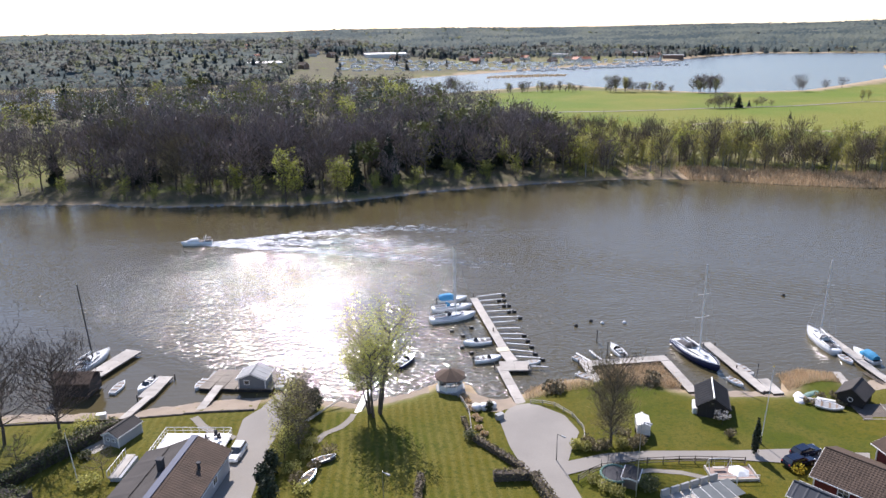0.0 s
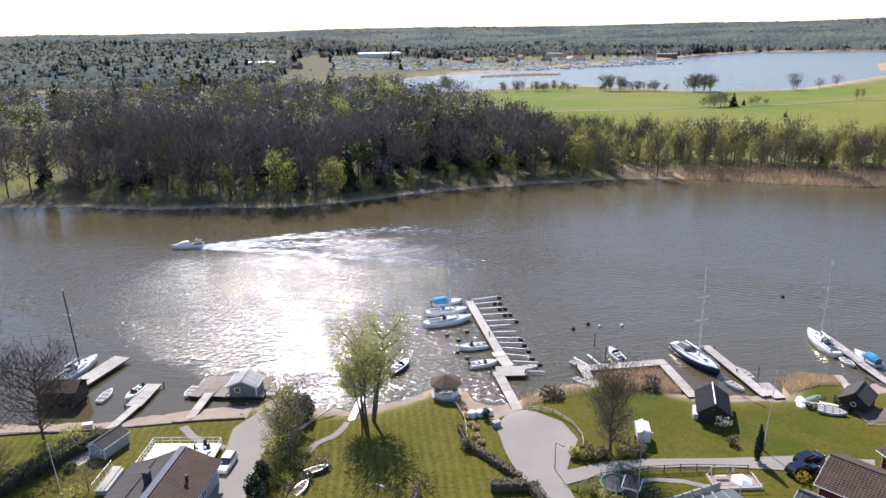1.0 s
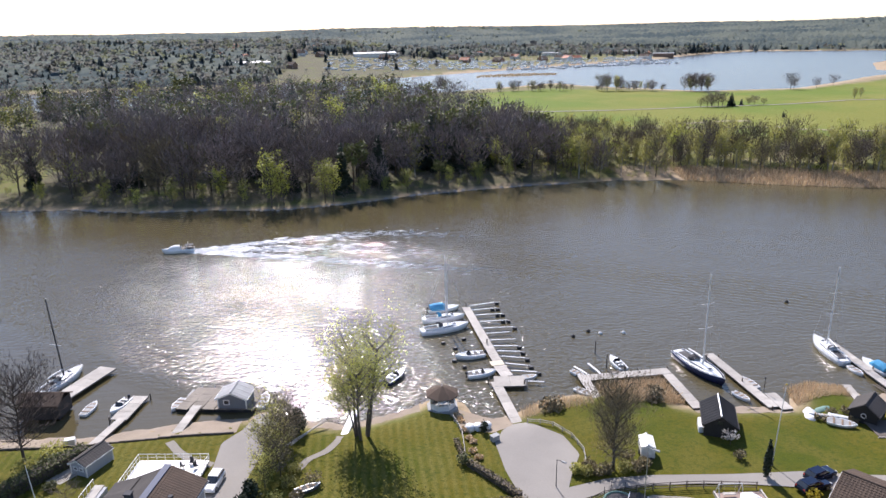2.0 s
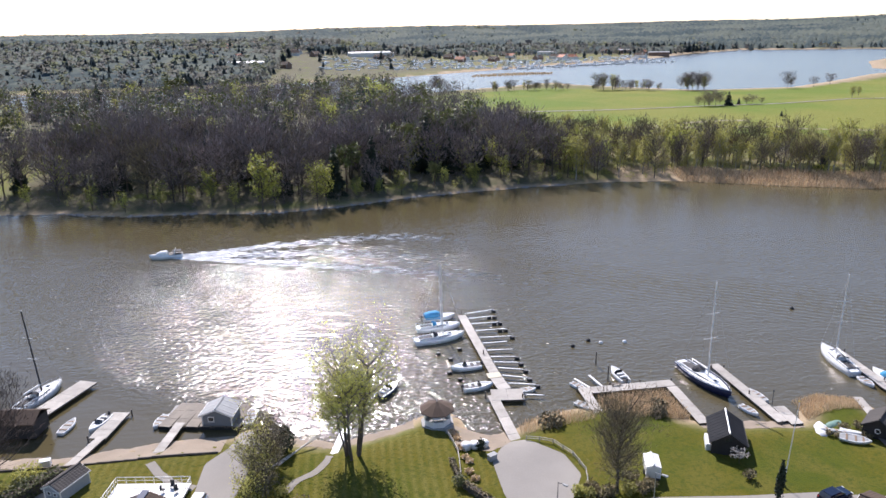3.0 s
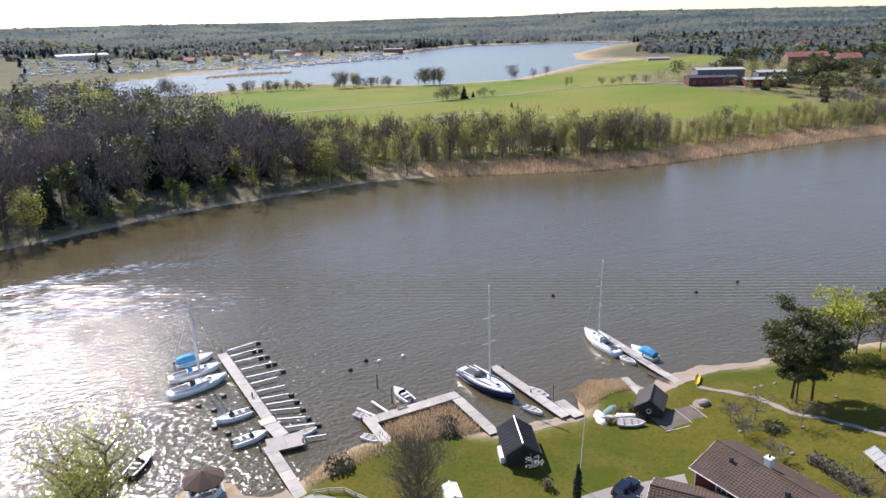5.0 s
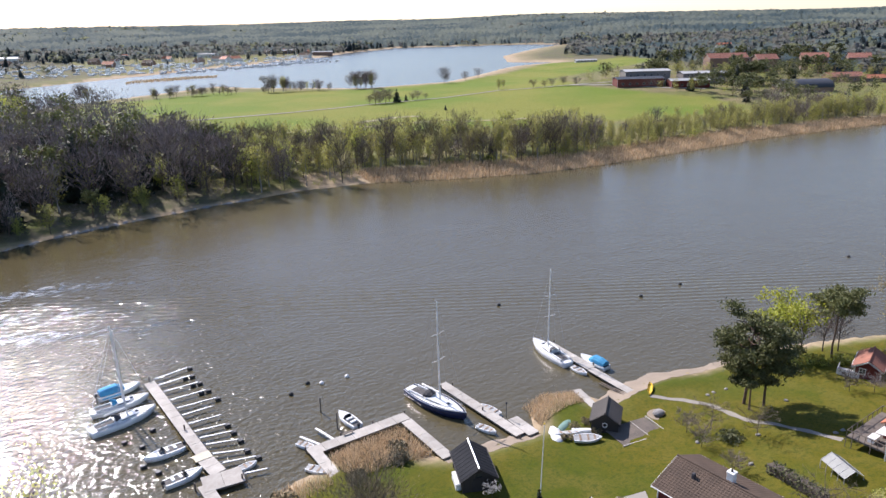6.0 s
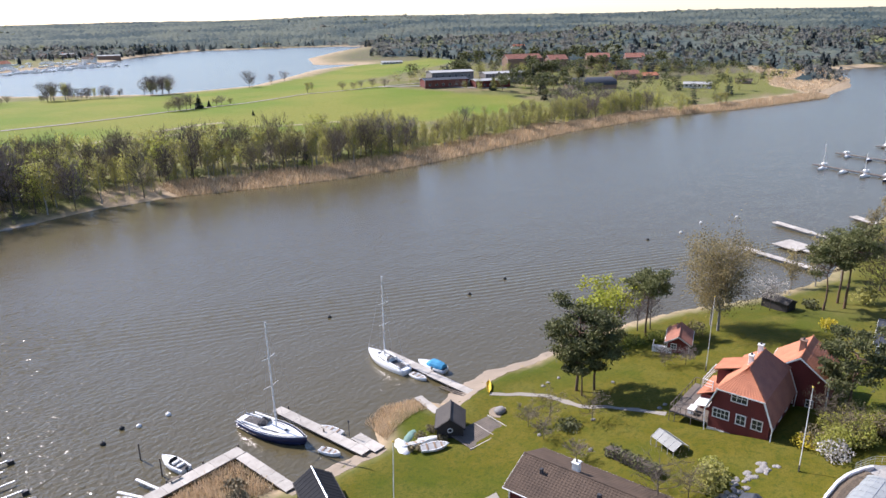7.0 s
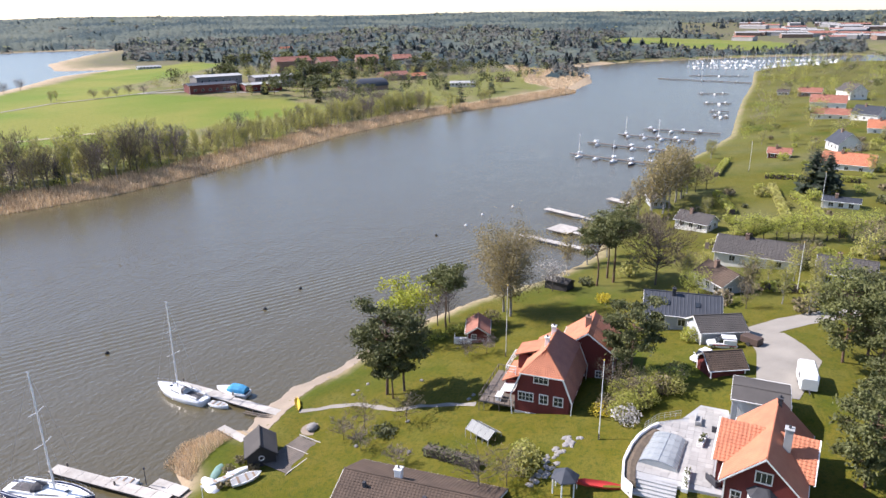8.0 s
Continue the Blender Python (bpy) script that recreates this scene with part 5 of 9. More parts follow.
        for s in (1, -1):
            part("stanchion", Geo().tube((x0, s * (b0 - 0.08), z0), (x0, s * (b0 - 0.08), z0 + 0.62), 0.016, n=4), STEEL, ob)
    for s in (1, -1):
        ring = [(x, s * max(0, b - 0.08), z + 0.6) for x, b, z in edge[1:]]
        part("guard_wire", Geo().loft([[(x, y, z + 0.012), (x, y - 0.012, z - 0.01), (x, y + 0.012, z - 0.01)] for x, y, z in ring]), STEEL, ob)
    part("pushpit", Geo().tube((-0.49 * L, B * 0.28, zd + 0.65), (-0.49 * L, -B * 0.28, zd + 0.65), 0.025, n=6).tube((-0.49 * L, B * 0.28, zd), (-0.49 * L, B * 0.28, zd + 0.65), 0.025, n=6).tube((-0.49 * L, -B * 0.28, zd), (-0.49 * L, -B * 0.28, zd + 0.65), 0.025, n=6), STEEL, ob)
    if boot:
        part("waterline_stripe", Geo().loft([[(p[0], q * (abs(p[1]) + 0.012), z) for q, z in ((1, 0.03), (1, 0.16))] for p in (r[2] for r in rings)], close=False, ends=False), boot, ob)
    return ob


def motorboat(x, y, rz, L, label, canopy=None, outboard=True, hullm=GEL, console=True, group="small motor boats"):
    ob = thing("motor_boat", x, y, 0, rz, label, "motor boat", group)
    B, free = L * 0.37, 0.75
    rings, edge = hull_geo(L, B, free, 0.3, 0.85, 10)
    part("hull", Geo().loft(rings), hullm, ob, smooth=True)
    part("foredeck", plate(edge, 0.03, -0.01, 0.55, 1.0), GEL, ob, smooth=True)
    part("gunwale", rim(edge, 0.0, 0.1, 0.22), GEL, ob)
    part("cockpit", plate(edge, 0.2, 0.02, 0.0, 0.6), COCKPIT, ob, "dark open cockpit")
    for dx in (-0.28, -0.08):
        part("seat", Geo().box((dx * L, 0, free + 0.12), (0.45, B * 0.55, 0.25), 0, 0.06), WHITE, ob)
    if console:
        part("windscreen", Geo().loft([[(0.05 * L, B * 0.36, free), (0.12 * L, B * 0.2, free), (0.12 * L, -B * 0.2, free), (0.05 * L, -B * 0.36, free)], [(0.0, B * 0.34, free + 0.5), (0.06 * L, B * 0.18, free + 0.5), (0.06 * L, -B * 0.18, free + 0.5), (0.0, -B * 0.34, free + 0.5)]], ends=False), GLASS, ob)
    if canopy:
        part("canopy", Geo().loft([[(dx * L, B * 0.43 * math.cos(t) * k, free + 0.1 + h * math.sin(t)) for t in (i * math.pi / 6 for i in range(7))] for dx, k, h in ((-0.46, 0.9, 0.75), (-0.3, 1.0, 1.05), (-0.05, 1.0, 1.1), (0.12, 0.7, 0.3))], close=False), canopy, ob, "bright canopy over the cockpit")
    if outboard:
        part("outboard_motor", Geo().box((-0.53 * L, 0, free + 0.2), (0.45, 0.35, 0.5), 0, 0.1).box((-0.54 * L, 0, 0.1), (0.18, 0.12, 0.9)), CANVAS_DARK, ob, "black outboard motor")
    return ob


def rowboat(x, y, rz, L, label, z=0.0, hullm=GEL, tilt=0, group="dinghies"):
    ob = thing("rowing_boat", x, y, z, rz, label, "rowing boat", group)
    if tilt:
        ob.matrix_basis = pose(x, y, z, tilt, 0, rz)
    B = L * 0.38
    rings, edge = hull_geo(L, B, 0.5, 0.2, 0.7, 9)
    part("hull", Geo().loft(rings), hullm, ob, smooth=True)
    part("gunwale", rim(edge, 0.0, 0.06, 0.12), GEL, ob)
    part("floor", plate(edge, 0.11, 0.012, 0.0, 0.95), COCKPIT if hullm is not GEL else PLINTH, ob)
    for u in (-0.28, 0.0, 0.24):
        part("thwart", Geo().box((u * L, 0, 0.55), (0.26, B * 0.8, 0.05), 0, 0.015), TEAK, ob)
    return ob


def heading(a, b):
    return (a[0] + b[0]) / 2, (a[1] + b[1]) / 2, math.degrees(math.atan2(b[1] - a[1], b[0] - a[0]))


sailboat(*heading((51.6, 109.2), (54.5, 96.6)), 12.9, 18.2, NAVY, "white-decked sailing boat with a navy blue hull", GEL, lean=0.2)
sailboat(*heading((79.0, 100.8), (80.0, 111.8)), 11.0, 16.4, GEL, "white sailing boat moored at the beach jetty", lean=0.2)
sailboat(*heading((5.6, 125.3), (15.2, 127.6)), 10.2, 15.4, GEL, "white sailing boat with a dark waterline", NAVY, lean=0.1)
sailboat(*heading((6.4, 131.3), (15.0, 132.3)), 9.0, 14.2, GEL, "white sailing boat with a blue sprayhood", hood=CANVAS_BLUE, lean=0.1)
# this mast stands against the light; its shade is put into the spar colour
sailboat(*heading((-60.6, 108.6), (-57.0, 119.0)), 10.5, 16.0, GEL, "white sailing boat behind a floating dock, mast coloured dark as backlit", hood=CANVAS_DARK, lean=0.7, spar=CANVAS_DARK)
motorboat(*heading((8.0, 136.6), (14.6, 137.4)), 6.8, "white cabin motor boat with a blue cover", CANVAS_BLUE)
motorboat(*heading((16.2, 114.0), (11.2, 113.4)), 5.6, "white open motor boat at the long jetty")
motorboat(*heading((12.4, 106.0), (17.0, 106.6)), 5.2, "white open motor boat with a black outboard")
rowboat(*heading((20.9, 103.9), (24.0, 104.2)), 3.4, "small white dinghy beside the jetty head")
rowboat(*heading((30.6, 105.4), (32.2, 102.8)), 3.2, "small white dinghy under a mooring arm")
rowboat(*heading((29.4, 99.2), (31.9, 95.8)), 4.0, "white upturned-looking dinghy by the reeds")
motorboat(*heading((39.8, 103.9), (39.0, 109.6)), 5.4, "white open motor boat with a dark interior")
rowboat(*heading((59.5, 94.9), (58.7, 98.8)), 4.0, "white dinghy with an outboard at the jetty")
rowboat(*heading((54.9, 94.4), (56.0, 91.0)), 3.5, "white rowing boat with wooden thwarts")
rowboat(*heading((79.3, 100.2), (79.4, 96.6)), 3.6, "white rowing boat at the beach jetty")
motorboat(*heading((83.7, 96.2), (83.2, 102.2)), 6.0, "white motor boat with a bright blue canopy", CANVAS_BLUE, False)
motorboat(*heading((-45.0, 105.9), (-46.4, 100.8)), 5.0, "white open motor boat beside a floating dock")
rowboat(*heading((-35.9, 104.9), (-36.9, 100.9)), 4.0, "white rowing boat beside the platform")
rowboat(*heading((-22.6, 99.6), (-22.3, 105.2)), 5.0, "white rowing boat along the platform", hullm=GEL)
motorboat(*heading((-2.2, 105.0), (1.4, 109.8)), 5.6, "dark-hulled motor boat behind the tall tree", None, True, NAVY)
deckboat = pier("broad pale floating dock of planks", [((-56.6, 106.6), (-52.2, 117.6), 3.4)], z=0.8, name="floating_dock")
# boat and landing house in the shade of the old tree
bh = thing("boathouse", -57.0, 103.0, 0, -6, "dark wooden boathouse on piles by the water", "boathouse")
part("wall", Geo().prism([(-3.2, -2), (3.2, -2), (3.2, 2), (-3.2, 2)], 0.3, 3.0), DARK_WALL, bh)
part("roof", Geo().loft([[(x, -2.4, 2.9), (x, 0, 4.1), (x, 2.4, 2.9), (x, 2.4, 2.75), (x, 0, 3.95), (x, -2.4, 2.75)] for x in (-3.5, 3.5)]), TILE_BROWN, bh)
rowboat(-50.5, 103.6, 80, 4.4, "pale rowing boat by the boathouse")

# the cruiser under way, and its wake
cr = thing("motor_cruiser", -57.5, 190.4, 0, 189, "white motor cruiser with a dark cockpit under way", "motor boat")
rings, edge = hull_geo(8.6, 2.9, 1.1, 0.4, 0.9, 12)
part("hull", Geo().loft(rings), GEL, cr, smooth=True)
part("foredeck", plate(edge, 0.03, -0.01, 0.45, 1.0), GEL, cr, smooth=True)
part("cabin", cabin(-0.8, 3.0, 1.15, 0.8, 1.05, 0.95, 0.5), GEL, cr)
part("windscreen", Geo().box((-0.7, 0, 2.0), (0.1, 2.1, 0.5), 0, 0.02, 0, -25), GLASS, cr)
part("cockpit", plate(edge, 0.2, 0.03, 0.0, 0.42), COCKPIT, cr)
part("targa_arch", Geo().tube((-2.2, 1.25, 1.1), (-2.6, 1.1, 2.4), 0.07).tube((-2.2, -1.25, 1.1), (-2.6, -1.1, 2.4), 0.07).tube((-2.6, 1.1, 2.4), (-2.6, -1.1, 2.4), 0.07), GEL, cr)
part("canopy", Geo().box((-2.9, 0, 1.9), (2.2, 2.2, 0.1), 0, 0.04), CANVAS_DARK, cr)
rngw = np.random.default_rng(8)
foam = mat("wake_foam", (0.72, 0.73, 0.72), (0.5, 0.52, 0.52), 0.35, 0.5, 3, 0.2, island=0.2)
for (a, b, c, d), wide, lab in (((((-53.0, 190.9), (-30.4, 196.9), (3.0, 199.6), (24, 193))), 1.3, "northern arm of the boat's wake"),
                                ((((-52.8, 189.8), (-28.6, 181.4), (0.3, 170.6), (29, 160))), 1.2, "southern arm of the boat's wake"),
                                ((((-53.0, 190.4), (-35, 189.6), (-12, 186.5), (20, 176))), 2.0, "churned foam in the middle of the boat's wake")):
    line = along([a, b, c, d], 130)
    vs, fs = [], []
    for i, (px, py) in enumerate(line):
        f = i / 129
        for j in range(int(9 * (1.15 - f))):
            q = np.array([px + rngw.normal(0, 0.8), py + rngw.normal(0, wide * (0.5 + 1.6 * f))])
            ln, wd = rngw.uniform(0.5, 2.2) * (1 - 0.3 * f), rngw.uniform(0.08, 0.3) * (1.1 - 0.6 * f)
            t = rngw.normal(-0.12, 0.12)
            k = len(vs)
            ex, ey = math.cos(t) * ln, math.sin(t) * ln
            vs += [(q[0] - ex, q[1] - ey, 0.02), (q[0] + ey * wd, q[1] - ex * wd * 0.5, 0.03), (q[0] + ex, q[1] + ey, 0.02), (q[0] - ey * wd, q[1] + ex * wd * 0.5, 0.10)]
            fs.append((k, k + 1, k + 2, k + 3))
    tagged(new("wake", np_mesh("wake", vs, fs, foam)), lab, "wake", kind="stuff")

# ---- houses ----
def tiles(r0, r1, e1, e0, material, course=0.36, col=0.42, thick=0.12, flat=False):
    """A roof slope between the ridge r0-r1 and the eave e0-e1, in lapped courses of waved tiles, with an underside."""
    r0, r1, e1, e0 = (Vector(p) for p in (r0, r1, e1, e0))
    n = (e0 - r0).cross(e1 - e0)
    if n.length < 1e-6:
        n = (e0 - r1).cross(e1 - e0)
    n.normalize()
    if n.z < 0:
        n = -n
    rows = max(2, round(max((e0 - r0).length, (e1 - r1).length) / course))
    cols = max(2, round((e1 - e0).length / col))
    g = Geo()
    m = cols * 2 + 1
    strips = []
    for i in range(rows):
        t0, t1 = i / rows, (i + 1) / rows
        a0, a1, b0, b1 = r0.lerp(e0, t0), r1.lerp(e1, t0), r0.lerp(e0, t1), r1.lerp(e1, t1)
        wave = [((0.035 if j % 2 else 0.0) if not flat else (0.05 if j % 6 == 3 else 0.0)) for j in range(m)]
        strips.append([a0.lerp(a1, j / (m - 1)) + n * wave[j] for j in range(m)])
        strips.append([b0.lerp(b1, j / (m - 1)) + n * (wave[j] + (0.0 if flat else 0.05)) for j in range(m)])
    strips.append([e0.lerp(e1, j / (m - 1)) + n * -thick for j in range(m)])
    strips.append([r0.lerp(r1, j / (m - 1)) + n * -thick for j in range(m)])
    g.loft(strips, close=False, ends=False)
    return g


def window(parent, c, w, h, face, cross=(1, 1), trim=WHITE, name="window"):
    """A window in a wall: a frame, its bars and the pane. face: the way it looks, in degrees about z."""
    m = pose(*c, 0, 0, face)
    fr = Geo()
    for s in (1, -1):
        fr.box((0.03, s * (w / 2 + 0.04), 0), (0.1, 0.12, h + 0.2))
        fr.box((0.03, 0, s * (h / 2 + 0.04)), (0.1, w, 0.12))
    for k in range(1, cross[0] + 1):
        fr.box((0.02, -w / 2 + w * k / (cross[0] + 1), 0), (0.06, 0.06, h))
    for k in range(1, cross[1] + 1):
        fr.box((0.02, 0, -h / 2 + h * k / (cross[1] + 1)), (0.055, w, 0.05))
    ob = part(name, fr, trim, parent, m=m)
    part("pane", Geo().box((0.0, 0, 0), (0.04, w, h)), GLASS, ob)
    return ob


def chimney(parent, x, y, z0, z1, material=BRICK_WALL, w=0.7, cap=True):
    c = part("chimney", Geo().box((x, y, (z0 + z1) / 2), (w, w, z1 - z0), 0, 0.03).box((x, y, z1 + 0.05), (w + 0.16, w + 0.16, 0.12), 0, 0.03), material, parent)
    if cap:
        part("flue", Geo().tube((x, y, z1 + 0.1), (x, y, z1 + 0.4), 0.14, 0.12, 8), CANVAS_DARK, c)
    return c


def gable_house(name, x, y, z, rz, L, W, eave, ridge, wallm, roofm, label, over=0.45, windows=(), sink=1.2, course=0.36, col=0.42, trim=WHITE, flat=False, category="house", group="", cap=None):
    """A house with its ridge along the local x axis; heights from its ground z."""
    ob = thing(name, x, y, z, rz, label, category, group)
    h, w = L / 2, W / 2
    outline = [(-w, -sink), (w, -sink), (w, eave), (0, ridge - 0.12), (-w, eave)]
    part("wall", Geo().loft([[(sx, p, q) for p, q in outline] for sx in (-h, h)]), wallm, ob)
    k = (ridge - eave) / w
    lo = eave - over * k
    for s in (1, -1):
        part("roof", tiles((-h - over, 0, ridge), (h + over, 0, ridge), (h + over, s * (w + over), lo), (-h - over, s * (w + over), lo), roofm, course, col, flat=flat), roofm, ob)
        part("gutter", Geo().tube((-h - over, s * (w + over + 0.06), lo - 0.05), (h + over, s * (w + over + 0.06), lo - 0.05), 0.07, n=6), trim, ob)
    part("ridge_cap", Geo().tube((-h - over, 0, ridge + 0.03), (h + over, 0, ridge + 0.03), 0.13, n=8), cap or roofm, ob)
    for sx in (1, -1):
        b = Geo()
        for s in (1, -1):
            p, q = Vector((sx * (h + over + 0.02), 0, ridge - 0.05)), Vector((sx * (h + over + 0.02), s * (w + over), lo - 0.05))
            b.add([p, q, q + Vector((0, 0, -0.22)), p + Vector((0, 0, -0.22)), p + Vector((sx * 0.05, 0, 0)), q + Vector((sx * 0.05, 0, 0)), q + Vector((sx * 0.05, 0, -0.22)), p + Vector((sx * 0.05, 0, -0.22))],
                  [(0, 1, 2, 3), (7, 6, 5, 4), (0, 4, 5, 1), (2, 6, 7, 3), (1, 5, 6, 2)])
        part("bargeboard", b, trim, ob)
    for sx in (1, -1):
        for s in (1, -1):
            part("corner_board", Geo().box((sx * h, s * w, (eave - sink) / 2), (0.16, 0.16, eave + sink - 0.1)), trim, ob)
    for side, a, zc, ww, hh, cr in windows:
        face, px, py = {"front": (180, -h - 0.02, a), "back": (0, h + 0.02, a), "left": (90, a, w + 0.02), "right": (-90, a, -w - 0.02)}[side]
        window(ob, (px, py, zc), ww, hh, face, cr, trim)
    return ob


# house by the driveway: low grey villa with terrace
zl = 1.6
vil = gable_house("villa", -31.95, 66.2, zl, 79.3, 19.0, 8.6, 3.1, 4.95, GREY_WALL, TILE_GREY, "low grey villa with a dark felt and tile roof", 0.5,
                  [("right", -6, 1.7, 1.6, 1.2, (1, 0)), ("right", 0, 1.7, 1.6, 1.2, (1, 0)), ("right", 5, 1.7, 1.2, 1.2, (1, 0)), ("back", 2, 1.6, 2.0, 1.4, (1, 0)), ("back", -2, 1.6, 2.0, 1.4, (1, 0))], cap=TIN_BLUE)
part("roof_cladding", tiles((-9.98, -0.35, 4.84), (9.98, -0.35, 4.84), (9.98, -4.85, 2.9), (-9.98, -4.85, 2.9), TILE_BROWN, 0.36, 0.42, 0.02), TILE_BROWN, vil, "brown tiled slope", m=pose(0, 0, 0.12))
part("side_roof", tiles((-9.98, 3.6, 3.6), (9.4, 3.6, 3.6), (8.9, 6.8, 2.9), (-9.98, 6.8, 2.9), TILE_GREY, 0.8, 1.2, 0.15, True), TILE_GREY, vil, "flat grey felt roof", m=pose(0, 0, 0.02))
part("side_wing", Geo().box((-0.6, 5.0, 1.0), (17.4, 2.6, 3.6)), GREY_WALL, vil)
part("ridge_flashing", Geo().box((0, 0.12, 5.1), (20.0, 0.9, 0.1), 0, 0.03), TIN_BLUE, vil, "blue sheet-metal ridge")
chimney(vil, 3.0, 1.6, 4.0, 5.9, CANVAS_DARK, 0.75, False)
part("vent_pipe", Geo().tube((4.2, -2.8, 3.6), (4.2, -2.8, 4.7), 0.22, 0.2, 10).tube((4.2, -2.8, 4.7), (4.2, -2.8, 4.85), 0.32, 0.3, 10), CANVAS_DARK, vil)
ter = thing("terrace", -33.8, 80.6, 2.0, -7, "white-railed wooden terrace behind the villa", "terrace")
part("floor", Geo().box((1.3, 0, -0.1), (9.8, 7.4, 0.2), 0, 0.02), WHITE, ter, "pale painted floor")
rails = Geo()
for a, b in (((-3.6, 3.7), (6.2, 3.7)), ((-3.6, -3.7), (-3.6, 3.7)), ((6.2, -1.5), (6.2, 3.7))):
    rails.tube((*a, 1.0), (*b, 1.0), 0.05).tube((*a, 0.5), (*b, 0.5), 0.03)
    for k in range(9):
        p = Vector((*a, 0)).lerp(Vector((*b, 0)), k / 8)
        rails.tube(p, p + Vector((0, 0, 1.0)), 0.04, n=5)
part("railing", rails, WHITE, ter)
part("post", Geo().box((1.3, 0, -0.9), (9.4, 7.0, 1.6)), GREY_WALL, ter)
for k, (px, py) in enumerate(((4.4, 2.2), (5.2, 1.2), (3.4, 1.4))):
    single("garden_chair", Geo().box((0, 0, 0.42), (0.5, 0.5, 0.05)).box((0, 0.23, 0.75), (0.5, 0.05, 0.6)).box((-0.2, -0.2, 0.2), (0.05, 0.05, 0.4)).box((0.2, -0.2, 0.2), (0.05, 0.05, 0.4)).box((-0.2, 0.2, 0.2), (0.05, 0.05, 0.4)).box((0.2, 0.2, 0.2), (0.05, 0.05, 0.4)), CANVAS_DARK, "dark garden chair on the terrace", "chair", -33.8 + px, 80.6 + py, 2.0, 40 * k, "terrace chairs")
bal = thing("balcony", -40.4, 76.5, 2.2, -7, "small white side balcony with railing", "balcony")
part("floor", Geo().box((-0.3, 0, 0), (1.3, 5.5, 0.15), 0, 0.02), PLANK, bal)
br = Geo()
for k in range(7):
    br.tube((-1.0, -2.7 + k * 0.9, 0), (-1.0, -2.7 + k * 0.9, 1.0), 0.04, n=5)
part("railing", br.tube((-1.0, -2.7, 1.0), (-1.0, 2.7, 1.0), 0.06), WHITE, bal)
part("support", Geo().box((0, 0, -0.9), (1.6, 5.0, 1.7)), GREY_WALL, bal)

# sheds and pavilions at the water
gable_house("garden_shed", -43.4, 85.2, 1.2, 64, 4.6, 2.7, 2.0, 2.7, GREY_WALL, TILE_GREY, "small grey garden shed with a pale roof", 0.2, [("front", 0.5, 1.2, 0.5, 0.4, (0, 0)), ("front", -0.5, 1.2, 0.5, 0.4, (0, 0))], category="shed")
gable_house("bathing_hut", -26.7, 101.6, 0.62, 80, 3.6, 4.6, 2.0, 3.0, mat("slate_boards", (0.2, 0.21, 0.22), (0.15, 0.16, 0.17), 0.8, 0.6, 8, 0.1), PLINTH, "slate-grey hut on the floating platform", 0.35, [("front", 0.9, 1.1, 0.8, 0.7, (0, 0))], sink=0.0, category="hut", flat=True)
single("storage_box", Geo().box((0, 0, 0.5), (1.5, 1.0, 1.0), 0, 0.06), WHITE, "white storage box on the beach", "box", -49.4, 92.7, lie_at(-49.4, 92.7), 12)
for k in range(7):
    single("stacked_board", Geo().box((0, 0, 0.06), (4.2, 0.28, 0.08), 0, 0.01), PLANK, "grey boards laid on the grass", "board", -47.2 + 0.34 * k, 84.0 - 0.15 * k, lie_at(-46, 84) + 0.02 * (k % 2), 52 + 2 * (k % 3), "boards on the lawn")
gz = thing("pavilion", 6.6, 95.4, 0.9, 0, "white octagonal pavilion with a dark conical roof", "pavilion")
ring8 = [(math.cos(i * math.pi / 4 + 0.39), math.sin(i * math.pi / 4 + 0.39)) for i in range(8)]
part("base", Geo().prism([(2.6 * a, 2.6 * b) for a, b in ring8], -1.6, 0.15), PLINTH, gz)
part("parapet", Geo().loft([[(r * a, r * b, z) for a, b in ring8] for r, z in ((2.1, 0.1), (2.1, 1.05), (2.0, 1.05), (2.0, 0.1))], ends=False), WHITE, gz)
for a, b in ring8:
    part("post", Geo().tube((2.05 * a, 2.05 * b, 0.1), (2.05 * a, 2.05 * b, 2.4), 0.09, n=6), WHITE, gz)
part("roof", Geo().loft([[(r * a, r * b, z) for a, b in ring8] for r, z in ((2.75, 2.3), (2.7, 2.42), (1.4, 3.05), (0.1, 3.6))]), TILE_BROWN, gz, "dark felted roof")
part("finial", Geo().tube((0, 0, 3.55), (0, 0, 4.0), 0.08, 0.03), WHITE, gz)
part("table", Geo().tube((0, 0, 0.1), (0, 0, 0.8), 0.08).tube((0, 0, 0.78), (0, 0, 0.84), 0.7, 0.7, 12), WHITE, gz)
for k in range(3):
    single("garden_parasol_cover", Geo().loft([[(r * math.cos(t), r * math.sin(t), z) for t in (i * math.pi / 4 for i in range(8))] for r, z in ((0.75, 0.0), (0.8, 0.5), (0.7, 0.85), (0.1, 0.95))]), TARP, "white tarpaulin over stored garden things", "cover", 9.9 + 1.3 * k, 87.4 + 0.3 * k, lie_at(10 + 1.3 * k, 87.6), 20 * k, "white covers by the slipway", smooth=True)
single("utility_box", Geo().box((0, 0, 0.4), (1.2, 0.8, 0.8), 0, 0.05).box((0, 0, 0.84), (1.3, 0.9, 0.08), 0, 0.02), PLINTH, "grey utility box beside the lane", "box", 13.1, 84.2, lie_at(13.1, 84.2), 30)
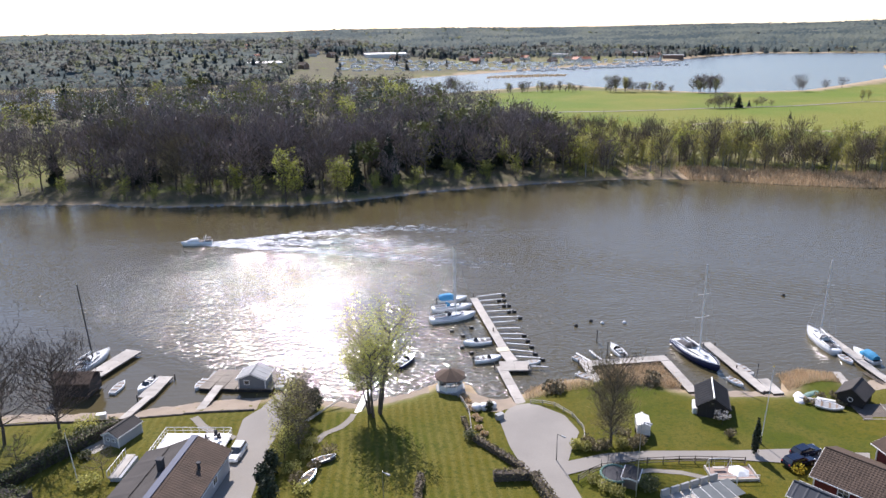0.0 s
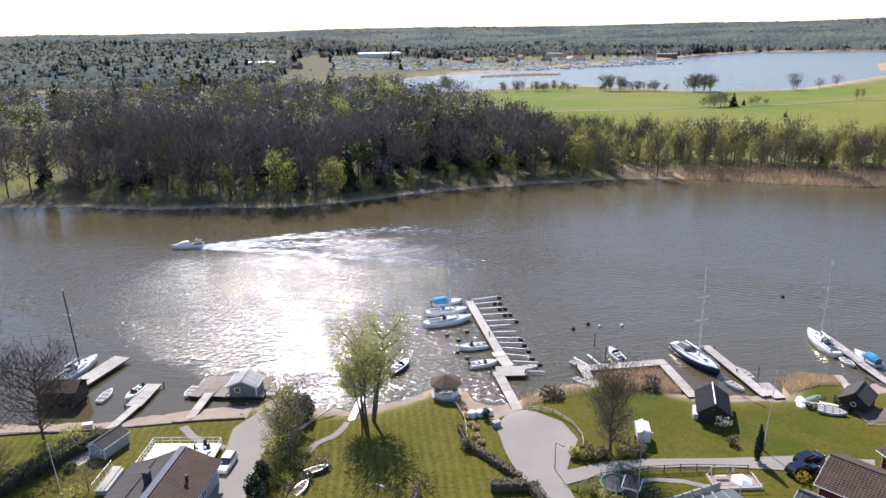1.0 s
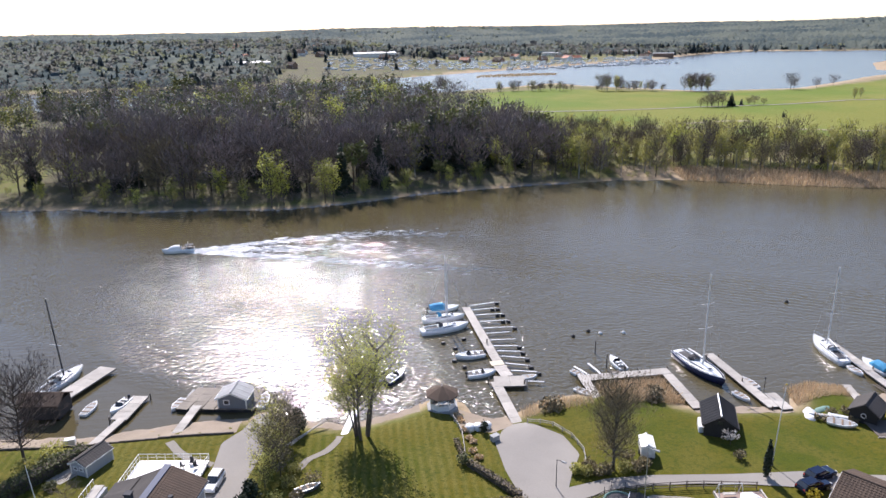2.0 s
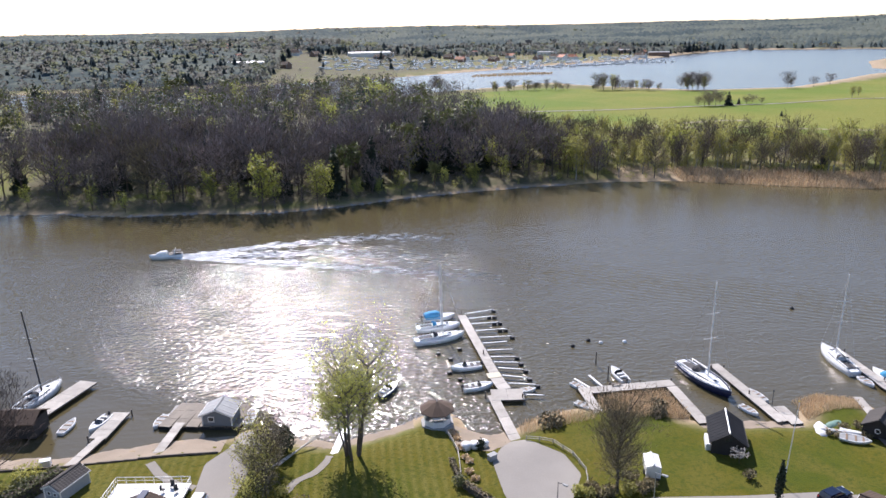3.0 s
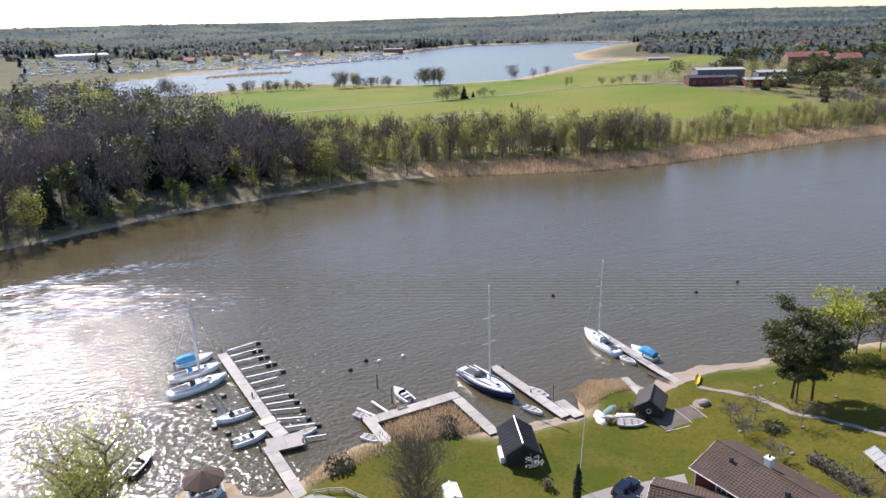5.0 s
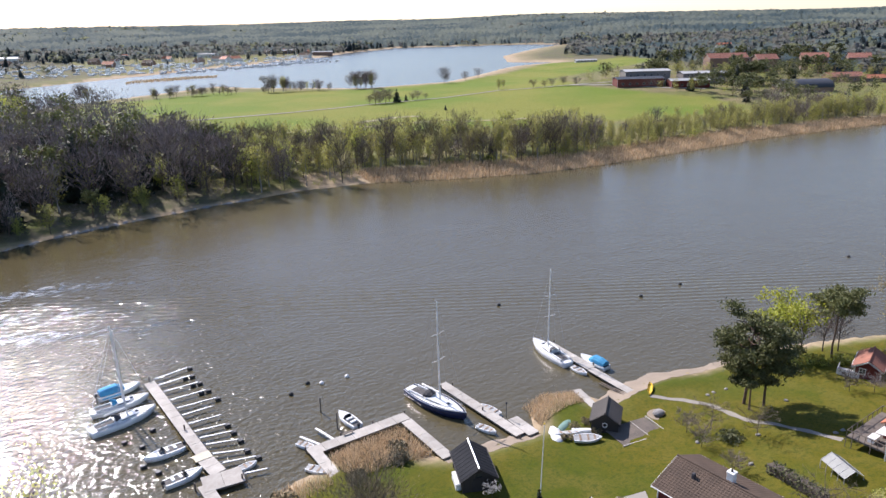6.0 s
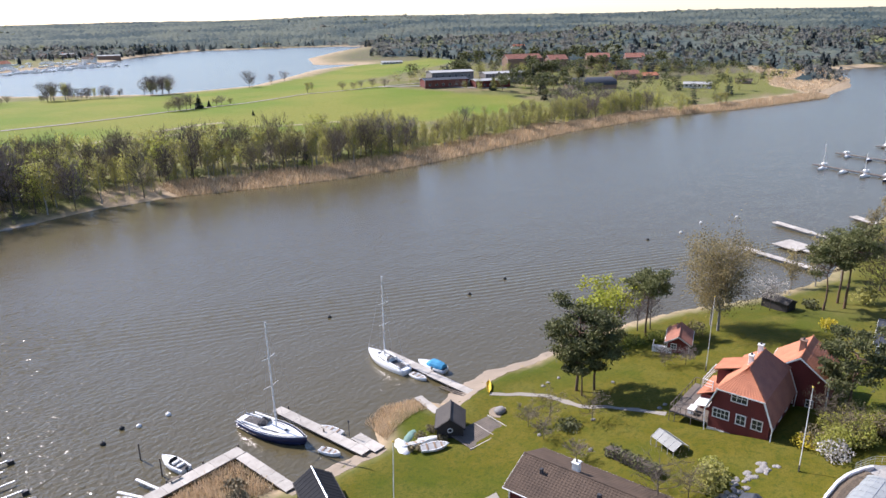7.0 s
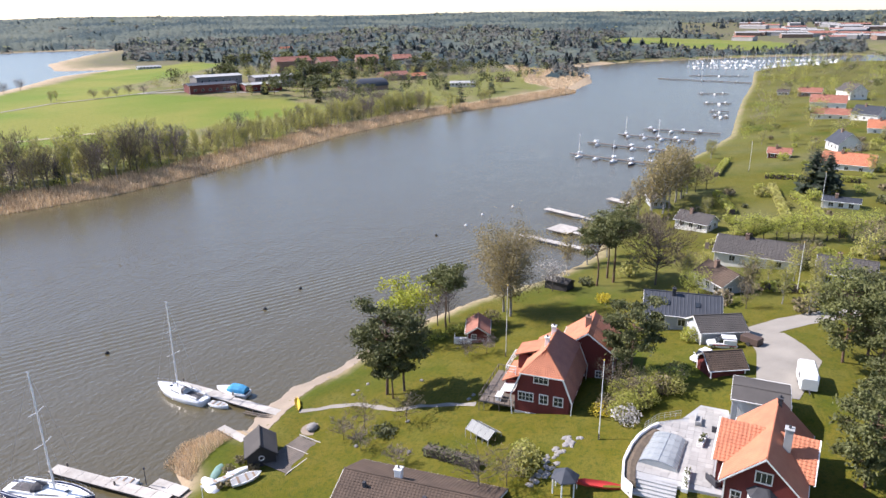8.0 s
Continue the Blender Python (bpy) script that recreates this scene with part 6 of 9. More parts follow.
single("boat_ramp", Geo().box((0, 0, 0.35), (1.1, 9.6, 0.16), 0, 0.03).box((0.5, 0, 0.25), (0.08, 9.4, 0.3)).box((-0.5, 0, 0.25), (0.08, 9.4, 0.3)), WHITE, "white wooden boat ramp into the water", "ramp", -8.3, 92.0, 0.35, -13)
for k in range(2):
    single("log", Geo().tube((0, 0, 0.15), (5.6, 6.0, 0.3), 0.13, 0.1, 8), PLANK, "long peeled log lying on the bank", "log", -17.2 + 0.8 * k, 86.6 + 0.2 * k, lie_at(-16, 89), 6 * k, "logs on the bank")
rowboat(-14.9, 71.7, 60, 3.6, "pale blue upturned boat on the grass", 1.55, mat("pale_blue_hull", (0.38, 0.55, 0.66), (0.3, 0.45, 0.56), 0.4, 1, 6, 0.0), 0)
rowboat(-13.1, 75.6, 20, 3.4, "dark rowing boat in the bushes", 1.5, COCKPIT)

sh = gable_house("boat_shed", 46.6, 83.4, 1.1, 68, 6.2, 4.2, 2.3, 3.7, DARK_WALL, TIN_BLACK, "black boarded boat shed with a sheet-metal roof", 0.35, [("front", 0, 2.5, 0.9, 0.6, (1, 1))], category="shed", flat=True, col=0.25, cap=STEEL, trim=DARK_WALL)
part("door", Geo().box((-3.14, 0, 1.0), (0.08, 1.8, 2.0), 0, 0.02), DARK_WALL, sh)
part("crate", Geo().box((-1.0, 2.5, 0.6), (3.0, 0.7, 1.0), 0, 0.1), TARP, sh)
s3 = gable_house("boat_shed", 69.6, 82.4, 1.2, 40, 4.6, 3.6, 2.2, 3.5, DARK_WALL, TILE_GREY, "small black hut with a round window", 0.3, category="shed", trim=DARK_WALL)
rw = Geo()
for i in range(14):
    a, b = i * 2 * math.pi / 14, (i + 1) * 2 * math.pi / 14
    rw.tube((-2.34, 0.34 * math.cos(a), 1.5 + 0.34 * math.sin(a)), (-2.34, 0.34 * math.cos(b), 1.5 + 0.34 * math.sin(b)), 0.06, n=5)
part("round_window", rw, WHITE, s3, "white ring")
dk = thing("wooden_deck", 71.3, 78.4, lie_at(71.3, 78.4) + 0.15, -8, "dark plank deck beside the black hut", "deck")
me = Geo().box((0, 0, 0), (0.32, 4.6, 0.08), 0, 0.01).mesh("deck_board", PLANK_DARK)
for k in range(21):
    part("deck_board", me, None, dk, m=pose(-3.5 + 0.35 * k, 0, 0.004 * (k % 2)))
part("edge_board", Geo().box((3.9, 0, 0.05), (0.12, 4.8, 0.2)).box((0, -2.4, 0.05), (7.8, 0.12, 0.2)).box((1.0, 0, 0.08), (0.1, 4.6, 0.06)), PLANK, dk, "pale edge board")
# boats and covers pulled up on the grass
rowboat(64.6, 80.9, -32, 4.0, "white rowing boat on the grass", 1.5, GEL, 14)
rowboat(63.8, 83.8, -30, 4.4, "white rowing boat beside a hedge of reeds", 0.95, GEL, -20)
rowboat(66.2, 83.2, -35, 3.8, "pale dinghy lying on the bank", 1.4, GEL, 160)
single("covered_boat", Geo().loft([[(x, w * math.cos(t), h * math.sin(t)) for t in (i * math.pi / 6 for i in range(7))] for x, w, h in ((-2.2, 0.6, 0.35), (-1.2, 0.95, 0.6), (0.2, 0.8, 0.45), (0.8, 0.95, 0.6), (2.0, 0.4, 0.3))], close=False), TARP, "boat under a white tarpaulin", "covered boat", 62.3, 85.0, 0.9, 65, smooth=True)
single("covered_boat", Geo().loft([[(x, w * math.cos(t), h * math.sin(t)) for t in (i * math.pi / 6 for i in range(7))] for x, w, h in ((-2.0, 0.5, 0.3), (-0.8, 0.8, 0.6), (0.8, 0.8, 0.55), (2.0, 0.3, 0.3))], close=False), CANVAS_GREEN, "boat under a green tarpaulin", "covered boat", 65.2, 86.2, 0.7, 20, smooth=True)
single("canoe", Geo().loft([[(x, w * math.cos(t), 0.35 - 0.35 * math.sin(t)) for t in (i * math.pi / 6 for i in range(7))] for x, w in ((-2.1, 0.05), (-1.0, 0.38), (0.9, 0.4), (2.1, 0.05))], close=False, ends=False), YELLOW, "yellow plastic kayak on the beach", "kayak", 83.0, 86.0, lie_at(83, 86) + 0.1, 40, smooth=True)
single("kayak", Geo().loft([[(x, w * math.cos(t), 0.35 - 0.35 * math.sin(t)) for t in (i * math.pi / 6 for i in range(7))] for x, w in ((-1.4, 0.05), (-0.6, 0.36), (0.7, 0.36), (1.4, 0.05))], close=False, ends=False), mat("pink_plastic", (0.62, 0.36, 0.32), (0.5, 0.3, 0.27), 0.5, 2, 9, 0.0), "faded pink dinghy by the jetty root", "dinghy", 30.4, 91.4, 0.7, 40, smooth=True)
fp = thing("fire_pit", 77.8, 79.7, lie_at(77.8, 79.7), 0, "round stone fire pit with a boulder", "fire pit")
part("gravel_ring", Geo().tube((0, 0, -0.05), (0, 0, 0.1), 1.7, 1.6, 14), SAND, fp)
part("boulder", Geo().loft([[(r * math.cos(t) * 1.2, r * math.sin(t), z) for t in (i * math.pi / 4 for i in range(8))] for r, z in ((0.7, 0.05), (0.9, 0.35), (0.6, 0.75), (0.1, 0.85))]), STONE, fp, smooth=True)
gable_house("trailer_cabin", 33.3, 77.7, 1.9, 76, 3.0, 1.7, 1.6, 1.9, WHITE_WALL, TARP, "white box trailer on the lawn", 0.02, category="trailer", sink=0.1, flat=True)
tr = thing("trailer_chassis", 33.3, 77.7, lie_at(33, 77.6), 76, "dark chassis and wheels under the box trailer", "trailer")
part("frame", Geo().box((0, 0, 0.35), (3.6, 1.6, 0.12)).box((2.4, 0, 0.4), (1.4, 0.12, 0.12)), CANVAS_DARK, tr)
for s in (1, -1):
    part("wheel", Geo().tube((0, s * 0.85, 0.33), (0, s * 1.05, 0.33), 0.33, n=14), RUBBER, tr)


# flag poles and lamps
def pole(name, x, y, h, label, category, material=WHITE, lean=0.0, r=0.07):
    z = lie_at(x, y)
    ob = thing(name, x, y, z, 0, label, category, category + "s")
    part("pole", Geo().tube((0, 0, -0.1), (lean, 0, h), r, r * 0.55, 8), material, ob)
    if name == "flagpole":
        part("knob", Geo().loft([[(lean + a * math.cos(t), a * math.sin(t), h + b) for t in (i * math.pi / 3 for i in range(6))] for a, b in ((0.05, 0), (0.13, 0.1), (0.05, 0.2))]), YELLOW, ob)
        part("foot", Geo().box((0, 0, 0.4), (0.3, 0.12, 1.0)), PLANK_DARK, ob)
    else:
        part("lamp_arm", Geo().tube((lean, 0, h - 0.1), (lean + 0.5, -0.5, h), 0.04), material, ob)
        part("lamp_head", Geo().box((lean + 0.7, -0.7, h), (0.7, 0.3, 0.15), -45, 0.05), PLINTH, ob)
    return ob


pole("flagpole", 49.0, 72.9, 12.1, "tall white flagpole without a flag", "flagpole", lean=0.5)
pole("flagpole", 105.5, 59.8, 12.6, "tall white flagpole beside the cabin", "flagpole", lean=0.4)
pole("flagpole", 81.8, 39.3, 10.8, "white flagpole on the lawn", "flagpole", lean=0.3)
pole("flagpole", 147.7, 15.3, 10.3, "white flagpole by a dark-roofed villa", "flagpole", lean=0.3)
pole("flagpole", 223.1, 7.3, 11.0, "white flagpole in a long garden", "flagpole", lean=0.3)
pole("flagpole", 278.8, 27.5, 11.3, "white flagpole on a far lawn", "flagpole", lean=0.3)
pole("flagpole", -45.4, 73.7, 8.2, "grey flagpole in the garden", "flagpole", lean=-0.5)
pole("street_lamp", 27.0, 62.9, 11.0, "tall grey street lamp by the gardens", "street lamp", STEEL)
pole("street_lamp", 19.0, 72.1, 4.2, "low dark street lamp at the turning place", "street lamp", CANVAS_DARK)
pole("street_lamp", -5.0, 66.4, 4.0, "low garden lamp on the lawn", "street lamp", STEEL)


# ---- cars ----
def car(x, y, rz, paint, label, long=4.3, tall=1.45, van=False):
    ob = thing("car", x, y, lie_at(x, y) + 0.06, rz, label, "van" if van else "car", "parked cars")
    L, W = long, 1.8
    def sec(xx, w, z0, z1):
        return [(xx, w, z0), (xx, w, z1 - 0.12), (xx, w * 0.9, z1), (xx, -w * 0.9, z1), (xx, -w, z1 - 0.12), (xx, -w, z0)]
    hood = 0.92
    part("body", Geo().loft([sec(-L / 2, 0.78, 0.35, 0.75), sec(-L / 2 + 0.15, 0.88, 0.25, 0.95), sec(-0.2 * L, 0.9, 0.22, 0.96), sec(0.15 * L, 0.9, 0.22, hood), sec(L / 2 - 0.2, 0.85, 0.25, 0.78), sec(L / 2, 0.72, 0.35, 0.6)]), paint, ob, smooth=False)
    b0 = -L / 2 + 0.1
    part("glasshouse", Geo().loft([sec(b0, 0.78, 0.9, 1.0), sec(b0 + (0.1 if van else 0.4), 0.74, 0.9, tall - 0.02), sec(0.02 * L, 0.72, 0.9, tall - 0.02), sec(0.22 * L, 0.7, 0.88, 0.95)]), GLASS, ob)
    part("roof", Geo().loft([sec(b0 + (0.12 if van else 0.45), 0.72, tall - 0.1, tall + 0.02), sec(0.03 * L, 0.7, tall - 0.1, tall + 0.02)]), paint, ob)
    if van:
        part("load_body", Geo().box((-0.24 * L, 0, 1.2), (L * 0.46, W * 0.95, 0.75), 0, 0.1), paint, ob)
    for sx in (-0.31, 0.31):
        for s in (1, -1):
            wh = part("wheel", Geo().tube((sx * L, s * 0.72, 0.32), (sx * L, s * 0.92, 0.32), 0.32, n=16), RUBBER, ob)
            part("rim", Geo().tube((sx * L, s * 0.9, 0.32), (sx * L, s * 0.935, 0.32), 0.2, n=12), STEEL, wh)
    for s in (1, -1):
        part("headlight", Geo().box((L / 2 - 0.1, s * 0.62, 0.66), (0.16, 0.34, 0.14), 0, 0.03), GEL, ob)
        part("tail_light", Geo().box((-L / 2 + 0.04, s * 0.66, 0.8), (0.1, 0.22, 0.2), 0, 0.02), RED, ob)
        part("mirror", Geo().box((0.15 * L, s * 0.98, 0.98), (0.14, 0.18, 0.13), 0, 0.03), paint, ob)
    return ob


car(-25.6, 78.4, -101, CAR_WHITE, "white hatchback parked on the driveway")
car(51.3, 67.3, 14, CAR_BLUE, "dark blue estate car beside the lane", 4.6)
car(53.6, 69.4, 18, CAR_BLUE, "dark blue car parked on the lane", 4.5)
vn = car(113.6, 27.0, 102, CAR_WHITE, "white van with a red stripe", 4.4, 1.8, True)
part("stripe", Geo().box((-0.3, 0, 0.62), (3.4, 1.84, 0.12)), RED, vn, "red side stripe")
car(107.6, 29.4, 150, CAR_WHITE, "pale hatchback beside a small garage", 4.0)
cp = thing("caravan", 103.0, 15.6, lie_at(103.0, 15.6), 184, "white caravan with grey windows", "caravan")
part("body", Geo().loft([[(x, w, 0.4), (x, w, h - 0.25), (x, w * 0.8, h), (x, -w * 0.8, h), (x, -w, h - 0.25), (x, -w, 0.4)] for x, w, h in ((-2.6, 1.0, 2.3), (-2.3, 1.12, 2.6), (2.2, 1.12, 2.6), (2.6, 1.0, 2.0))]), GEL, cp)
for s in (1, -1):
    part("window", Geo().box((0.6, s * 1.13, 1.6), (1.2, 0.04, 0.6), 0, 0.01), GLASS, cp)
    part("wheel", Geo().tube((0, s * 0.95, 0.33), (0, s * 1.12, 0.33), 0.33, n=14), RUBBER, cp)
part("front_window", Geo().box((2.45, 0, 1.6), (0.06, 1.6, 0.6), 0, 0.01, 0, 15), GLASS, cp)
part("drawbar", Geo().box((3.2, 0, 0.45), (1.3, 0.12, 0.1)), CANVAS_DARK, cp)
ct = thing("cargo_trailer", 115.4, 22.8, lie_at(115.4, 22.8), 60, "dark brown covered cargo trailer", "trailer")
part("box", Geo().box((0, 0, 0.9), (3.0, 1.7, 1.1), 0, 0.08), mat("brown_tarpaulin", (0.09, 0.055, 0.04), (0.06, 0.04, 0.03), 0.8, 1, 6, 0.1), ct)
for s in (1, -1):
    part("wheel", Geo().tube((0, s * 0.85, 0.33), (0, s * 1.0, 0.33), 0.33, n=14), RUBBER, ct)

# ---- villas on the slope ----
W2 = (1, 1)
gable_house("villa", 56.5, 59.9, 1.5, -52, 11.0, 8.4, 2.6, 4.4, RED_WALL, TILE_BROWN, "dark red villa with a brown tiled roof", 0.5, [("right", -2, 1.5, 1.2, 1.1, W2), ("right", 2, 1.5, 1.2, 1.1, W2), ("front", 0, 1.6, 1.2, 1.1, W2)])
v2 = gable_house("villa", 65.4, 56.4, 3.2, -85, 17.5, 8.6, 2.6, 4.4, RED_WALL, TILE_BROWN, "long red villa with a weathered brown roof", 0.6, [("front", -2, 1.6, 1.2, 1.0, W2), ("front", 1.6, 1.6, 1.2, 1.0, W2), ("right", -5, 1.5, 1.4, 1.0, W2), ("right", 0, 1.5, 1.4, 1.0, W2)])
chimney(v2, -2.6, 0.6, 3.9, 5.4, WHITE, 0.8)
part("vent_pipe", Geo().box((-6.0, -1.6, 3.95), (0.4, 0.4, 0.9), 0, 0.05), CANVAS_DARK, v2)
part("vent_pipe", Geo().box((1.5, -1.8, 3.9), (0.5, 0.4, 0.8), 0, 0.05), CANVAS_DARK, v2)
gable_house("garage", 62.5, 47.0, 4.4, -85, 7.0, 6.2, 2.5, 3.9, RED_WALL, TILE_BROWN, "low red outbuilding with a brown roof", 0.4, category="outbuilding")

# the red house with the half-hipped roof
HX, HY, HZ = 92.6, 48.6, 5.6
red = thing("villa", HX, HY, HZ, 3, "dark red house with a broken half-hipped tile roof", "house")
hl, hw, e1, kz, rg = 5.4, 3.75, 3.6, 6.6, 9.6          # half length, half width, eave, knee, ridge
ky = 2.55
part("plinth", Geo().box((0, 0, -0.4), (2 * hl + 0.1, 2 * hw + 0.1, 2.0)), PLINTH, red)
out = [(-hw, 0.6), (hw, 0.6), (hw, e1), (ky, kz + 0.6), (-ky, kz + 0.6), (-hw, e1)]
part("wall", Geo().loft([[(sx, p, q) for p, q in out] for sx in (-hl, hl)]), RED_WALL, red)
for s in (1, -1):
    part("lower_roof", tiles((-hl - 0.3, s * (ky + 0.2), kz + 0.25), (hl + 0.3, s * (ky + 0.2), kz + 0.25), (hl + 0.3, s * (hw + 0.45), e1 - 0.35), (-hl - 0.3, s * (hw + 0.45), e1 - 0.35), TILE_RUST), TILE_RUST, red)
    # sun and shade put into the tile colour: sunward slope orange, other darker
    part("upper_roof", tiles((-hl + 2.0, 0, rg), (hl - 2.0, 0, rg), (hl + 0.4, s * (ky + 0.5), kz + 0.1), (-hl - 0.4, s * (ky + 0.5), kz + 0.1), TILE_RED if s > 0 else TILE_RUST), TILE_RED if s > 0 else TILE_RUST, red)
for sx in (1, -1):
    part("hip", tiles((sx * (hl - 2.0), 0, rg), (sx * (hl - 2.0), 0, rg), (sx * (hl + 0.5), sx * (ky + 0.5), kz + 0.1), (sx * (hl + 0.5), -sx * (ky + 0.5), kz + 0.1), TILE_RED), TILE_RED, red)
    tb = Geo()
    for s in (1, -1):
        a, b = Vector((sx * (hl + 0.36), s * (ky + 0.25), kz + 0.2)), Vector((sx * (hl + 0.36), s * (hw + 0.48), e1 - 0.4))
        tb.tube(a, b, 0.13, n=4).tube(b, Vector((b.x, b.y * 0.95, -0.4)), 0.09, n=4)
    tb.tube((sx * (hl + 0.5), -ky - 0.5, kz + 0.05), (sx * (hl + 0.5), ky + 0.5, kz + 0.05), 0.11, n=4)
    part("bargeboard", tb, WHITE, red)
part("ridge_cap", Geo().tube((-hl + 2.0, 0, rg + 0.04), (hl - 2.0, 0, rg + 0.04), 0.14, n=8), TILE_RED, red)
chimney(red, -1.4, 0.35, 8.3, 10.4, WHITE, 0.55)
chimney(red, 2.3, 0.25, 8.3, 10.5, WHITE, 0.6)
window(red, (-hl - 0.02, 0.15, 6.0), 1.9, 1.25, 180, (2, 1))
window(red, (-hl - 0.02, 2.2, 3.0), 2.0, 1.2, 180, (3, 1))
window(red, (-hl - 0.02, -0.3, 3.0), 1.1, 1.3, 180, W2)
window(red, (-hl - 0.02, -2.3, 3.0), 1.2, 1.3, 180, W2)
window(red, (-hl - 0.03, 1.6, 0.1), 1.0, 0.6, 180, (1, 0))
for a in (-3, 0, 3):
    window(red, (a, -hw - 0.02, 2.4), 1.1, 1.3, -90, W2)
# side veranda with balcony over it
part("veranda", Geo().box((0.4, hw + 1.1, 1.6), (5.4, 2.2, 3.6)), RED_WALL, red)
part("veranda_roof", tiles((-2.5, hw + 0.2, 4.4), (3.3, hw + 0.2, 4.4), (3.6, hw + 2.6, 3.3), (-2.8, hw + 2.6, 3.3), TILE_RED), TILE_RED, red)
dor = part("dormer", Geo().box((0.4, hw - 0.6, 6.0), (3.2, 2.6, 2.2)), RED_WALL, red)
part("dormer_roof", tiles((0.4 - 2.0, hw - 2.6, 8.4), (0.4 + 2.0, hw - 2.6, 8.4), (0.4 + 2.0, hw + 1.1, 7.1), (0.4 - 2.0, hw + 1.1, 7.1), TILE_RED), TILE_RED, dor)
br = Geo()
for a, b in (((-2.2, hw + 0.8), (-2.2, hw + 2.2)), ((-2.2, hw + 2.2), (3.0, hw + 2.2)), ((3.0, hw + 2.2), (3.0, hw + 0.8))):
    br.tube((*a, 5.5), (*b, 5.5), 0.07).tube((*a, 5.0), (*b, 5.0), 0.05).tube((*a, 4.6), (*b, 4.6), 0.05)
    br.tube((*a, 4.2), (*a, 5.5), 0.08)
    br.tube((*b, 4.2), (*b, 5.5), 0.08)
part("balcony_rail", br, WHITE, red)
part("awning", Geo().box((-3.6, hw + 1.3, 2.9), (2.4, 2.0, 0.08), 0, 0.02, -8), WHITE, red, "white awning")
td = part("veranda_deck", Geo().box((-0.6, hw + 2.6, 0.95), (9.6, 5.2, 0.18), 0, 0.03), PLANK_DARK, red)
dr = Geo()
for a, b in (((-5.4, hw), (-5.4, hw + 5.2)), ((-5.4, hw + 5.2), (4.2, hw + 5.2)), ((4.2, hw + 5.2), (4.2, hw))):
    dr.tube((*a, 1.95), (*b, 1.95), 0.05)
    for k in range(8):
        p = Vector((*a, 0)).lerp(Vector((*b, 0)), k / 7)
        dr.tube((p.x, p.y, -1.2 if k % 3 == 0 else 1.0), (p.x, p.y, 1.95), 0.05, n=5)
part("deck_rail", dr, PLANK_DARK, td)
part("garden_table", Geo().box((-4.0, hw + 2.6, 1.75), (1.6, 0.9, 0.06)).box((-4.6, hw + 2.6, 1.4), (0.1, 0.8, 0.7)).box((-3.4, hw + 2.6, 1.4), (0.1, 0.8, 0.7)), WHITE, td)
anx = gable_house("annexe", 102.6, 45.2, 6.0, 5, 7.2, 7.6, 5.4, 8.2, RED_WALL, TILE_RED, "tall dark red annexe with a hipped tile roof", 0.5, [("front", 1.4, 4.2, 1.1, 1.2, W2), ("front", 1.2, 1.5, 1.8, 1.1, (2, 1)), ("front", -1.8, 1.5, 0.8, 1.0, W2), ("right", 0, 3.6, 1.1, 1.2, W2)], category="house")
chimney(anx, -0.8, 0.4, 7.2, 9.3, BRICK_WALL, 0.8)
gable_house("cabin", 113.8, 68.0, 2.7, 20, 5.6, 3.6, 2.2, 3.3, RED_WALL, TILE_RUST, "small red garden cabin with a white porch", 0.4, [("left", 0, 1.2, 1.0, 0.9, W2), ("front", 0.7, 1.2, 0.8, 0.9, W2)], category="cabin")
pch = thing("porch", 111.4, 69.9, 2.55, 20, "white railed porch beside the garden cabin", "porch")
part("floor", Geo().box((0, 0, 0), (2.6, 3.2, 0.2), 0, 0.03), WHITE, pch)
part("railing", Geo().box((-1.3, 0, 0.55), (0.06, 3.2, 0.9)).box((0, 1.6, 0.55), (2.6, 0.06, 0.9)), WHITE, pch)
gable_house("woodshed", 146.0, 61.6, 1.3, 75, 5.4, 2.8, 2.0, 2.6, DARK_WALL, TILE_GREY, "dark garden shed on the lawn", 0.2, category="shed", trim=DARK_WALL)
gh = thing("greenhouse", 80.0, 54.0, 5.0, 68, "small glass greenhouse with a white frame", "greenhouse")
fr = Geo()
for x in (-2, -1, 0, 1, 2):
    for a, b in (((x, -1.3, 0), (x, -1.3, 1.5)), ((x, -1.3, 1.5), (x, 0, 2.3)), ((x, 0, 2.3), (x, 1.3, 1.5)), ((x, 1.3, 1.5), (x, 1.3, 0))):
        fr.tube(a, b, 0.04, n=4)
for y, z in ((-1.3, 0.02), (-1.3, 1.5), (0, 2.3), (1.3, 1.5), (1.3, 0.02)):
    fr.tube((-2, y, z), (2, y, z), 0.04, n=4)
part("frame", fr, PLINTH, gh)
for k in range(4):
    for s in (1, -1):
        part("pane", Geo().add([(-2 + k, s * 1.3, 1.5), (-1 + k, s * 1.3, 1.5), (-1 + k, 0, 2.3), (-2 + k, 0, 2.3)], [(0, 1, 2, 3)]), GREENHOUSE, gh)

# orange-roofed house with its pool terrace
OX, OY, OZ = 79.0, 20.4, 9.2
oh = gable_house("villa", OX, OY, OZ, 180 - 5, 12.4, 7.2, 3.6, 7.0, RED_WALL, TILE_RED, "red boarded house with orange clay tile roofs", 0.5, [("back", 2.4, 1.4, 0.9, 1.2, W2), ("back", -2.4, 1.4, 0.9, 1.2, W2), ("back", 0, 4.4, 1.5, 1.2, (2, 0))])
part("bay_window", Geo().prism([(6.2, -1.3), (7.2, -0.9), (7.2, 0.9), (6.2, 1.3)], 0.0, 2.6), WHITE, oh)
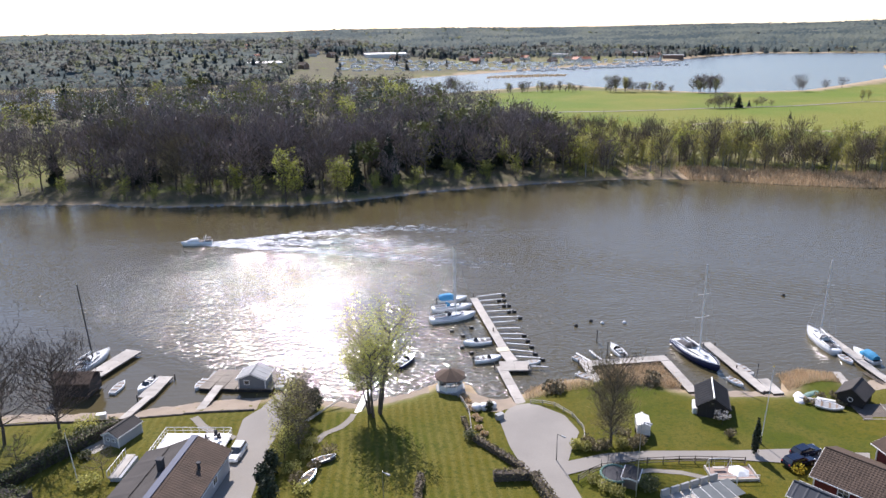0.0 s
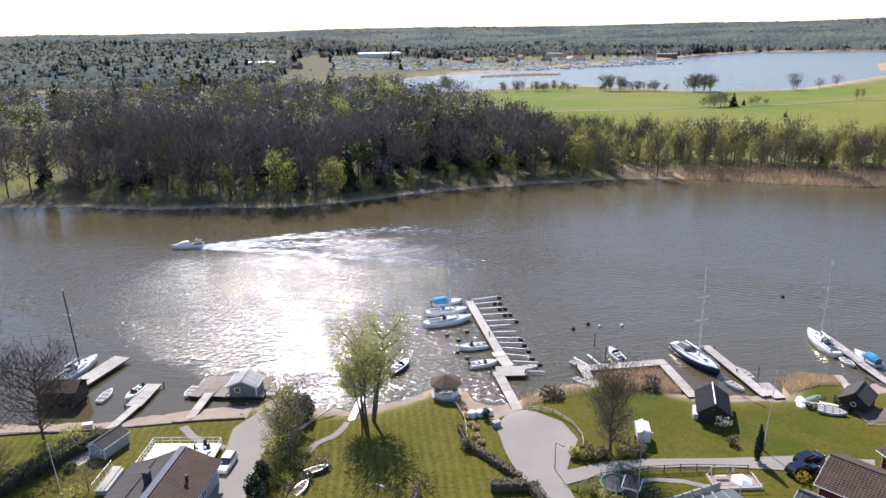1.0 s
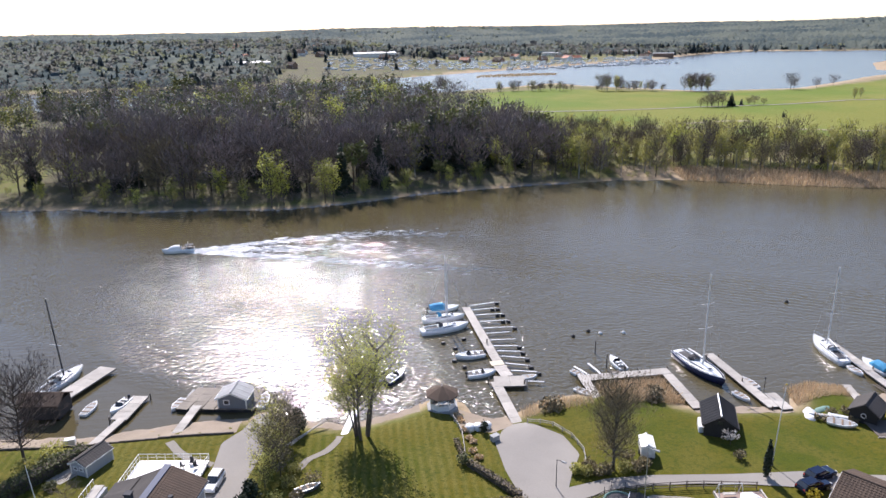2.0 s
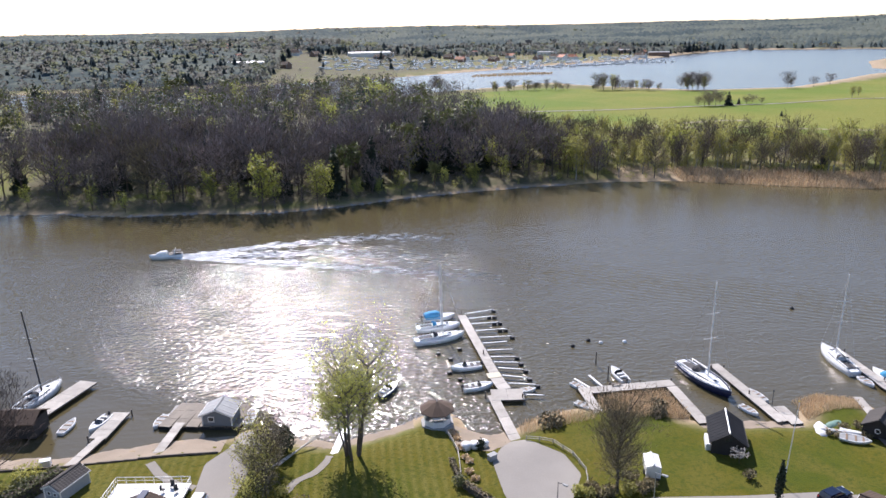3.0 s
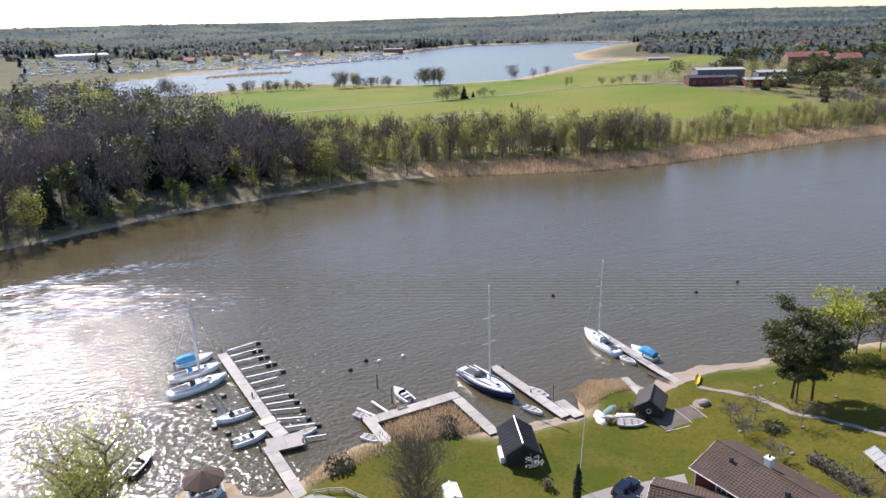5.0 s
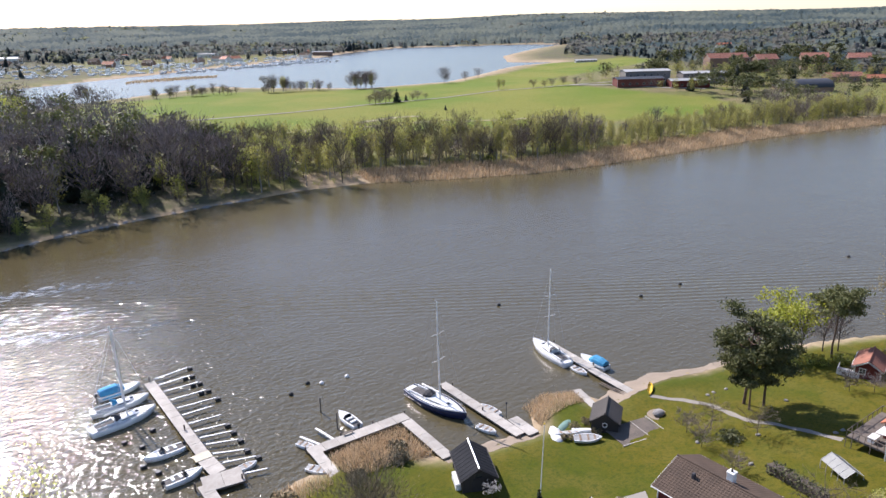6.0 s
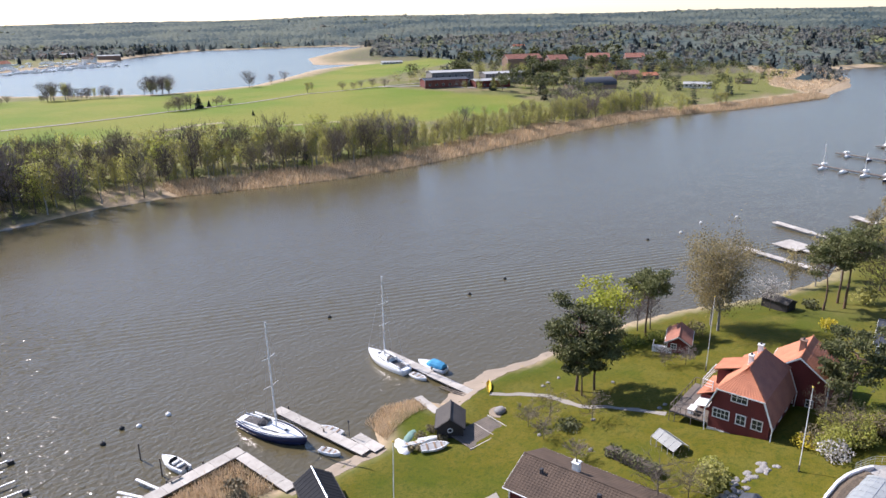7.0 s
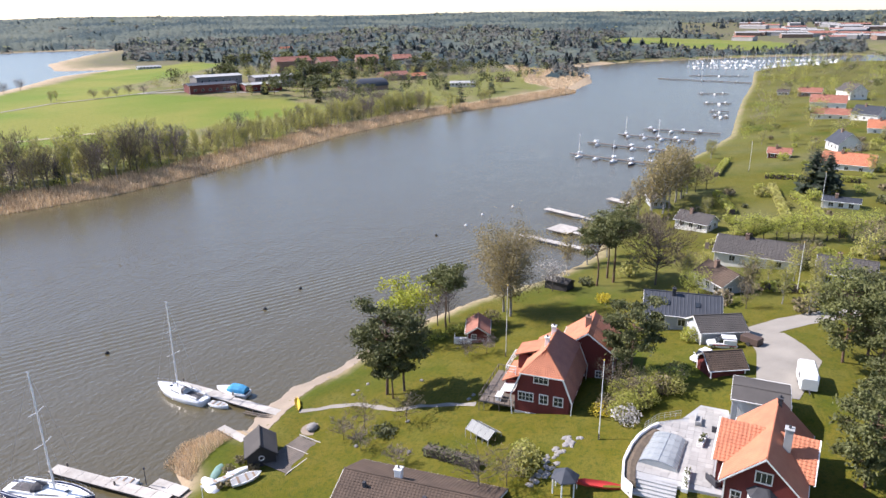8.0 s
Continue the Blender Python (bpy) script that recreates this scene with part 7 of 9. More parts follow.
part("bay_roof", Geo().loft([[(6.2, -1.5, 2.6), (7.5, -1.0, 2.6), (7.5, 1.0, 2.6), (6.2, 1.5, 2.6)], [(6.2, -0.7, 3.3), (6.5, -0.4, 3.3), (6.5, 0.4, 3.3), (6.2, 0.7, 3.3)]]), CANVAS_DARK, oh, "dark metal roof")
for k in (-0.6, 0.0, 0.6):
    part("bay_pane", Geo().box((7.22, k, 1.4), (0.04, 0.5, 1.5)), GLASS, oh)
for s, ln in ((-1, 4.6), (1, 3.9)):
    wing = part("wing", Geo().loft([[(x, s * y, z) for x, z in ((-3.4, -1.2), (3.0, -1.2), (3.0, 3.6), (-0.2, 6.2), (-3.4, 3.6))] for y in ((0.5, ln + 0.2) if s > 0 else (ln + 0.2, 0.5))]), RED_WALL, oh)
    for d in (1, -1):
        part("wing_roof", tiles((-0.2, s * 0.2, 6.45), (-0.2, s * (ln + 0.7), 6.45), (-0.2 + d * 3.7, s * (ln + 0.7), 3.3), (-0.2 + d * 3.7, s * 0.2, 3.3), TILE_RED), TILE_RED, wing)
    part("wing_trim", Geo().tube((-0.2, s * (ln + 0.72), 6.4), (3.5, s * (ln + 0.72), 3.2), 0.12, n=4).tube((-0.2, s * (ln + 0.72), 6.4), (-3.9, s * (ln + 0.72), 3.2), 0.12, n=4), WHITE, wing)
    window(wing, (-0.2, s * (ln + 0.24), 1.6), 1.1, 1.4, 90 * s, W2)
    window(wing, (3.03, s * (ln - 1.4), 1.9), 1.0, 1.3, 0, W2)
chimney(oh, 1.6, 1.6, 5.4, 8.0, PLINTH, 0.8)
chimney(oh, -5.2, 0.2, 6.4, 7.7, CANVAS_DARK, 0.5)
gable_house("garage", 93.4, 21.4, 9.6, 90, 6.4, 6.2, 2.9, 3.2, WHITE_WALL, TILE_GREY, "flat-roofed garage with grey felt", 0.2, category="garage", flat=True, course=1.5, col=6.0)
gable_house("garage", 104.0, 26.6, 8.7, 120, 5.0, 4.2, 2.1, 3.6, RED_WALL, TILE_BROWN, "small red garage with a brown roof", 0.4, category="garage")

patio = thing("patio", 0, 0, 0, 0, "pale paved pool terrace with a curved edge", "patio")
PZ = 9.15
pv = [(74.6, 34.9), (74.4, 29.0), (74.6, 24.2), (77.9, 25.5), (82.6, 25.5), (88.4, 24.2), (93.0, 24.9), (93.0, 28.3), (88.6, 30.2), (86.7, 32.9), (84.6, 33.8), (81.8, 34.9), (78.0, 35.3)]
part("base", Geo().prism(pv, PZ - 3.0, PZ), PLINTH, patio)
px, py = np.meshgrid(np.arange(74, 94, 0.9), np.arange(23.5, 36, 0.9))
ok = inside(px, py, pv) & (away(px, py, pv + pv[:1]) > 0.6)
me = Geo().box((0, 0, 0), (0.885, 0.885, 0.06), 0, 0.012).mesh("paving_slab", PAVING)
for x, y in zip(px[ok], py[ok]):
    part("paving_slab", me, None, patio, m=pose(x, y, PZ + 0.03))
rim = along([(72.2, 33.7), (73.2, 34.8), (76.4, 35.3), (80.2, 35.0), (82.4, 34.5), (84.5, 33.6), (85.8, 32.8)], 22)
edge_w = Geo().loft([[(a[0] + q * 0.16, a[1] + q * 0.16, PZ + z) for q, z in ((-1, -1.4), (-1, 0.4), (-0.7, 0.47), (0.7, 0.47), (1, 0.4), (1, -1.4))] for a in rim])
part("kerb", edge_w, WHITE, patio, "white rounded kerb")
bed = thing("flower_bed", 0, 0, 0, 0, "narrow bed of bare soil and stones by the pool", "flower bed")
part("soil", Geo().loft([[(a[0] - q * 0.2, a[1] - q * 1.25 - 0.15, PZ + z) for q, z in ((0, -0.8), (0, 0.16), (0.5, 0.24), (1, 0.1), (1, -0.8))] for a in rim[2:-2]]), mat("bed_soil", (0.2, 0.15, 0.1), (0.11, 0.085, 0.06), 0.95, 2.5, 9, 0.4), bed)
pc = thing("pool_cover", 80.2, 31.3, PZ + 0.06, -5, "arched clear plastic pool enclosure in sections", "pool enclosure")
for k in range(5):
    sec_ = [[(-3.3 + 1.32 * (k + q), (2.2 - 0.05 * k) * math.cos(t), (0.85 - 0.03 * k) * math.sin(t)) for t in (i * math.pi / 8 for i in range(9))] for q in (0, 1)]
    part("section", Geo().loft(sec_, close=False), POOL_PLASTIC, pc)
    rb = Geo()
    for i in range(8):
        rb.tube(Vector(sec_[0][i]) * 1.01, Vector(sec_[0][i + 1]) * 1.01, 0.05, n=4)
    part("rib", rb, STEEL, pc)
    part("bar", Geo().tube(Vector(sec_[0][4]) * 1.01, Vector(sec_[1][4]) * 1.01, 0.035, n=4), STEEL, pc)
part("end_arch", Geo().loft([[(-3.32 - 0.02 * q, 2.2 * math.cos(t), 0.85 * math.sin(t)) for t in (i * math.pi / 8 for i in range(9))] for q in (0, 1)]), POOL_PLASTIC, pc)
st = thing("steps", 74.3, 31.6, PZ - 1.0, 0, "broad stone steps down to the lawn", "steps")
for k in range(5):
    part("step", Geo().box((-0.42 * k, 0, 0.88 - 0.2 * k), (0.5, 5.0, 0.24), 0, 0.03), PLINTH, st)
rl = thing("railing", 0, 0, PZ, 0, "thin steel railing along the terrace", "railing")
ra = along([(84.2, 34.2), (86.9, 33.0), (88.9, 30.4)], 9)
rr = Geo()
for p, q in zip(ra[:-1], ra[1:]):
    for z in (0.35, 0.68, 1.0):
        rr.tube((p[0], p[1], z), (q[0], q[1], z), 0.025, n=4)
part("rail", rr, STEEL, rl)
for p in ra:
    part("post", Geo().tube((p[0], p[1], 0), (p[0], p[1], 1.0), 0.03, n=5), STEEL, rl)
for x, y, ln, rz in ((75.4, 28.3, 4.0, 0), (84.0, 27.4, 2.4, -8)):
    pl = thing("planter", x, y, PZ + 0.06, rz, "long white planter with low green plants", "planter", "terrace planters")
    part("trough", Geo().box((0, 0, 0.25), (ln, 0.7, 0.5), 0, 0.04), WHITE, pl)
    q_ = np.random.default_rng(int(x))
    c_ = np.stack([q_.uniform(-ln / 2 + 0.1, ln / 2 - 0.1, 90), q_.uniform(-0.25, 0.25, 90), q_.uniform(0.5, 0.75, 90)], -1)
    part("plants", np_mesh("plants", *cards(q_, c_, 0.2, 1.3, 0.6), HEDGE), None, pl)
for k, (x, y) in enumerate(((88.4, 28.2), (76.4, 25.6), (87.0, 25.6))):
    single("garden_sofa", Geo().box((0, 0, 0.25), (1.8, 0.8, 0.4), 0, 0.06).box((0, 0.35, 0.6), (1.8, 0.18, 0.5), 0, 0.05).box((-0.85, 0, 0.5), (0.18, 0.8, 0.35), 0, 0.05), CANVAS_DARK if k else PLINTH, "dark garden sofa on the terrace" if k else "grey garden sofa on the terrace", "sofa", x, y, PZ + 0.06, 40 * k, "terrace furniture")
single("red_boat_hull", Geo().loft([[(x, w * math.cos(t), 0.5 - 0.5 * math.sin(t)) for t in (i * math.pi / 6 for i in range(7))] for x, w in ((-2.6, 0.3), (-1.0, 0.6), (1.4, 0.55), (2.8, 0.05))], close=False, ends=False), RED, "red canoe lying on the lawn", "canoe", 73.2, 37.6, lie_at(73.2, 37.6) + 0.1, 100, smooth=True)
kiosk = thing("gazebo", 72.0, 41.0, lie_at(72, 41), 0, "small grey hexagonal gazebo", "gazebo")
r6 = [(math.cos(i * math.pi / 3), math.sin(i * math.pi / 3)) for i in range(6)]
part("roof", Geo().loft([[(r * a, r * b, z) for a, b in r6] for r, z in ((1.7, 2.1), (1.65, 2.2), (0.8, 2.8), (0.05, 3.2))]), TIN_DARK, kiosk)
for a, b in r6:
    part("post", Geo().tube((1.4 * a, 1.4 * b, 0), (1.4 * a, 1.4 * b, 2.15), 0.08, n=6), WHITE, kiosk)

# grey-blue house with its garage
bl = gable_house("villa", 126.0, 34.4, 6.4, 97, 12.0, 9.0, 3.2, 5.4, GREY_WALL, TIN_DARK, "pale grey house with a dark metal roof", 0.5, [("left", 3.5, 1.7, 1.6, 1.2, (1, 0)), ("left", 0, 1.7, 1.2, 1.2, (1, 0)), ("left", -3.5, 1.7, 1.2, 1.2, (1, 0)), ("back", 0, 1.7, 1.2, 1.2, (1, 0))], flat=True, col=0.2)
chimney(bl, 1.5, 0.6, 4.9, 6.3, CANVAS_DARK, 0.6)
part("roof_window", Geo().box((2.5, 2.4, 4.35), (0.8, 1.0, 0.12), 0, 0.02, -26), GLASS, bl)
part("roof_window", Geo().box((-2.5, 2.4, 4.35), (0.8, 1.0, 0.12), 0, 0.02, -26), GLASS, bl)
gable_house("garage", 118.2, 28.2, 8.0, 118, 7.2, 5.4, 2.4, 3.9, GREY_WALL, TILE_GREY, "grey boarded garage with a tiled roof", 0.4, category="garage")

# houses further along the shore
FAR = [("bungalow", 172.5, 22.6, 4.0, 84, 17.0, 10.5, 3.0, 5.4, WHITE_WALL, TILE_GREY, "white bungalow with a dark tiled roof"),
       ("cottage", 200.6, 38.4, 2.4, 68, 9.0, 6.0, 2.6, 4.4, WHITE_WALL, TILE_GREY, "small white cottage with a grey roof"),
       ("villa", 160.6, 6.2, 5.6, 84, 10.0, 8.0, 3.0, 5.2, GREY_WALL, TILE_GREY, "grey villa with a dark roof"),
       ("villa", 150.0, 29.0, 4.6, 40, 9.0, 6.5, 2.8, 4.8, GREY_WALL, TILE_BROWN, "brown-roofed house half hidden by trees"),
       ("garden_house", 225.5, 52.6, 1.6, 20, 9.0, 4.0, 2.4, 3.4, GREY_WALL, TILE_GREY, "long grey boathouse among the birches"),
       ("garden_house", 228.0, 2.0, 4.6, 84, 9.0, 4.0, 2.6, 3.3, WHITE_WALL, TIN_DARK, "white garden house with a metal roof"),
       ("cottage", 312.2, 17.4, 2.8, 84, 8.0, 5.5, 2.4, 4.0, RED_WALL, TILE_RUST, "red cottage with a weathered red roof"),
       ("villa", 288.0, -4.5, 3.8, 78, 16.0, 10.0, 3.6, 6.6, WHITE_WALL, TILE_RED, "large villa with an orange tiled roof"),
       ("villa", 330.0, -6.0, 3.8, 20, 11.0, 9.0, 4.0, 8.0, WHITE_WALL, TIN_DARK, "white house with a dark steep roof"),
       ("villa", 432.0, -7.5, 3.0, 84, 18.0, 10.0, 3.6, 6.0, WHITE_WALL, TILE_RUST, "white villa with a weathered red roof"),
       ("villa", 466.0, -8.0, 3.0, 84, 18.0, 11.0, 6.0, 9.5, WHITE_WALL, TILE_RUST, "tall white house with a weathered red roof"),
       ("villa", 422.0, -24.0, 3.6, 60, 13.0, 10.0, 5.0, 8.5, WHITE_WALL, TIN_DARK, "white house with a black roof"),
       ("villa", 380.0, -26.0, 3.6, 84, 13.0, 9.0, 4.0, 7.0, WHITE_WALL, TILE_RED, "pale house with a red roof"),
       ("villa", 520.0, -24.0, 3.6, 30, 14.0, 11.0, 7.0, 11.0, WHITE_WALL, TILE_GREY, "tall white house with a grey roof"),
       ("villa", 545.0, -2.0, 3.0, 84, 14.0, 9.0, 3.5, 6.0, BRICK_WALL, TILE_RUST, "brown house with a weathered red roof"),
       ("cottage", 560.0, 14.0, 2.0, 84, 7.0, 5.0, 2.4, 4.0, WHITE_WALL, TILE_GREY, "small pale waterside cottage")]
for row in FAR:
    nm, x, y, z, rz, L, W, ev, rd, wm_, rm_, lab = row
    ws = [(sd, a * L * 0.28, ev * 0.55, 1.2, 1.2, (1, 0)) for sd in ("left", "right") for a in (-1, 0, 1)] + [(sd, a * W * 0.24, ev * 0.55, 1.1, 1.2, (1, 0)) for sd in ("front", "back") for a in (-1, 1)]
    hs = gable_house(nm, x, y, min(z, lie_at(x, y) + 0.5), rz, L, W, ev, rd, wm_, rm_, lab, 0.5, ws, course=0.5, col=0.8, category="house", group="houses along the shore")
    chimney(hs, L * 0.15, 0.5, rd - 0.8, rd + 0.9, BRICK_WALL, 0.8)

# ---- the school on the far side ----
SCHOOL_GREY = mat("school_grey_boards", (0.20, 0.185, 0.17), (0.15, 0.14, 0.13), 0.85, 0.3, 5, 0.1)
SCHOOL = [("school_wing", 410, 392, 60, 34, 14, 5.5, 6.5, mat("school_red", (0.17, 0.045, 0.035), (0.12, 0.035, 0.028), 0.85, 0.3, 5, 0.1), TIN_DARK, "low dark red school wing with a flat pale roof"),
          ("school_wing", 434, 366, 60, 28, 12, 5.0, 6.0, RED_WALL, PLINTH, "low red school wing with a pale roof"),
          ("school_hall", 428, 402, 60, 34, 16, 8.5, 9.5, SCHOOL_GREY, PLINTH, "grey school hall with a pale flat roof"),
          ("school_wing", 462, 376, 60, 34, 14, 7.0, 8.0, SCHOOL_GREY, PLINTH, "pale grey school wing"),
          ("school_wing", 480, 350, 60, 22, 10, 4.0, 4.8, BRICK_WALL, PLINTH, "brown school wing under pines"),
          ("apartment_house", 548, 420, 62, 34, 13, 12.0, 15.5, BRICK_WALL, TILE_RUST, "brick apartment house with a weathered red roof"),
          ("apartment_house", 568, 396, 62, 18, 13, 12.0, 15.5, BRICK_WALL, TILE_RUST, "brown apartment house with a red roof"),
          ("apartment_house", 640, 395, 40, 22, 13, 12.0, 15.5, BRICK_WALL, TILE_RUST, "brick house with a red roof among pines"),
          ("apartment_house", 668, 370, 40, 18, 13, 12.0, 15.5, BRICK_WALL, TILE_RUST, "red-roofed house at the forest edge"),
          ("low_house", 566, 326, 62, 28, 12, 4.5, 7.0, BRICK_WALL, TILE_RUST, "long low house with an orange roof"),
          ("low_house", 584, 312, 62, 16, 9, 3.4, 5.4, BRICK_WALL, TILE_RED, "low house with a red roof"),
          ("low_house", 548, 252, 20, 20, 10, 3.4, 4.4, WHITE_WALL, PLINTH, "low white building by the meadow"),
          ("low_house", 600, 236, 20, 12, 7, 2.6, 4.0, BRICK_WALL, TILE_BROWN, "brown hut near the reeds"),
          ("farm_house", 640, 690, 60, 26, 10, 2.4, 3.6, PLINTH, PLINTH, "pale low building beyond the fields"),
          ("farm_house", 840, 640, 60, 18, 10, 5, 8, WHITE_WALL, TILE_RED, "red-roofed house at the wood's edge"),
          ("warehouse", 900, 880, 60, 60, 20, 6, 7, WHITE_WALL, PLINTH, "long pale building in the distance")]
for nm, x, y, rz, L, W, ev, rd, wm_, rm_, lab in SCHOOL:
    ws = [(sd, (k - 2.5) * L / 6.5, h, 1.6, 1.4, (1, 0)) for sd in ("left", "right") for k in range(6) for h in ((1.9,) if ev < 6 else (1.9, 5.4))]
    gable_house(nm, x, y, lie_at(x, y), rz - 90, L, W, ev, rd, wm_, rm_, lab, 0.6, ws, course=0.8, col=1.2, sink=2.5, category="building", group="school buildings", flat=rm_ in (PLINTH, TIN_DARK), trim=PLINTH)
barn = thing("sports_hall", 490, 312, lie_at(490, 312), -32, "sports hall with a grey barrel roof", "hall")
part("roof", Geo().loft([[(x, 11 * math.cos(t), 2.5 + 5.2 * math.sin(t)) for t in (i * math.pi / 12 for i in range(13))] for x in (-17, 17)], close=False), TIN_DARK, barn, smooth=False)
part("wall", Geo().box((0, 0, 1.0), (33, 21.6, 3.6)), BRICK_WALL, barn)
part("gable", Geo().loft([[(x, 10.6 * math.cos(t), 2.5 + 4.9 * math.sin(t)) for t in (i * math.pi / 12 for i in range(13))] for x in (-17.2, -17.05)]), DARK_WALL, barn)
for k in range(6):
    part("gable_bar", Geo().box((-17.3, -8 + 3.2 * k, 4.0), (0.1, 0.3, 3.0)), WHITE, barn)

# ---- town and boatyard beyond the lake ----
tr_ = np.random.default_rng(21)
for k in range(34):
    x, y = tr_.uniform(-330, 520), 0
    y = 1120 + tr_.uniform(0, 230) + 0.1 * abs(x)
    if lie(np.array([x]), np.array([y]))[1][0] < 15:
        continue
    big = k < 6
    gable_house("town_house", x, y, lie_at(x, y), tr_.uniform(0, 180), 34 if big else tr_.uniform(12, 20), 16 if big else 10, 6 if big else 4.5, 7 if big else 8, WHITE_WALL if tr_.random() < 0.6 else BRICK_WALL, PLINTH if big else TILE_BROWN if tr_.random() < 0.6 else TILE_RED,
                "long pale boatyard hall" if big else "house on the far side of the lake", 0.5, course=2.0, col=3.0, category="building", group="buildings beyond the lake")
for k in range(26):
    x, y = tr_.uniform(-420, -60), tr_.uniform(960, 1500)
    gable_house("town_house", x, y, lie_at(x, y), tr_.uniform(0, 180), tr_.uniform(12, 18), 10, 5.0, 8.5, WHITE_WALL if tr_.random() < 0.6 else BRICK_WALL, TILE_BROWN if tr_.random() < 0.6 else TILE_RED, "house on the wooded hillside", 0.5, course=2.0, col=3.0, category="building", group="buildings beyond the lake")
gable_house("boatyard_hall", 12, 1240, lie_at(12, 1240), 8, 70, 26, 7, 8.5, WHITE_WALL, WHITE, "long white boatyard hall beyond the lake", 0.6, course=2.5, col=4.0, category="hall", sink=3)
gable_house("boatyard_hall", -158, 1010, lie_at(-158, 1010), 30, 46, 22, 7, 8.5, WHITE_WALL, WHITE, "long white hall by the wood", 0.6, course=2.5, col=4.0, category="hall", sink=3)
TOWN_WALL = mat("town_render", (0.36, 0.34, 0.32), (0.28, 0.27, 0.26), 0.9, 0.2, 3, 0.05)
for k in range(46):
    x, y = tr_.uniform(1470, 2150), tr_.uniform(-250, 110)
    gable_house("town_house", x, y, lie_at(x, y), tr_.uniform(60, 120), tr_.uniform(25, 75), 18, 7, 9, TOWN_WALL if tr_.random() < 0.6 else BRICK_WALL, TOWN_WALL if tr_.random() < 0.55 else TILE_RUST, "pale building at the end of the inlet", 0.5, course=2.5, col=4.0, category="building", group="buildings at the end of the inlet", sink=3)

# ---- garden plants and single trees ----
prng = np.random.default_rng(77)


def bush(name, x, y, r, h, material, label, n=260, card=0.22, stems=5, group="", category="bush", z=None, shape=1.0):
    """A shrub: stems and a ragged crown of small leaves; shape below 1 draws it in towards the top."""
    z = lie_at(x, y) if z is None else z
    ob = thing(name, x, y, z, float(prng.uniform(0, 360)), label, category, group)
    g = Geo()
    for k in range(stems):
        a = k * 2.4
        g.tube((0.05 * math.cos(a), 0.05 * math.sin(a), -0.1), (r * 0.5 * math.cos(a), r * 0.5 * math.sin(a), h * 0.65), 0.04 + 0.01 * h, 0.015, 5, False)
    part("stems", g, BARK, ob)
    d = prng.normal(size=(n, 3))
    d /= np.linalg.norm(d, axis=1, keepdims=True)
    q = prng.random((n, 1)) ** 0.35
    lump = 1 + 0.22 * np.sin(d[:, :1] * 5 + 1) * np.cos(d[:, 1:2] * 4 + d[:, 2:3] * 3)
    c = d * q * lump * np.array([r, r, h * 0.5]) + np.array([0, 0, h * 0.52])
    if shape < 1:
        c[:, :2] *= (1 - (1 - shape) * np.clip(c[:, 2:3] / h, 0, 1))
    v, f = cards(prng, c, card, 1.3, 0.2)
    part("foliage", np_mesh("foliage", v, f, material), None, ob)
    return ob


def hedge(pts, w, h, material, label, per=70, card=0.24):
    """A clipped hedge along a line: woody core and leaves."""
    ob = thing("hedge", 0, 0, 0, 0, label, "hedge")
    p = along(pts, max(3, int(sum(math.dist(a, b) for a, b in zip(pts, pts[1:])))))
    z = lie(p[:, 0], p[:, 1])[0]
    t = np.gradient(p, axis=0)
    t /= np.linalg.norm(t, axis=1, keepdims=True)
    o = np.stack([-t[:, 1], t[:, 0]], -1)
    k = 0.36 * w
    part("woody_core", Geo().loft([[(a[0] + b[0] * k, a[1] + b[1] * k, c - 0.1), (a[0] + b[0] * k, a[1] + b[1] * k, c + h * 0.84), (a[0] - b[0] * k, a[1] - b[1] * k, c + h * 0.84), (a[0] - b[0] * k, a[1] - b[1] * k, c - 0.1)] for a, b, c in zip(p, o, z)]), BARK, ob)
    n = int(len(p) * per * h)
    i = prng.uniform(0, len(p) - 1.001, n)
    j, f = i.astype(int), (i % 1)[:, None]
    c = p[j] * (1 - f) + p[j + 1] * f
    side = prng.uniform(-0.5, 0.5, n)
    up = prng.uniform(0.05, 1.0, n)
    wall = prng.random(n) < 0.55
    side = np.where(wall, np.sign(side) * 0.48, side)
    up = np.where(wall, up, 0.97)
    c = c + o[j] * (side * w)[:, None]
    pts3 = np.concatenate([c, (z[j] + up * h)[:, None]], 1) + prng.normal(0, 0.06, (n, 3))
    v, fc = cards(prng, pts3, card, 1.3, 0.1)
    part("foliage", np_mesh("foliage", v, fc, material), None, ob)
    return ob


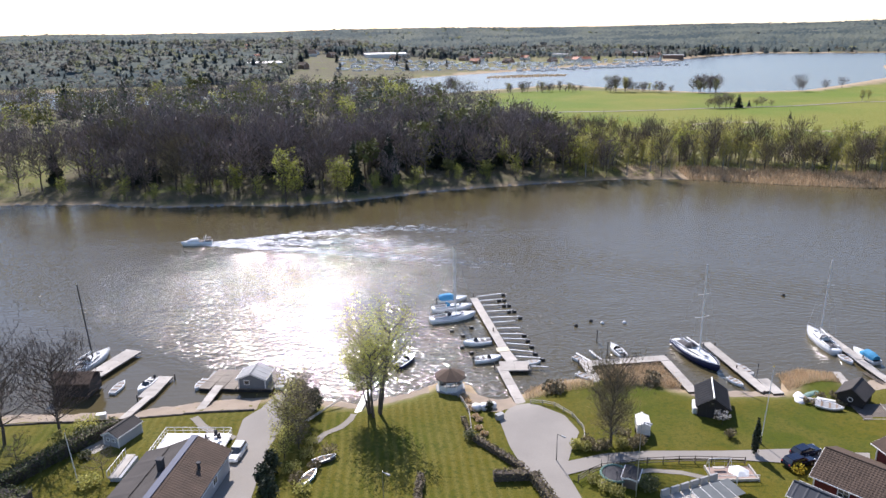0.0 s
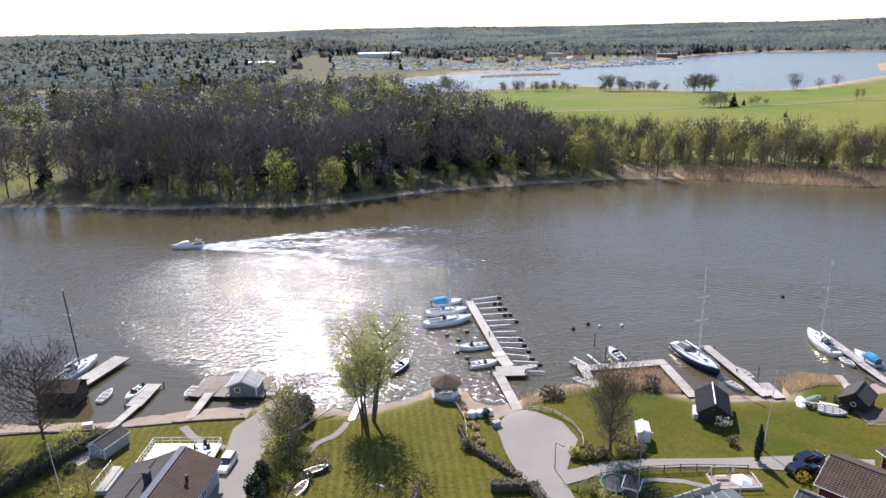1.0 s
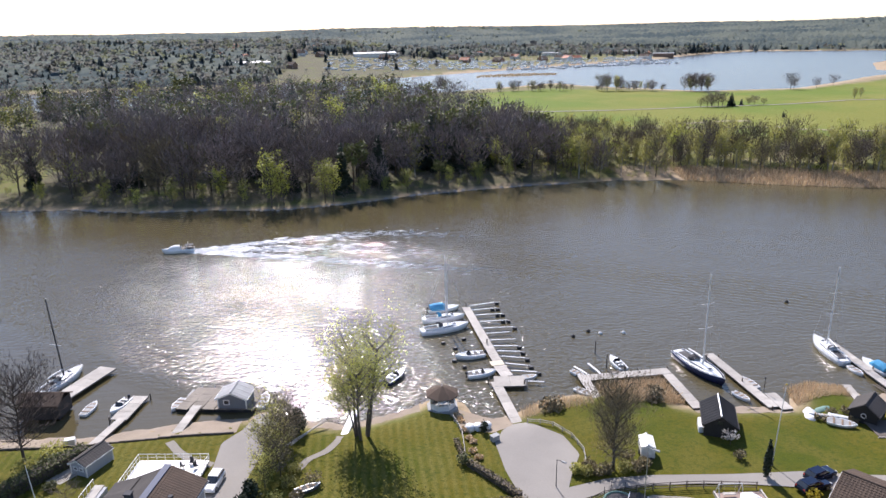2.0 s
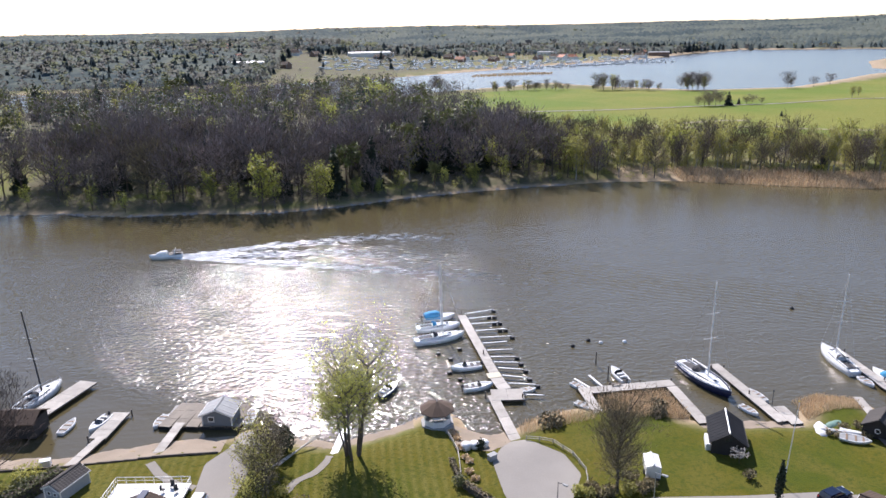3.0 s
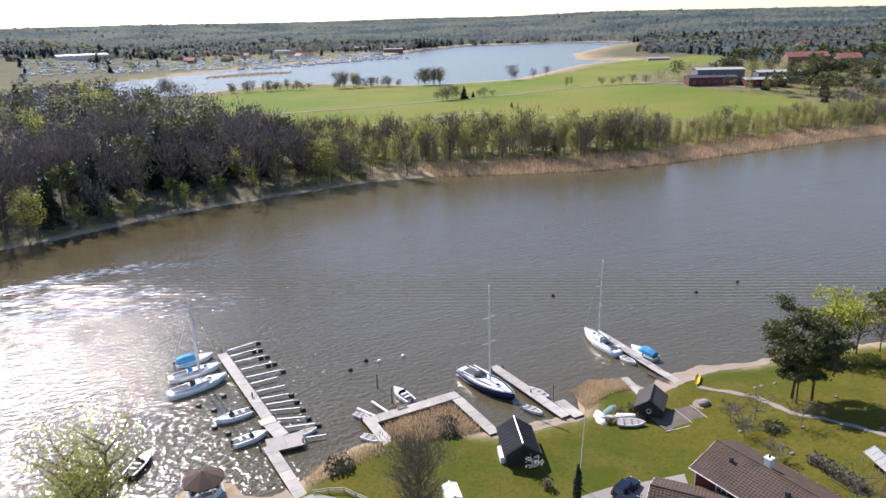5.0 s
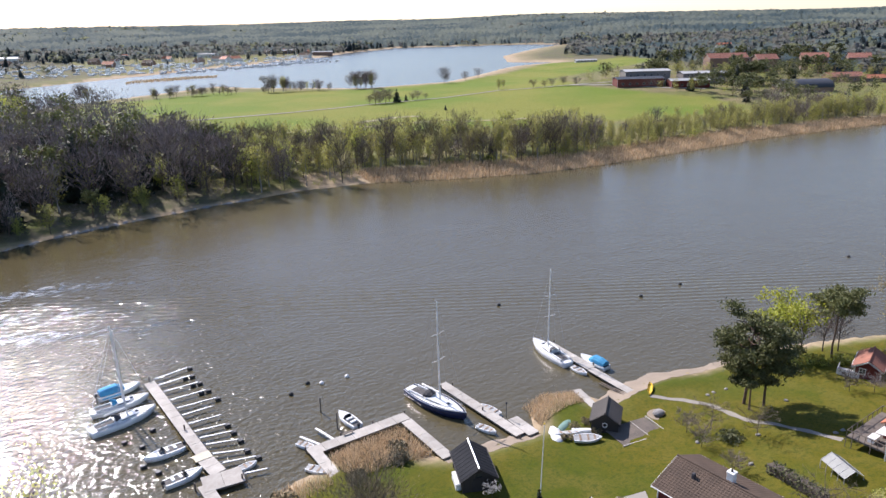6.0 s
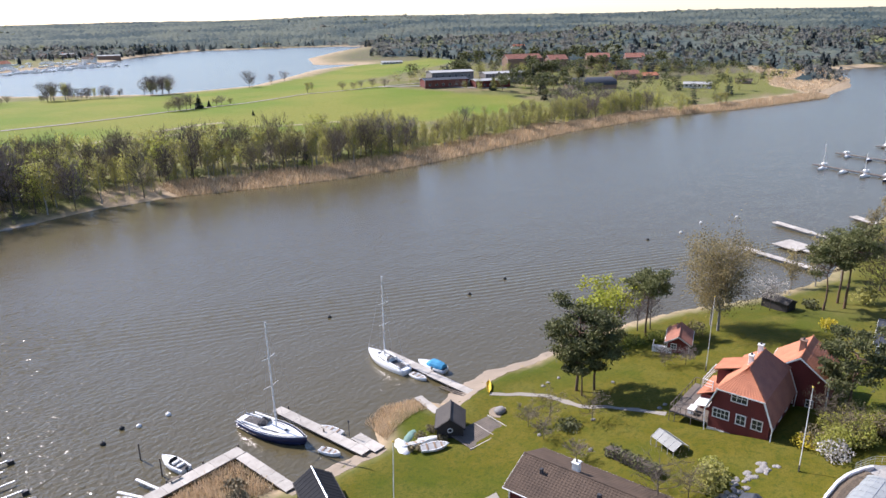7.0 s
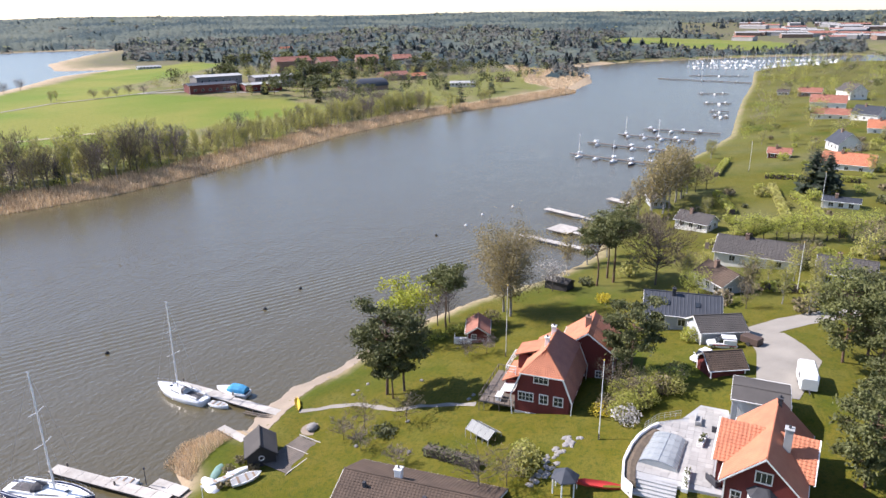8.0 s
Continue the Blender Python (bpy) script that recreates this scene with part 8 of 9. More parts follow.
def big_tree(name, x, y, h, kind, leafm, bark, label, stems=1, spread=0.3, low=0.25, rise=0.8, limbs=26, n=2600, card=0.26, blur=0.05, slender=1.0, category="tree", apart=0.6):
    """A single large tree with real limbs, of one or more stems."""
    ob = thing(name, x, y, lie_at(x, y) - 0.1, 0, label, category)
    r2 = np.random.default_rng(int(abs(x * 13 + y * 7)))
    for s in range(stems):
        hh = h * (1 - 0.1 * s)
        off = np.array([apart * math.cos(s * 2.3), apart * math.sin(s * 2.3), 0]) * (stems > 1)
        paths = limb_paths(r2, hh, hh * spread, limbs, low, rise)
        lean = off * 1.6 / hh if stems > 1 else off
        paths = [(a + off + lean * a[2], b + off + lean * b[2], r0, r1) for a, b, r0, r1 in paths]
        g = Geo()
        for a, b, r0, r1 in paths:
            g.tube(a, b, r0, r1, 6, False)
        subs = []
        for a, b, r0, r1 in paths[5:]:
            for q in range(3):
                d = r2.normal(size=3) * np.linalg.norm(b - a) * 0.35 + (b - a) * 0.35
                d[2] = abs(d[2]) * rise
                st = a + (b - a) * r2.uniform(0.3, 1)
                g.tube(st, st + d, max(r1 * 0.5, 0.02), 0.012, 4, False)
                subs.append((st, st + d))
        part("trunk", g, bark, ob)
        k = n // stems
        pick = r2.integers(0, len(subs), k)
        a, b = np.array([q[0] for q in subs])[pick], np.array([q[1] for q in subs])[pick]
        c = a + (b - a) * (0.2 + 0.95 * r2.random((k, 1))) + r2.normal(0, hh * blur, (k, 3))
        if category == "pine":                                     # flat pads of needles at the branch ends
            ends = paths[6::2]
            pads = np.array([a + (b - a) * f_ for a, b, r0, r1 in ends for f_ in ((0.45, 1.05) if r2.random() < 0.6 else (0.95,))] + [paths[4][1] + np.array([0, 0, 0.03 * hh])] * 2)
            big_ = r2.uniform(0.55, 1.15, len(pads))
            at_ = r2.integers(0, len(pads), k)
            c = pads[at_] + r2.normal(0, 1, (k, 3)) * np.array([0.055, 0.055, 0.024]) * hh * big_[at_][:, None]
        v, f = cards(r2, c, card, (2.4 if category == "pine" else 1.3) if kind != "bare" else 1.0, 0.3 if kind == "bare" else -0.1, np.array([0, 0, hh * 0.3]) if kind == "bare" else None)
        if kind == "bare":
            mid = np.repeat(c, 4, 0)
            v = np.where((np.arange(len(v)) % 2 == 1)[:, None], mid + (v - mid) * 0.05 * slender, v)
        part("crown", np_mesh("crown", v, f, leafm), None, ob)
    return ob


# by the driveway and the western lawn
big_tree("old_tree", -53.3, 87.2, 14.2, "bare", TWIG_DARK, BARK, "large bare old tree above the boathouse", spread=0.36, low=0.2, rise=0.75, n=4200, card=0.9, limbs=40, slender=1.3)
big_tree("old_tree", -60.6, 85.6, 15.6, "bare", TWIG_DARK, BARK, "large bare tree by the beach", spread=0.34, low=0.2, rise=0.8, n=3600, card=0.9, limbs=36, slender=1.2)
big_tree("willow", -6.2, 87.8, 17.2, "leaf", LEAF_LIME, BARK, "tall many-stemmed tree in fresh yellow-green leaf", stems=5, spread=0.2, low=0.36, rise=1.1, limbs=15, n=10500, card=0.19, blur=0.045, apart=0.9)
big_tree("fruit_tree", -42.8, 75.3, 4.2, "bare", TWIG_WARM, BARK, "small bare fruit tree on the lawn", spread=0.45, rise=0.6, n=700, card=0.5, limbs=14)
big_tree("fruit_tree", -55.4, 78.6, 4.6, "bare", TWIG_WARM, BARK, "small bare fruit tree in a garden", spread=0.45, rise=0.6, n=700, card=0.5, limbs=14)
hedge([(-56.5, 72.5), (-53.2, 77.6), (-49.0, 83.6), (-45.2, 88.2)], 2.2, 1.9, HEDGE, "broad dark hedge between two gardens")
hedge([(-58, 69), (-54, 70.5), (-50, 69.5)], 3.0, 2.2, HEDGE, "dark evergreen shrubs along a garden")
for k, (x, y, r, h) in enumerate(((-49.6, 86.4, 1.6, 1.8), (-52.0, 84.8, 1.6, 2.2), (-47.2, 80.5, 0.9, 1.0), (-44.0, 73.6, 1.6, 1.6), (-51.5, 80.5, 1.5, 2.0), (-50.2, 89.6, 2.0, 1.6))):
    bush("shrub", x, y, r, h, LEAF_OLIVE if k % 2 else HEDGE, "olive-green garden shrub by the hedge" if k % 2 else "dark green garden shrub by the hedge", 300, 0.24, group="garden shrubs")
for k, (x, y, h) in enumerate(((-17.6, 89.5, 6.0), (-18.6, 86.6, 7.5), (-17.2, 84.2, 7.0), (-18.6, 81.4, 6.6), (-17.0, 79.2, 5.6), (-18.8, 77.0, 5.2), (-16.4, 87.4, 5.0), (-19.4, 84.0, 6.2))):
    big_tree("tall_shrub", x, y, h, "leaf", LEAF_OLIVE if k % 2 else TWIG_WARM, BARK, "tall thin-leaved shrub beside the driveway", spread=0.3, low=0.12, rise=1.2, n=1100, card=0.16, limbs=18, category="shrub")
for x, y, h in ((-20.0, 73.4, 3.8), (-20.6, 70.6, 3.6), (-15.6, 90.6, 4.2), (-19.6, 68.0, 3.4)):
    bush("thuja", x, y, 1.5, h, THUJA, "dense dark evergreen shrub by the driveway", 900, 0.26, 4, category="evergreen", shape=0.6, group="dark evergreens")
for k, (x, y, r) in enumerate(((-17.2, 73.6, 1.3), (-16.4, 71.2, 1.2), (-15.6, 69.0, 1.3), (-14.4, 74.0, 1.0), (-15.8, 77.0, 1.2), (-12.6, 77.2, 1.4), (-15.2, 80.2, 1.0))):
    bush("bush", x, y, r, r * 1.2, HEDGE_BROWN if k % 2 else LEAF_OLIVE, "brownish garden bush along the path" if k % 2 else "olive garden bush along the path", 260, 0.2, group="bushes along the path")
for pts, w, h in (([(8.4, 78.6), (11.4, 74.2), (13.9, 70.3)], 1.0, 1.0), ([(9.6, 68.7), (14.4, 68.4)], 1.3, 1.4), ([(14.9, 68.2), (15.6, 64.2), (17.0, 58)], 1.3, 1.5), ([(0.1, 69.8), (-0.6, 66), (-1.2, 58)], 1.0, 1.3), ([(7.4, 84.4), (8.0, 79.4)], 0.7, 0.8)):
    hedge(pts, w, h, HEDGE_BROWN, "clipped brown-green hedge on the lawn", 60, 0.2)
bush("bush", 7.9, 78.9, 1.1, 1.6, HEDGE, "round dark bush at the end of a hedge", 340, 0.2)
bush("bush", 11.9, 86.6, 0.7, 2.0, THUJA, "narrow dark evergreen by the slipway", 300, 0.2, shape=0.8)
for k in range(9):
    bush("tussock", 8.2 + 0.25 * k + float(prng.normal(0, 0.3)), 92.5 - 1.5 * k + float(prng.normal(0, 0.4)), 0.6, 0.6, REED, "dry grass tussock along the fence", 70, 0.3, 2, "dry tussocks", "tussock")
# round the turning place
big_tree("tall_tree", 27.6, 74.8, 12.6, "bare", TWIG_WARM, BARK, "tall budding tree with fine upright twigs", spread=0.24, low=0.1, rise=1.25, n=9000, card=0.6, limbs=40, slender=1.6)
for k, (x, y, r) in enumerate(((23.6, 74.0, 1.0), (25.2, 73.9, 1.1), (26.4, 74.0, 1.0), (29.0, 74.2, 1.1), (30.6, 74.0, 1.2), (31.8, 74.6, 1.0), (22.4, 74.6, 0.8), (24.4, 75.4, 1.0), (30.0, 76.4, 1.3))):
    bush("wild_bush", x, y, r, 1.5, HEDGE_BROWN if k % 3 else LEAF_OLIVE, "brown and olive wild bush by the lane", 260, 0.24, group="wild bushes by the lane")
for x, y, r, h in ((23.6, 92.2, 2.0, 2.0), (40.4, 92.4, 1.5, 1.2), (41.6, 95.2, 1.6, 1.5), (33.6, 91.6, 1.2, 1.2)):
    bush("thicket", x, y, r, h, TWIG_WARM, "grey-brown leafless thicket at the water's edge", 420, 0.34, 8, "thickets by the water", "thicket")
bush("cypress", 46.8, 70.4, 0.75, 5.6, THUJA, "slim dark columnar cypress beside the lane", 800, 0.26, 1, category="cypress", shape=0.35)
bush("bush", 45.5, 74.9, 0.8, 1.5, HEDGE_BROWN, "small brown garden bush on the lawn", 240, 0.2)
big_tree("fruit_tree", 46.0, 78.4, 2.3, "leaf", BLOSSOM, BARK, "small fruit tree in pale blossom", spread=0.45, low=0.4, rise=0.4, n=420, card=0.14, limbs=10)
bush("bush", 29.1, 64.0, 1.3, 2.2, HEDGE, "clipped round evergreen bush in a garden", 600, 0.2)
for x, y in ((23.6, 64.8), (24.8, 63.6), (22.6, 66.4)):
    bush("bush", x, y, 1.0, 1.4, LEAF_OLIVE, "olive garden bush behind the fence", 260, 0.2)
for x, y, r in ((63.2, 82.4, 0.7), (66.8, 81.4, 0.8), (65.4, 84.6, 0.9), (67.6, 84.4, 0.8), (62.2, 83.2, 0.5)):
    bush("bush", x, y, r, 0.9, HEDGE_BROWN, "brown scrub between the laid-up boats", 160, 0.2, group="scrub by the boats")
bush("forsythia", 50.2, 65.6, 1.0, 1.3, FORSYTHIA, "yellow-flowering forsythia bush by the lane", 260, 0.18)
bush("forsythia", 137.0, 50.2, 1.6, 1.9, FORSYTHIA, "yellow-flowering forsythia on the lawn", 420, 0.24)
# the beach point and the red house's garden
for k, (x, y, h) in enumerate(((89.4, 73.6, 15.2), (91.0, 71.4, 13.0), (88.2, 71.9, 9.5))):
    big_tree("pine_tree", x, y, h, "leaf", NEEDLE_PINE, BARK_RED, "spreading pine with dark bare trunk", spread=0.27, low=0.34, rise=0.45, n=9000, card=0.2, limbs=13, blur=0.022, category="pine")
big_tree("pine_tree", 117.0, 75.8, 12.5, "leaf", NEEDLE_PINE, BARK_RED, "slim pine with a rounded dark crown", spread=0.24, low=0.58, rise=0.5, n=7312, card=0.2, limbs=16, blur=0.03, category="pine")
big_tree("maple", 110.4, 81.6, 9.8, "leaf", LEAF_YELLOW, BARK, "maple in bright yellow-green blossom", spread=0.42, low=0.28, rise=0.8, n=4200, card=0.3, limbs=26)
for x, y, h in ((114.0, 79.6, 9.2), (118.4, 78.2, 7.5), (120.4, 76.6, 8.0), (106.6, 82.6, 6.0)):
    big_tree("bare_tree", x, y, h, "bare", TWIG, BARK, "slender bare tree on the bank", spread=0.26, rise=1.0, n=1000, card=0.7)
for x, y, s in ((125.9, 65.9, 1.0), (128.4, 68.2, 0.85)):
    big_tree("birch_tree", x, y, 16.8 * s, "leaf", BUDS, BARK_PALE, "large birch with drooping olive-brown twigs", spread=0.3, low=0.2, rise=0.9, n=11000, card=0.21, limbs=36, category="birch", blur=0.04)
for x, y, r, h in ((112.5, 76.0, 2.0, 1.4), (116.0, 73.4, 1.8, 1.3), (108.6, 78.6, 2.0, 1.2), (119.4, 70.6, 2.2, 2.2), (122.0, 68.4, 2.0, 2.4)):
    bush("bush", x, y, r, h, LEAF_LIME if h < 1.5 else HEDGE_BROWN, "fresh green low bush on the bank" if h < 1.5 else "brown bush behind the cabin", 380, 0.24, group="bushes on the bank")
for x, y, h in ((81.6, 66.2, 4.2), (79.2, 71.6, 4.6), (76.2, 73.4, 3.4), (74.6, 69.6, 3.2), (104.6, 66.2, 3.2), (106.6, 63.6, 3.0), (69.6, 50.6, 6.2), (72.4, 63.0, 2.6), (71.6, 47.8, 4.0), (95.0, 40.4, 4.6), (92.0, 37.6, 4.4)):
    big_tree("fruit_tree", x, y, h, "bare", TWIG if h < 4 else TWIG_WARM, BARK, "gnarled bare fruit tree on the grass", spread=0.5, low=0.25, rise=0.5, n=900, card=0.5, limbs=16)
bush("bush", 78.6, 68.0, 1.8, 1.0, HEDGE, "dark spreading juniper on the grass", 420, 0.26)
bush("bush", 74.2, 46.4, 2.1, 3.6, LEAF_OLIVE, "large rounded olive-green garden bush", 900, 0.26)
bush("bush", 76.6, 47.4, 1.4, 2.4, LEAF_LIME, "fresh green rounded garden bush", 500, 0.24)
hedge([(75.4, 60.2), (74.6, 55.8), (73.8, 52.4)], 1.6, 1.3, HEDGE, "dark low hedge across the slope", 60, 0.24)
bush("blossom_bush", 86.6, 36.8, 1.9, 2.4, BLOSSOM, "garden bush in white blossom", 640, 0.2)
bush("bush", 88.2, 40.4, 1.6, 1.6, FORSYTHIA, "yellow-brown low bush by the wall", 420, 0.2)
for k in range(34):
    t = k / 33
    x, y = 88.0 + 11.5 * t + float(prng.normal(0, 0.6)), 37.6 - 4.6 * t + float(prng.normal(0, 1.1))
    bush("bush", x, y, 1.7, 2.3 + 0.8 * float(prng.random()), (LEAF_LIME, LEAF_OLIVE, LEAF_LIME, HEDGE_BROWN)[k % 4], ("fresh green", "olive", "fresh green", "brown")[k % 4] + " garden bush on the slope", 520, 0.2, group="bushes between the houses")
big_tree("pine_tree", 100.6, 38.8, 12.0, "leaf", NEEDLE_PINE, BARK_RED, "broad pine beside the annexe", spread=0.3, low=0.25, rise=0.45, n=11000, card=0.2, limbs=20, blur=0.025, category="pine")
bush("bush", 115.6, 31.9, 1.6, 2.4, LEAF_LIME, "bright green bush by the grey house", 500, 0.24)
for x, y, h in ((112.0, 10.6, 13.2), (108.6, 6.4, 12.4), (116.0, 7.0, 12.8), (81.6, 10.6, 11.0), (86.0, 8.8, 10.4), (92.4, 7.0, 9.6)):
    big_tree("pine_tree", x, y, h, "leaf", NEEDLE_PINE, BARK_RED, "dense pine by the gravel yard", spread=0.26, low=0.16, rise=0.5, n=9000, card=0.2, limbs=22, blur=0.03, category="pine")
for x, y, h in ((151.8, 51.0, 17.2), (148.8, 54.0, 14.0), (155.0, 53.0, 15.5)):
    big_tree("pine_tree", x, y, h, "leaf", NEEDLE_PINE, BARK_RED, "tall pine with a high dark crown", spread=0.24, low=0.5, rise=0.5, n=5850, card=0.2, limbs=16, blur=0.03, category="pine")
big_tree("oak_tree", 150.7, 42.0, 13.8, "bare", TWIG_DARK, BARK, "broad bare old oak on the lawn", spread=0.46, low=0.22, rise=0.6, n=5000, card=0.9, limbs=40, slender=1.2)
big_tree("fruit_tree", 143.6, 62.4, 6.6, "leaf", BLOSSOM, BARK, "fruit tree in pale blossom by the shed", spread=0.46, low=0.4, rise=0.5, n=800, card=0.2, limbs=16)
for k, (x, y, h) in enumerate(((212, 52, 15), (215, 49, 17), (219, 53, 16), (222, 48, 18), (225.5, 51, 17), (229, 47, 18), (232, 51, 16), (235, 46, 16), (238, 50, 15), (242, 45, 14), (247, 48, 13), (208, 55, 12), (166, 60, 11), (172, 56.5, 10), (162, 64, 9), (205, 58, 9))):
    tree("brown", x, y, h, k + 3, 1.05, "tall birch with drooping brown-olive twigs", "birches on the shore")
for x, y, h in ((247.5, 8.5, 14.5), (243.5, 5.0, 14.0)):
    tree("spruce", x, y, h, int(h), 1.9, "broad dark spruce in a garden", "garden spruces")

for k in range(11):
    tree("leaf", 190.5 + 0.4 * k + float(prng.normal(0, 0.6)), 27 - 2.8 * k, 5.6 + 2.0 * float(prng.random()), k, 1.6, "leafing tree in a yellow-green row", "row of leafing trees")
for k, (x, y, h) in enumerate(((146, 24, 8), (140, 18, 9), (143, 12, 8), (136, 24, 6), (155, 36, 8), (160, 33, 7), (165, 14, 9), (153, 12, 8), (168, 40, 7), (182, 46, 9), (133, 14, 8), (140, 6, 9))):
    tree(("bud", "slim", "slim")[k % 3], x, y, h * 0.8, k + 2, 1.05, group="garden trees")

# gardens further along
LONG_LAWN = [(255, 40), (262, 18), (345, 18), (345, 40)]


def garden_spot(x, y, d, nn):
    free = nn & (d > 4) & (x > 128)
    for row in FAR:
        free &= np.hypot(x - row[1], y - row[2]) > max(row[5], row[6]) * 0.62
    return free & (rng.random(x.shape) < np.where(x > 235, 0.34, 0.38)) & ~inside(x, y, LONG_LAWN) & (np.hypot(x - 126, y - 34) > 9) & ~((y > 40) & (x < 148))


X, Y, H, D = scatter(128, 360, -40, 75, 7.0, garden_spot)
gk = (LEAF_OLIVE, LEAF_LIME, HEDGE, HEDGE_BROWN, TWIG_WARM, LEAF)
gn = ("olive", "fresh green", "dark green", "brownish", "grey-brown", "yellow-green")
for k, (x, y, z) in enumerate(zip(X, Y, H)):
    s = float(prng.uniform(0.9, 2.6))
    if prng.random() < 0.4:
        tree(("slim", "bud", "leaf", "bud", "slim")[k % 5], x, y, 4 + 4 * float(prng.random()), k, 1.3, group="garden trees", ground=z)
    else:
        bush("garden_bush", x, y, s, s * 1.3, gk[k % 6], gn[k % 6] + " garden bush between the houses", 170, 0.2 + 0.14 * s, 4, "garden bushes", z=z)
for pts in ([(252, 20), (210, 16), (182, 34)], [(240, 36), (216, 30)], [(268, 22), (262, -6)], [(300, 36), (270, 38)], [(196, 4), (240, 14)], [(150, 22), (146, 4)]):
    hedge(pts, 2.0, 1.8, (LEAF_OLIVE, HEDGE, LEAF_LIME)[len(pts) % 3], "overgrown hedge between the gardens", 14, 0.6)
X, Y, H, D = scatter(350, 960, -120, 50, 9.5, lambda x, y, d, nn: nn & (d > 5) & (rng.random(x.shape) < 0.34))
kinds = [("slim" if u < 0.4 else "leaf" if u < 0.55 else "bud" if u < 0.8 else "pine" if u < 0.9 else "bare") for u in rng.random(len(X))]
wood_stuff("garden_trees", list(zip(X, Y, H - 0.2, 9 * (0.5 + 0.8 * rng.random(len(X))), np.full(len(X), 1.4))), kinds, "gardens and trees further along the shore", 0.3)

# across the water
X, Y, H, D = scatter(395, 700, 215, 450, 9, lambda x, y, d, nn: ~nn & (d > 12) & ~inside(x, y, FIELD) & (rng.random(x.shape) < np.where(y > 300, 0.8, 0.4)) & (np.array([np.hypot(x - r[1], y - r[2]) for r in SCHOOL]).min(0) > 21) & (np.hypot(x - 490, y - 312) > 20))
kinds = [("pine" if u < 0.26 else "spruce" if u < 0.32 else "slim" if u < 0.62 else "bud" if u < 0.84 else "bare" if u < 0.94 else "leaf") for u in rng.random(len(X))]
hs = [{"pine": 13, "spruce": 14}.get(k, 9) * (0.6 + 0.6 * rng.random()) for k in kinds]
wood_stuff("park_trees", list(zip(X, Y, H - 0.2, hs, np.full(len(X), 1.4))), kinds, "pines, birches and shrubs round the school", 0.35)
for k, (x, y, h) in enumerate(((420, 352, 13), (426, 348, 11), (446, 352, 15), (452, 346, 14), (470, 352, 16), (500, 372, 17), (508, 380, 15), (515, 366, 16), (520, 392, 18), (530, 396, 17), (590, 372, 17), (600, 366, 18), (610, 372, 16), (626, 366, 17), (480, 330, 12), (512, 336, 13), (540, 352, 14), (655, 350, 16), (690, 350, 17), (700, 356, 18))):
    tree("pine" if k % 4 else "spruce", x, y, h, k, 1.2, "tall dark pine beside the school", "pines by the school")
for k, (x, y, h) in enumerate(((434, 410, 14), (440, 406, 16), (446, 400, 15), (452, 412, 17), (426, 322, 13), (431, 316, 14), (440, 322, 15), (448, 318, 13), (456, 330, 14), (404, 296, 9), (410, 300, 10), (482, 352, 17), (488, 346, 18), (476, 356, 16), (560, 500, 20), (575, 520, 21), (590, 505, 20), (605, 490, 21), (620, 480, 20), (640, 470, 21), (660, 455, 20), (680, 445, 21), (700, 440, 20), (720, 430, 21), (585, 450, 20), (610, 440, 21), (740, 430, 20), (600, 425, 19), (625, 425, 20), (655, 420, 20))):
    tree("spruce" if k % 5 == 0 else "pine", x, y, h, k + 3, 1.25, "tall dark pine beside the school", "pines by the school")
for k, (x, y, h) in enumerate(((384, 264, 13), (379, 259, 11), (397, 250, 12), (383, 254, 10), (392, 232, 9), (416, 206, 8), (422, 208, 10), (428, 206, 8), (455, 200, 8), (460, 199, 9), (466, 198, 8))):
    tree("bare" if k < 4 else "slim", x, y, h, k, 1.5, "rounded bare tree at the reeds' edge" if k < 4 else "rounded olive willow bush at the reeds' edge", "trees on the reed shore")
for k in range(74):
    c = (0.02, 0.24, 0.30, 0.36, 0.40, 0.44, 0.48, 0.60, 0.63, 0.66, 0.70, 0.74, 0.78, 0.82, 0.92, 0.95, 0.98)[k % 17] + float(prng.normal(0, 0.012))
    x, y = 60 + 232 * c, 660 - 64 * c - float(prng.uniform(2, 12))
    tree(("bare", "bud", "bare", "slim")[k % 4], x, y, float(prng.uniform(4, 9)) + (5 if k % 17 in (0, 8, 9, 14, 15, 16) else 0), k, float(prng.uniform(0.9, 1.4)), "bare shoreline tree by the lake", "trees by the lake")
for k, (x, y, h) in enumerate(((358, 577, 13), (362, 579, 9), (386, 584, 8), (412, 600, 9))):
    tree("bare", x, y, h, k, 1.3, "lone bare tree by the lake", "trees by the lake")
for k, (x, y, h, kd) in enumerate(((226, 459, 8, "bud"), (230, 461, 9, "bare"), (234, 459, 9, "bare"), (238, 461, 8, "bud"), (243, 459, 10, "spruce"), (222, 460, 6, "bud"), (228, 456, 5, "bare"), (262, 463, 6, "bare"), (257, 461, 5, "bud"), (268, 462, 4, "bud"), (243, 396, 3.6, "spruce"), (252, 462, 5, "spruce"), (360, 452, 6, "bud"), (372, 444, 6, "bare"), (378, 438, 7, "bud"), (366, 446, 5, "bud"), (340, 470, 8, "slim"), (352, 480, 7, "slim"), (384, 430, 6, "bare"))):
    tree(kd, x, y, h, k, 1.5, group="clump in the field")


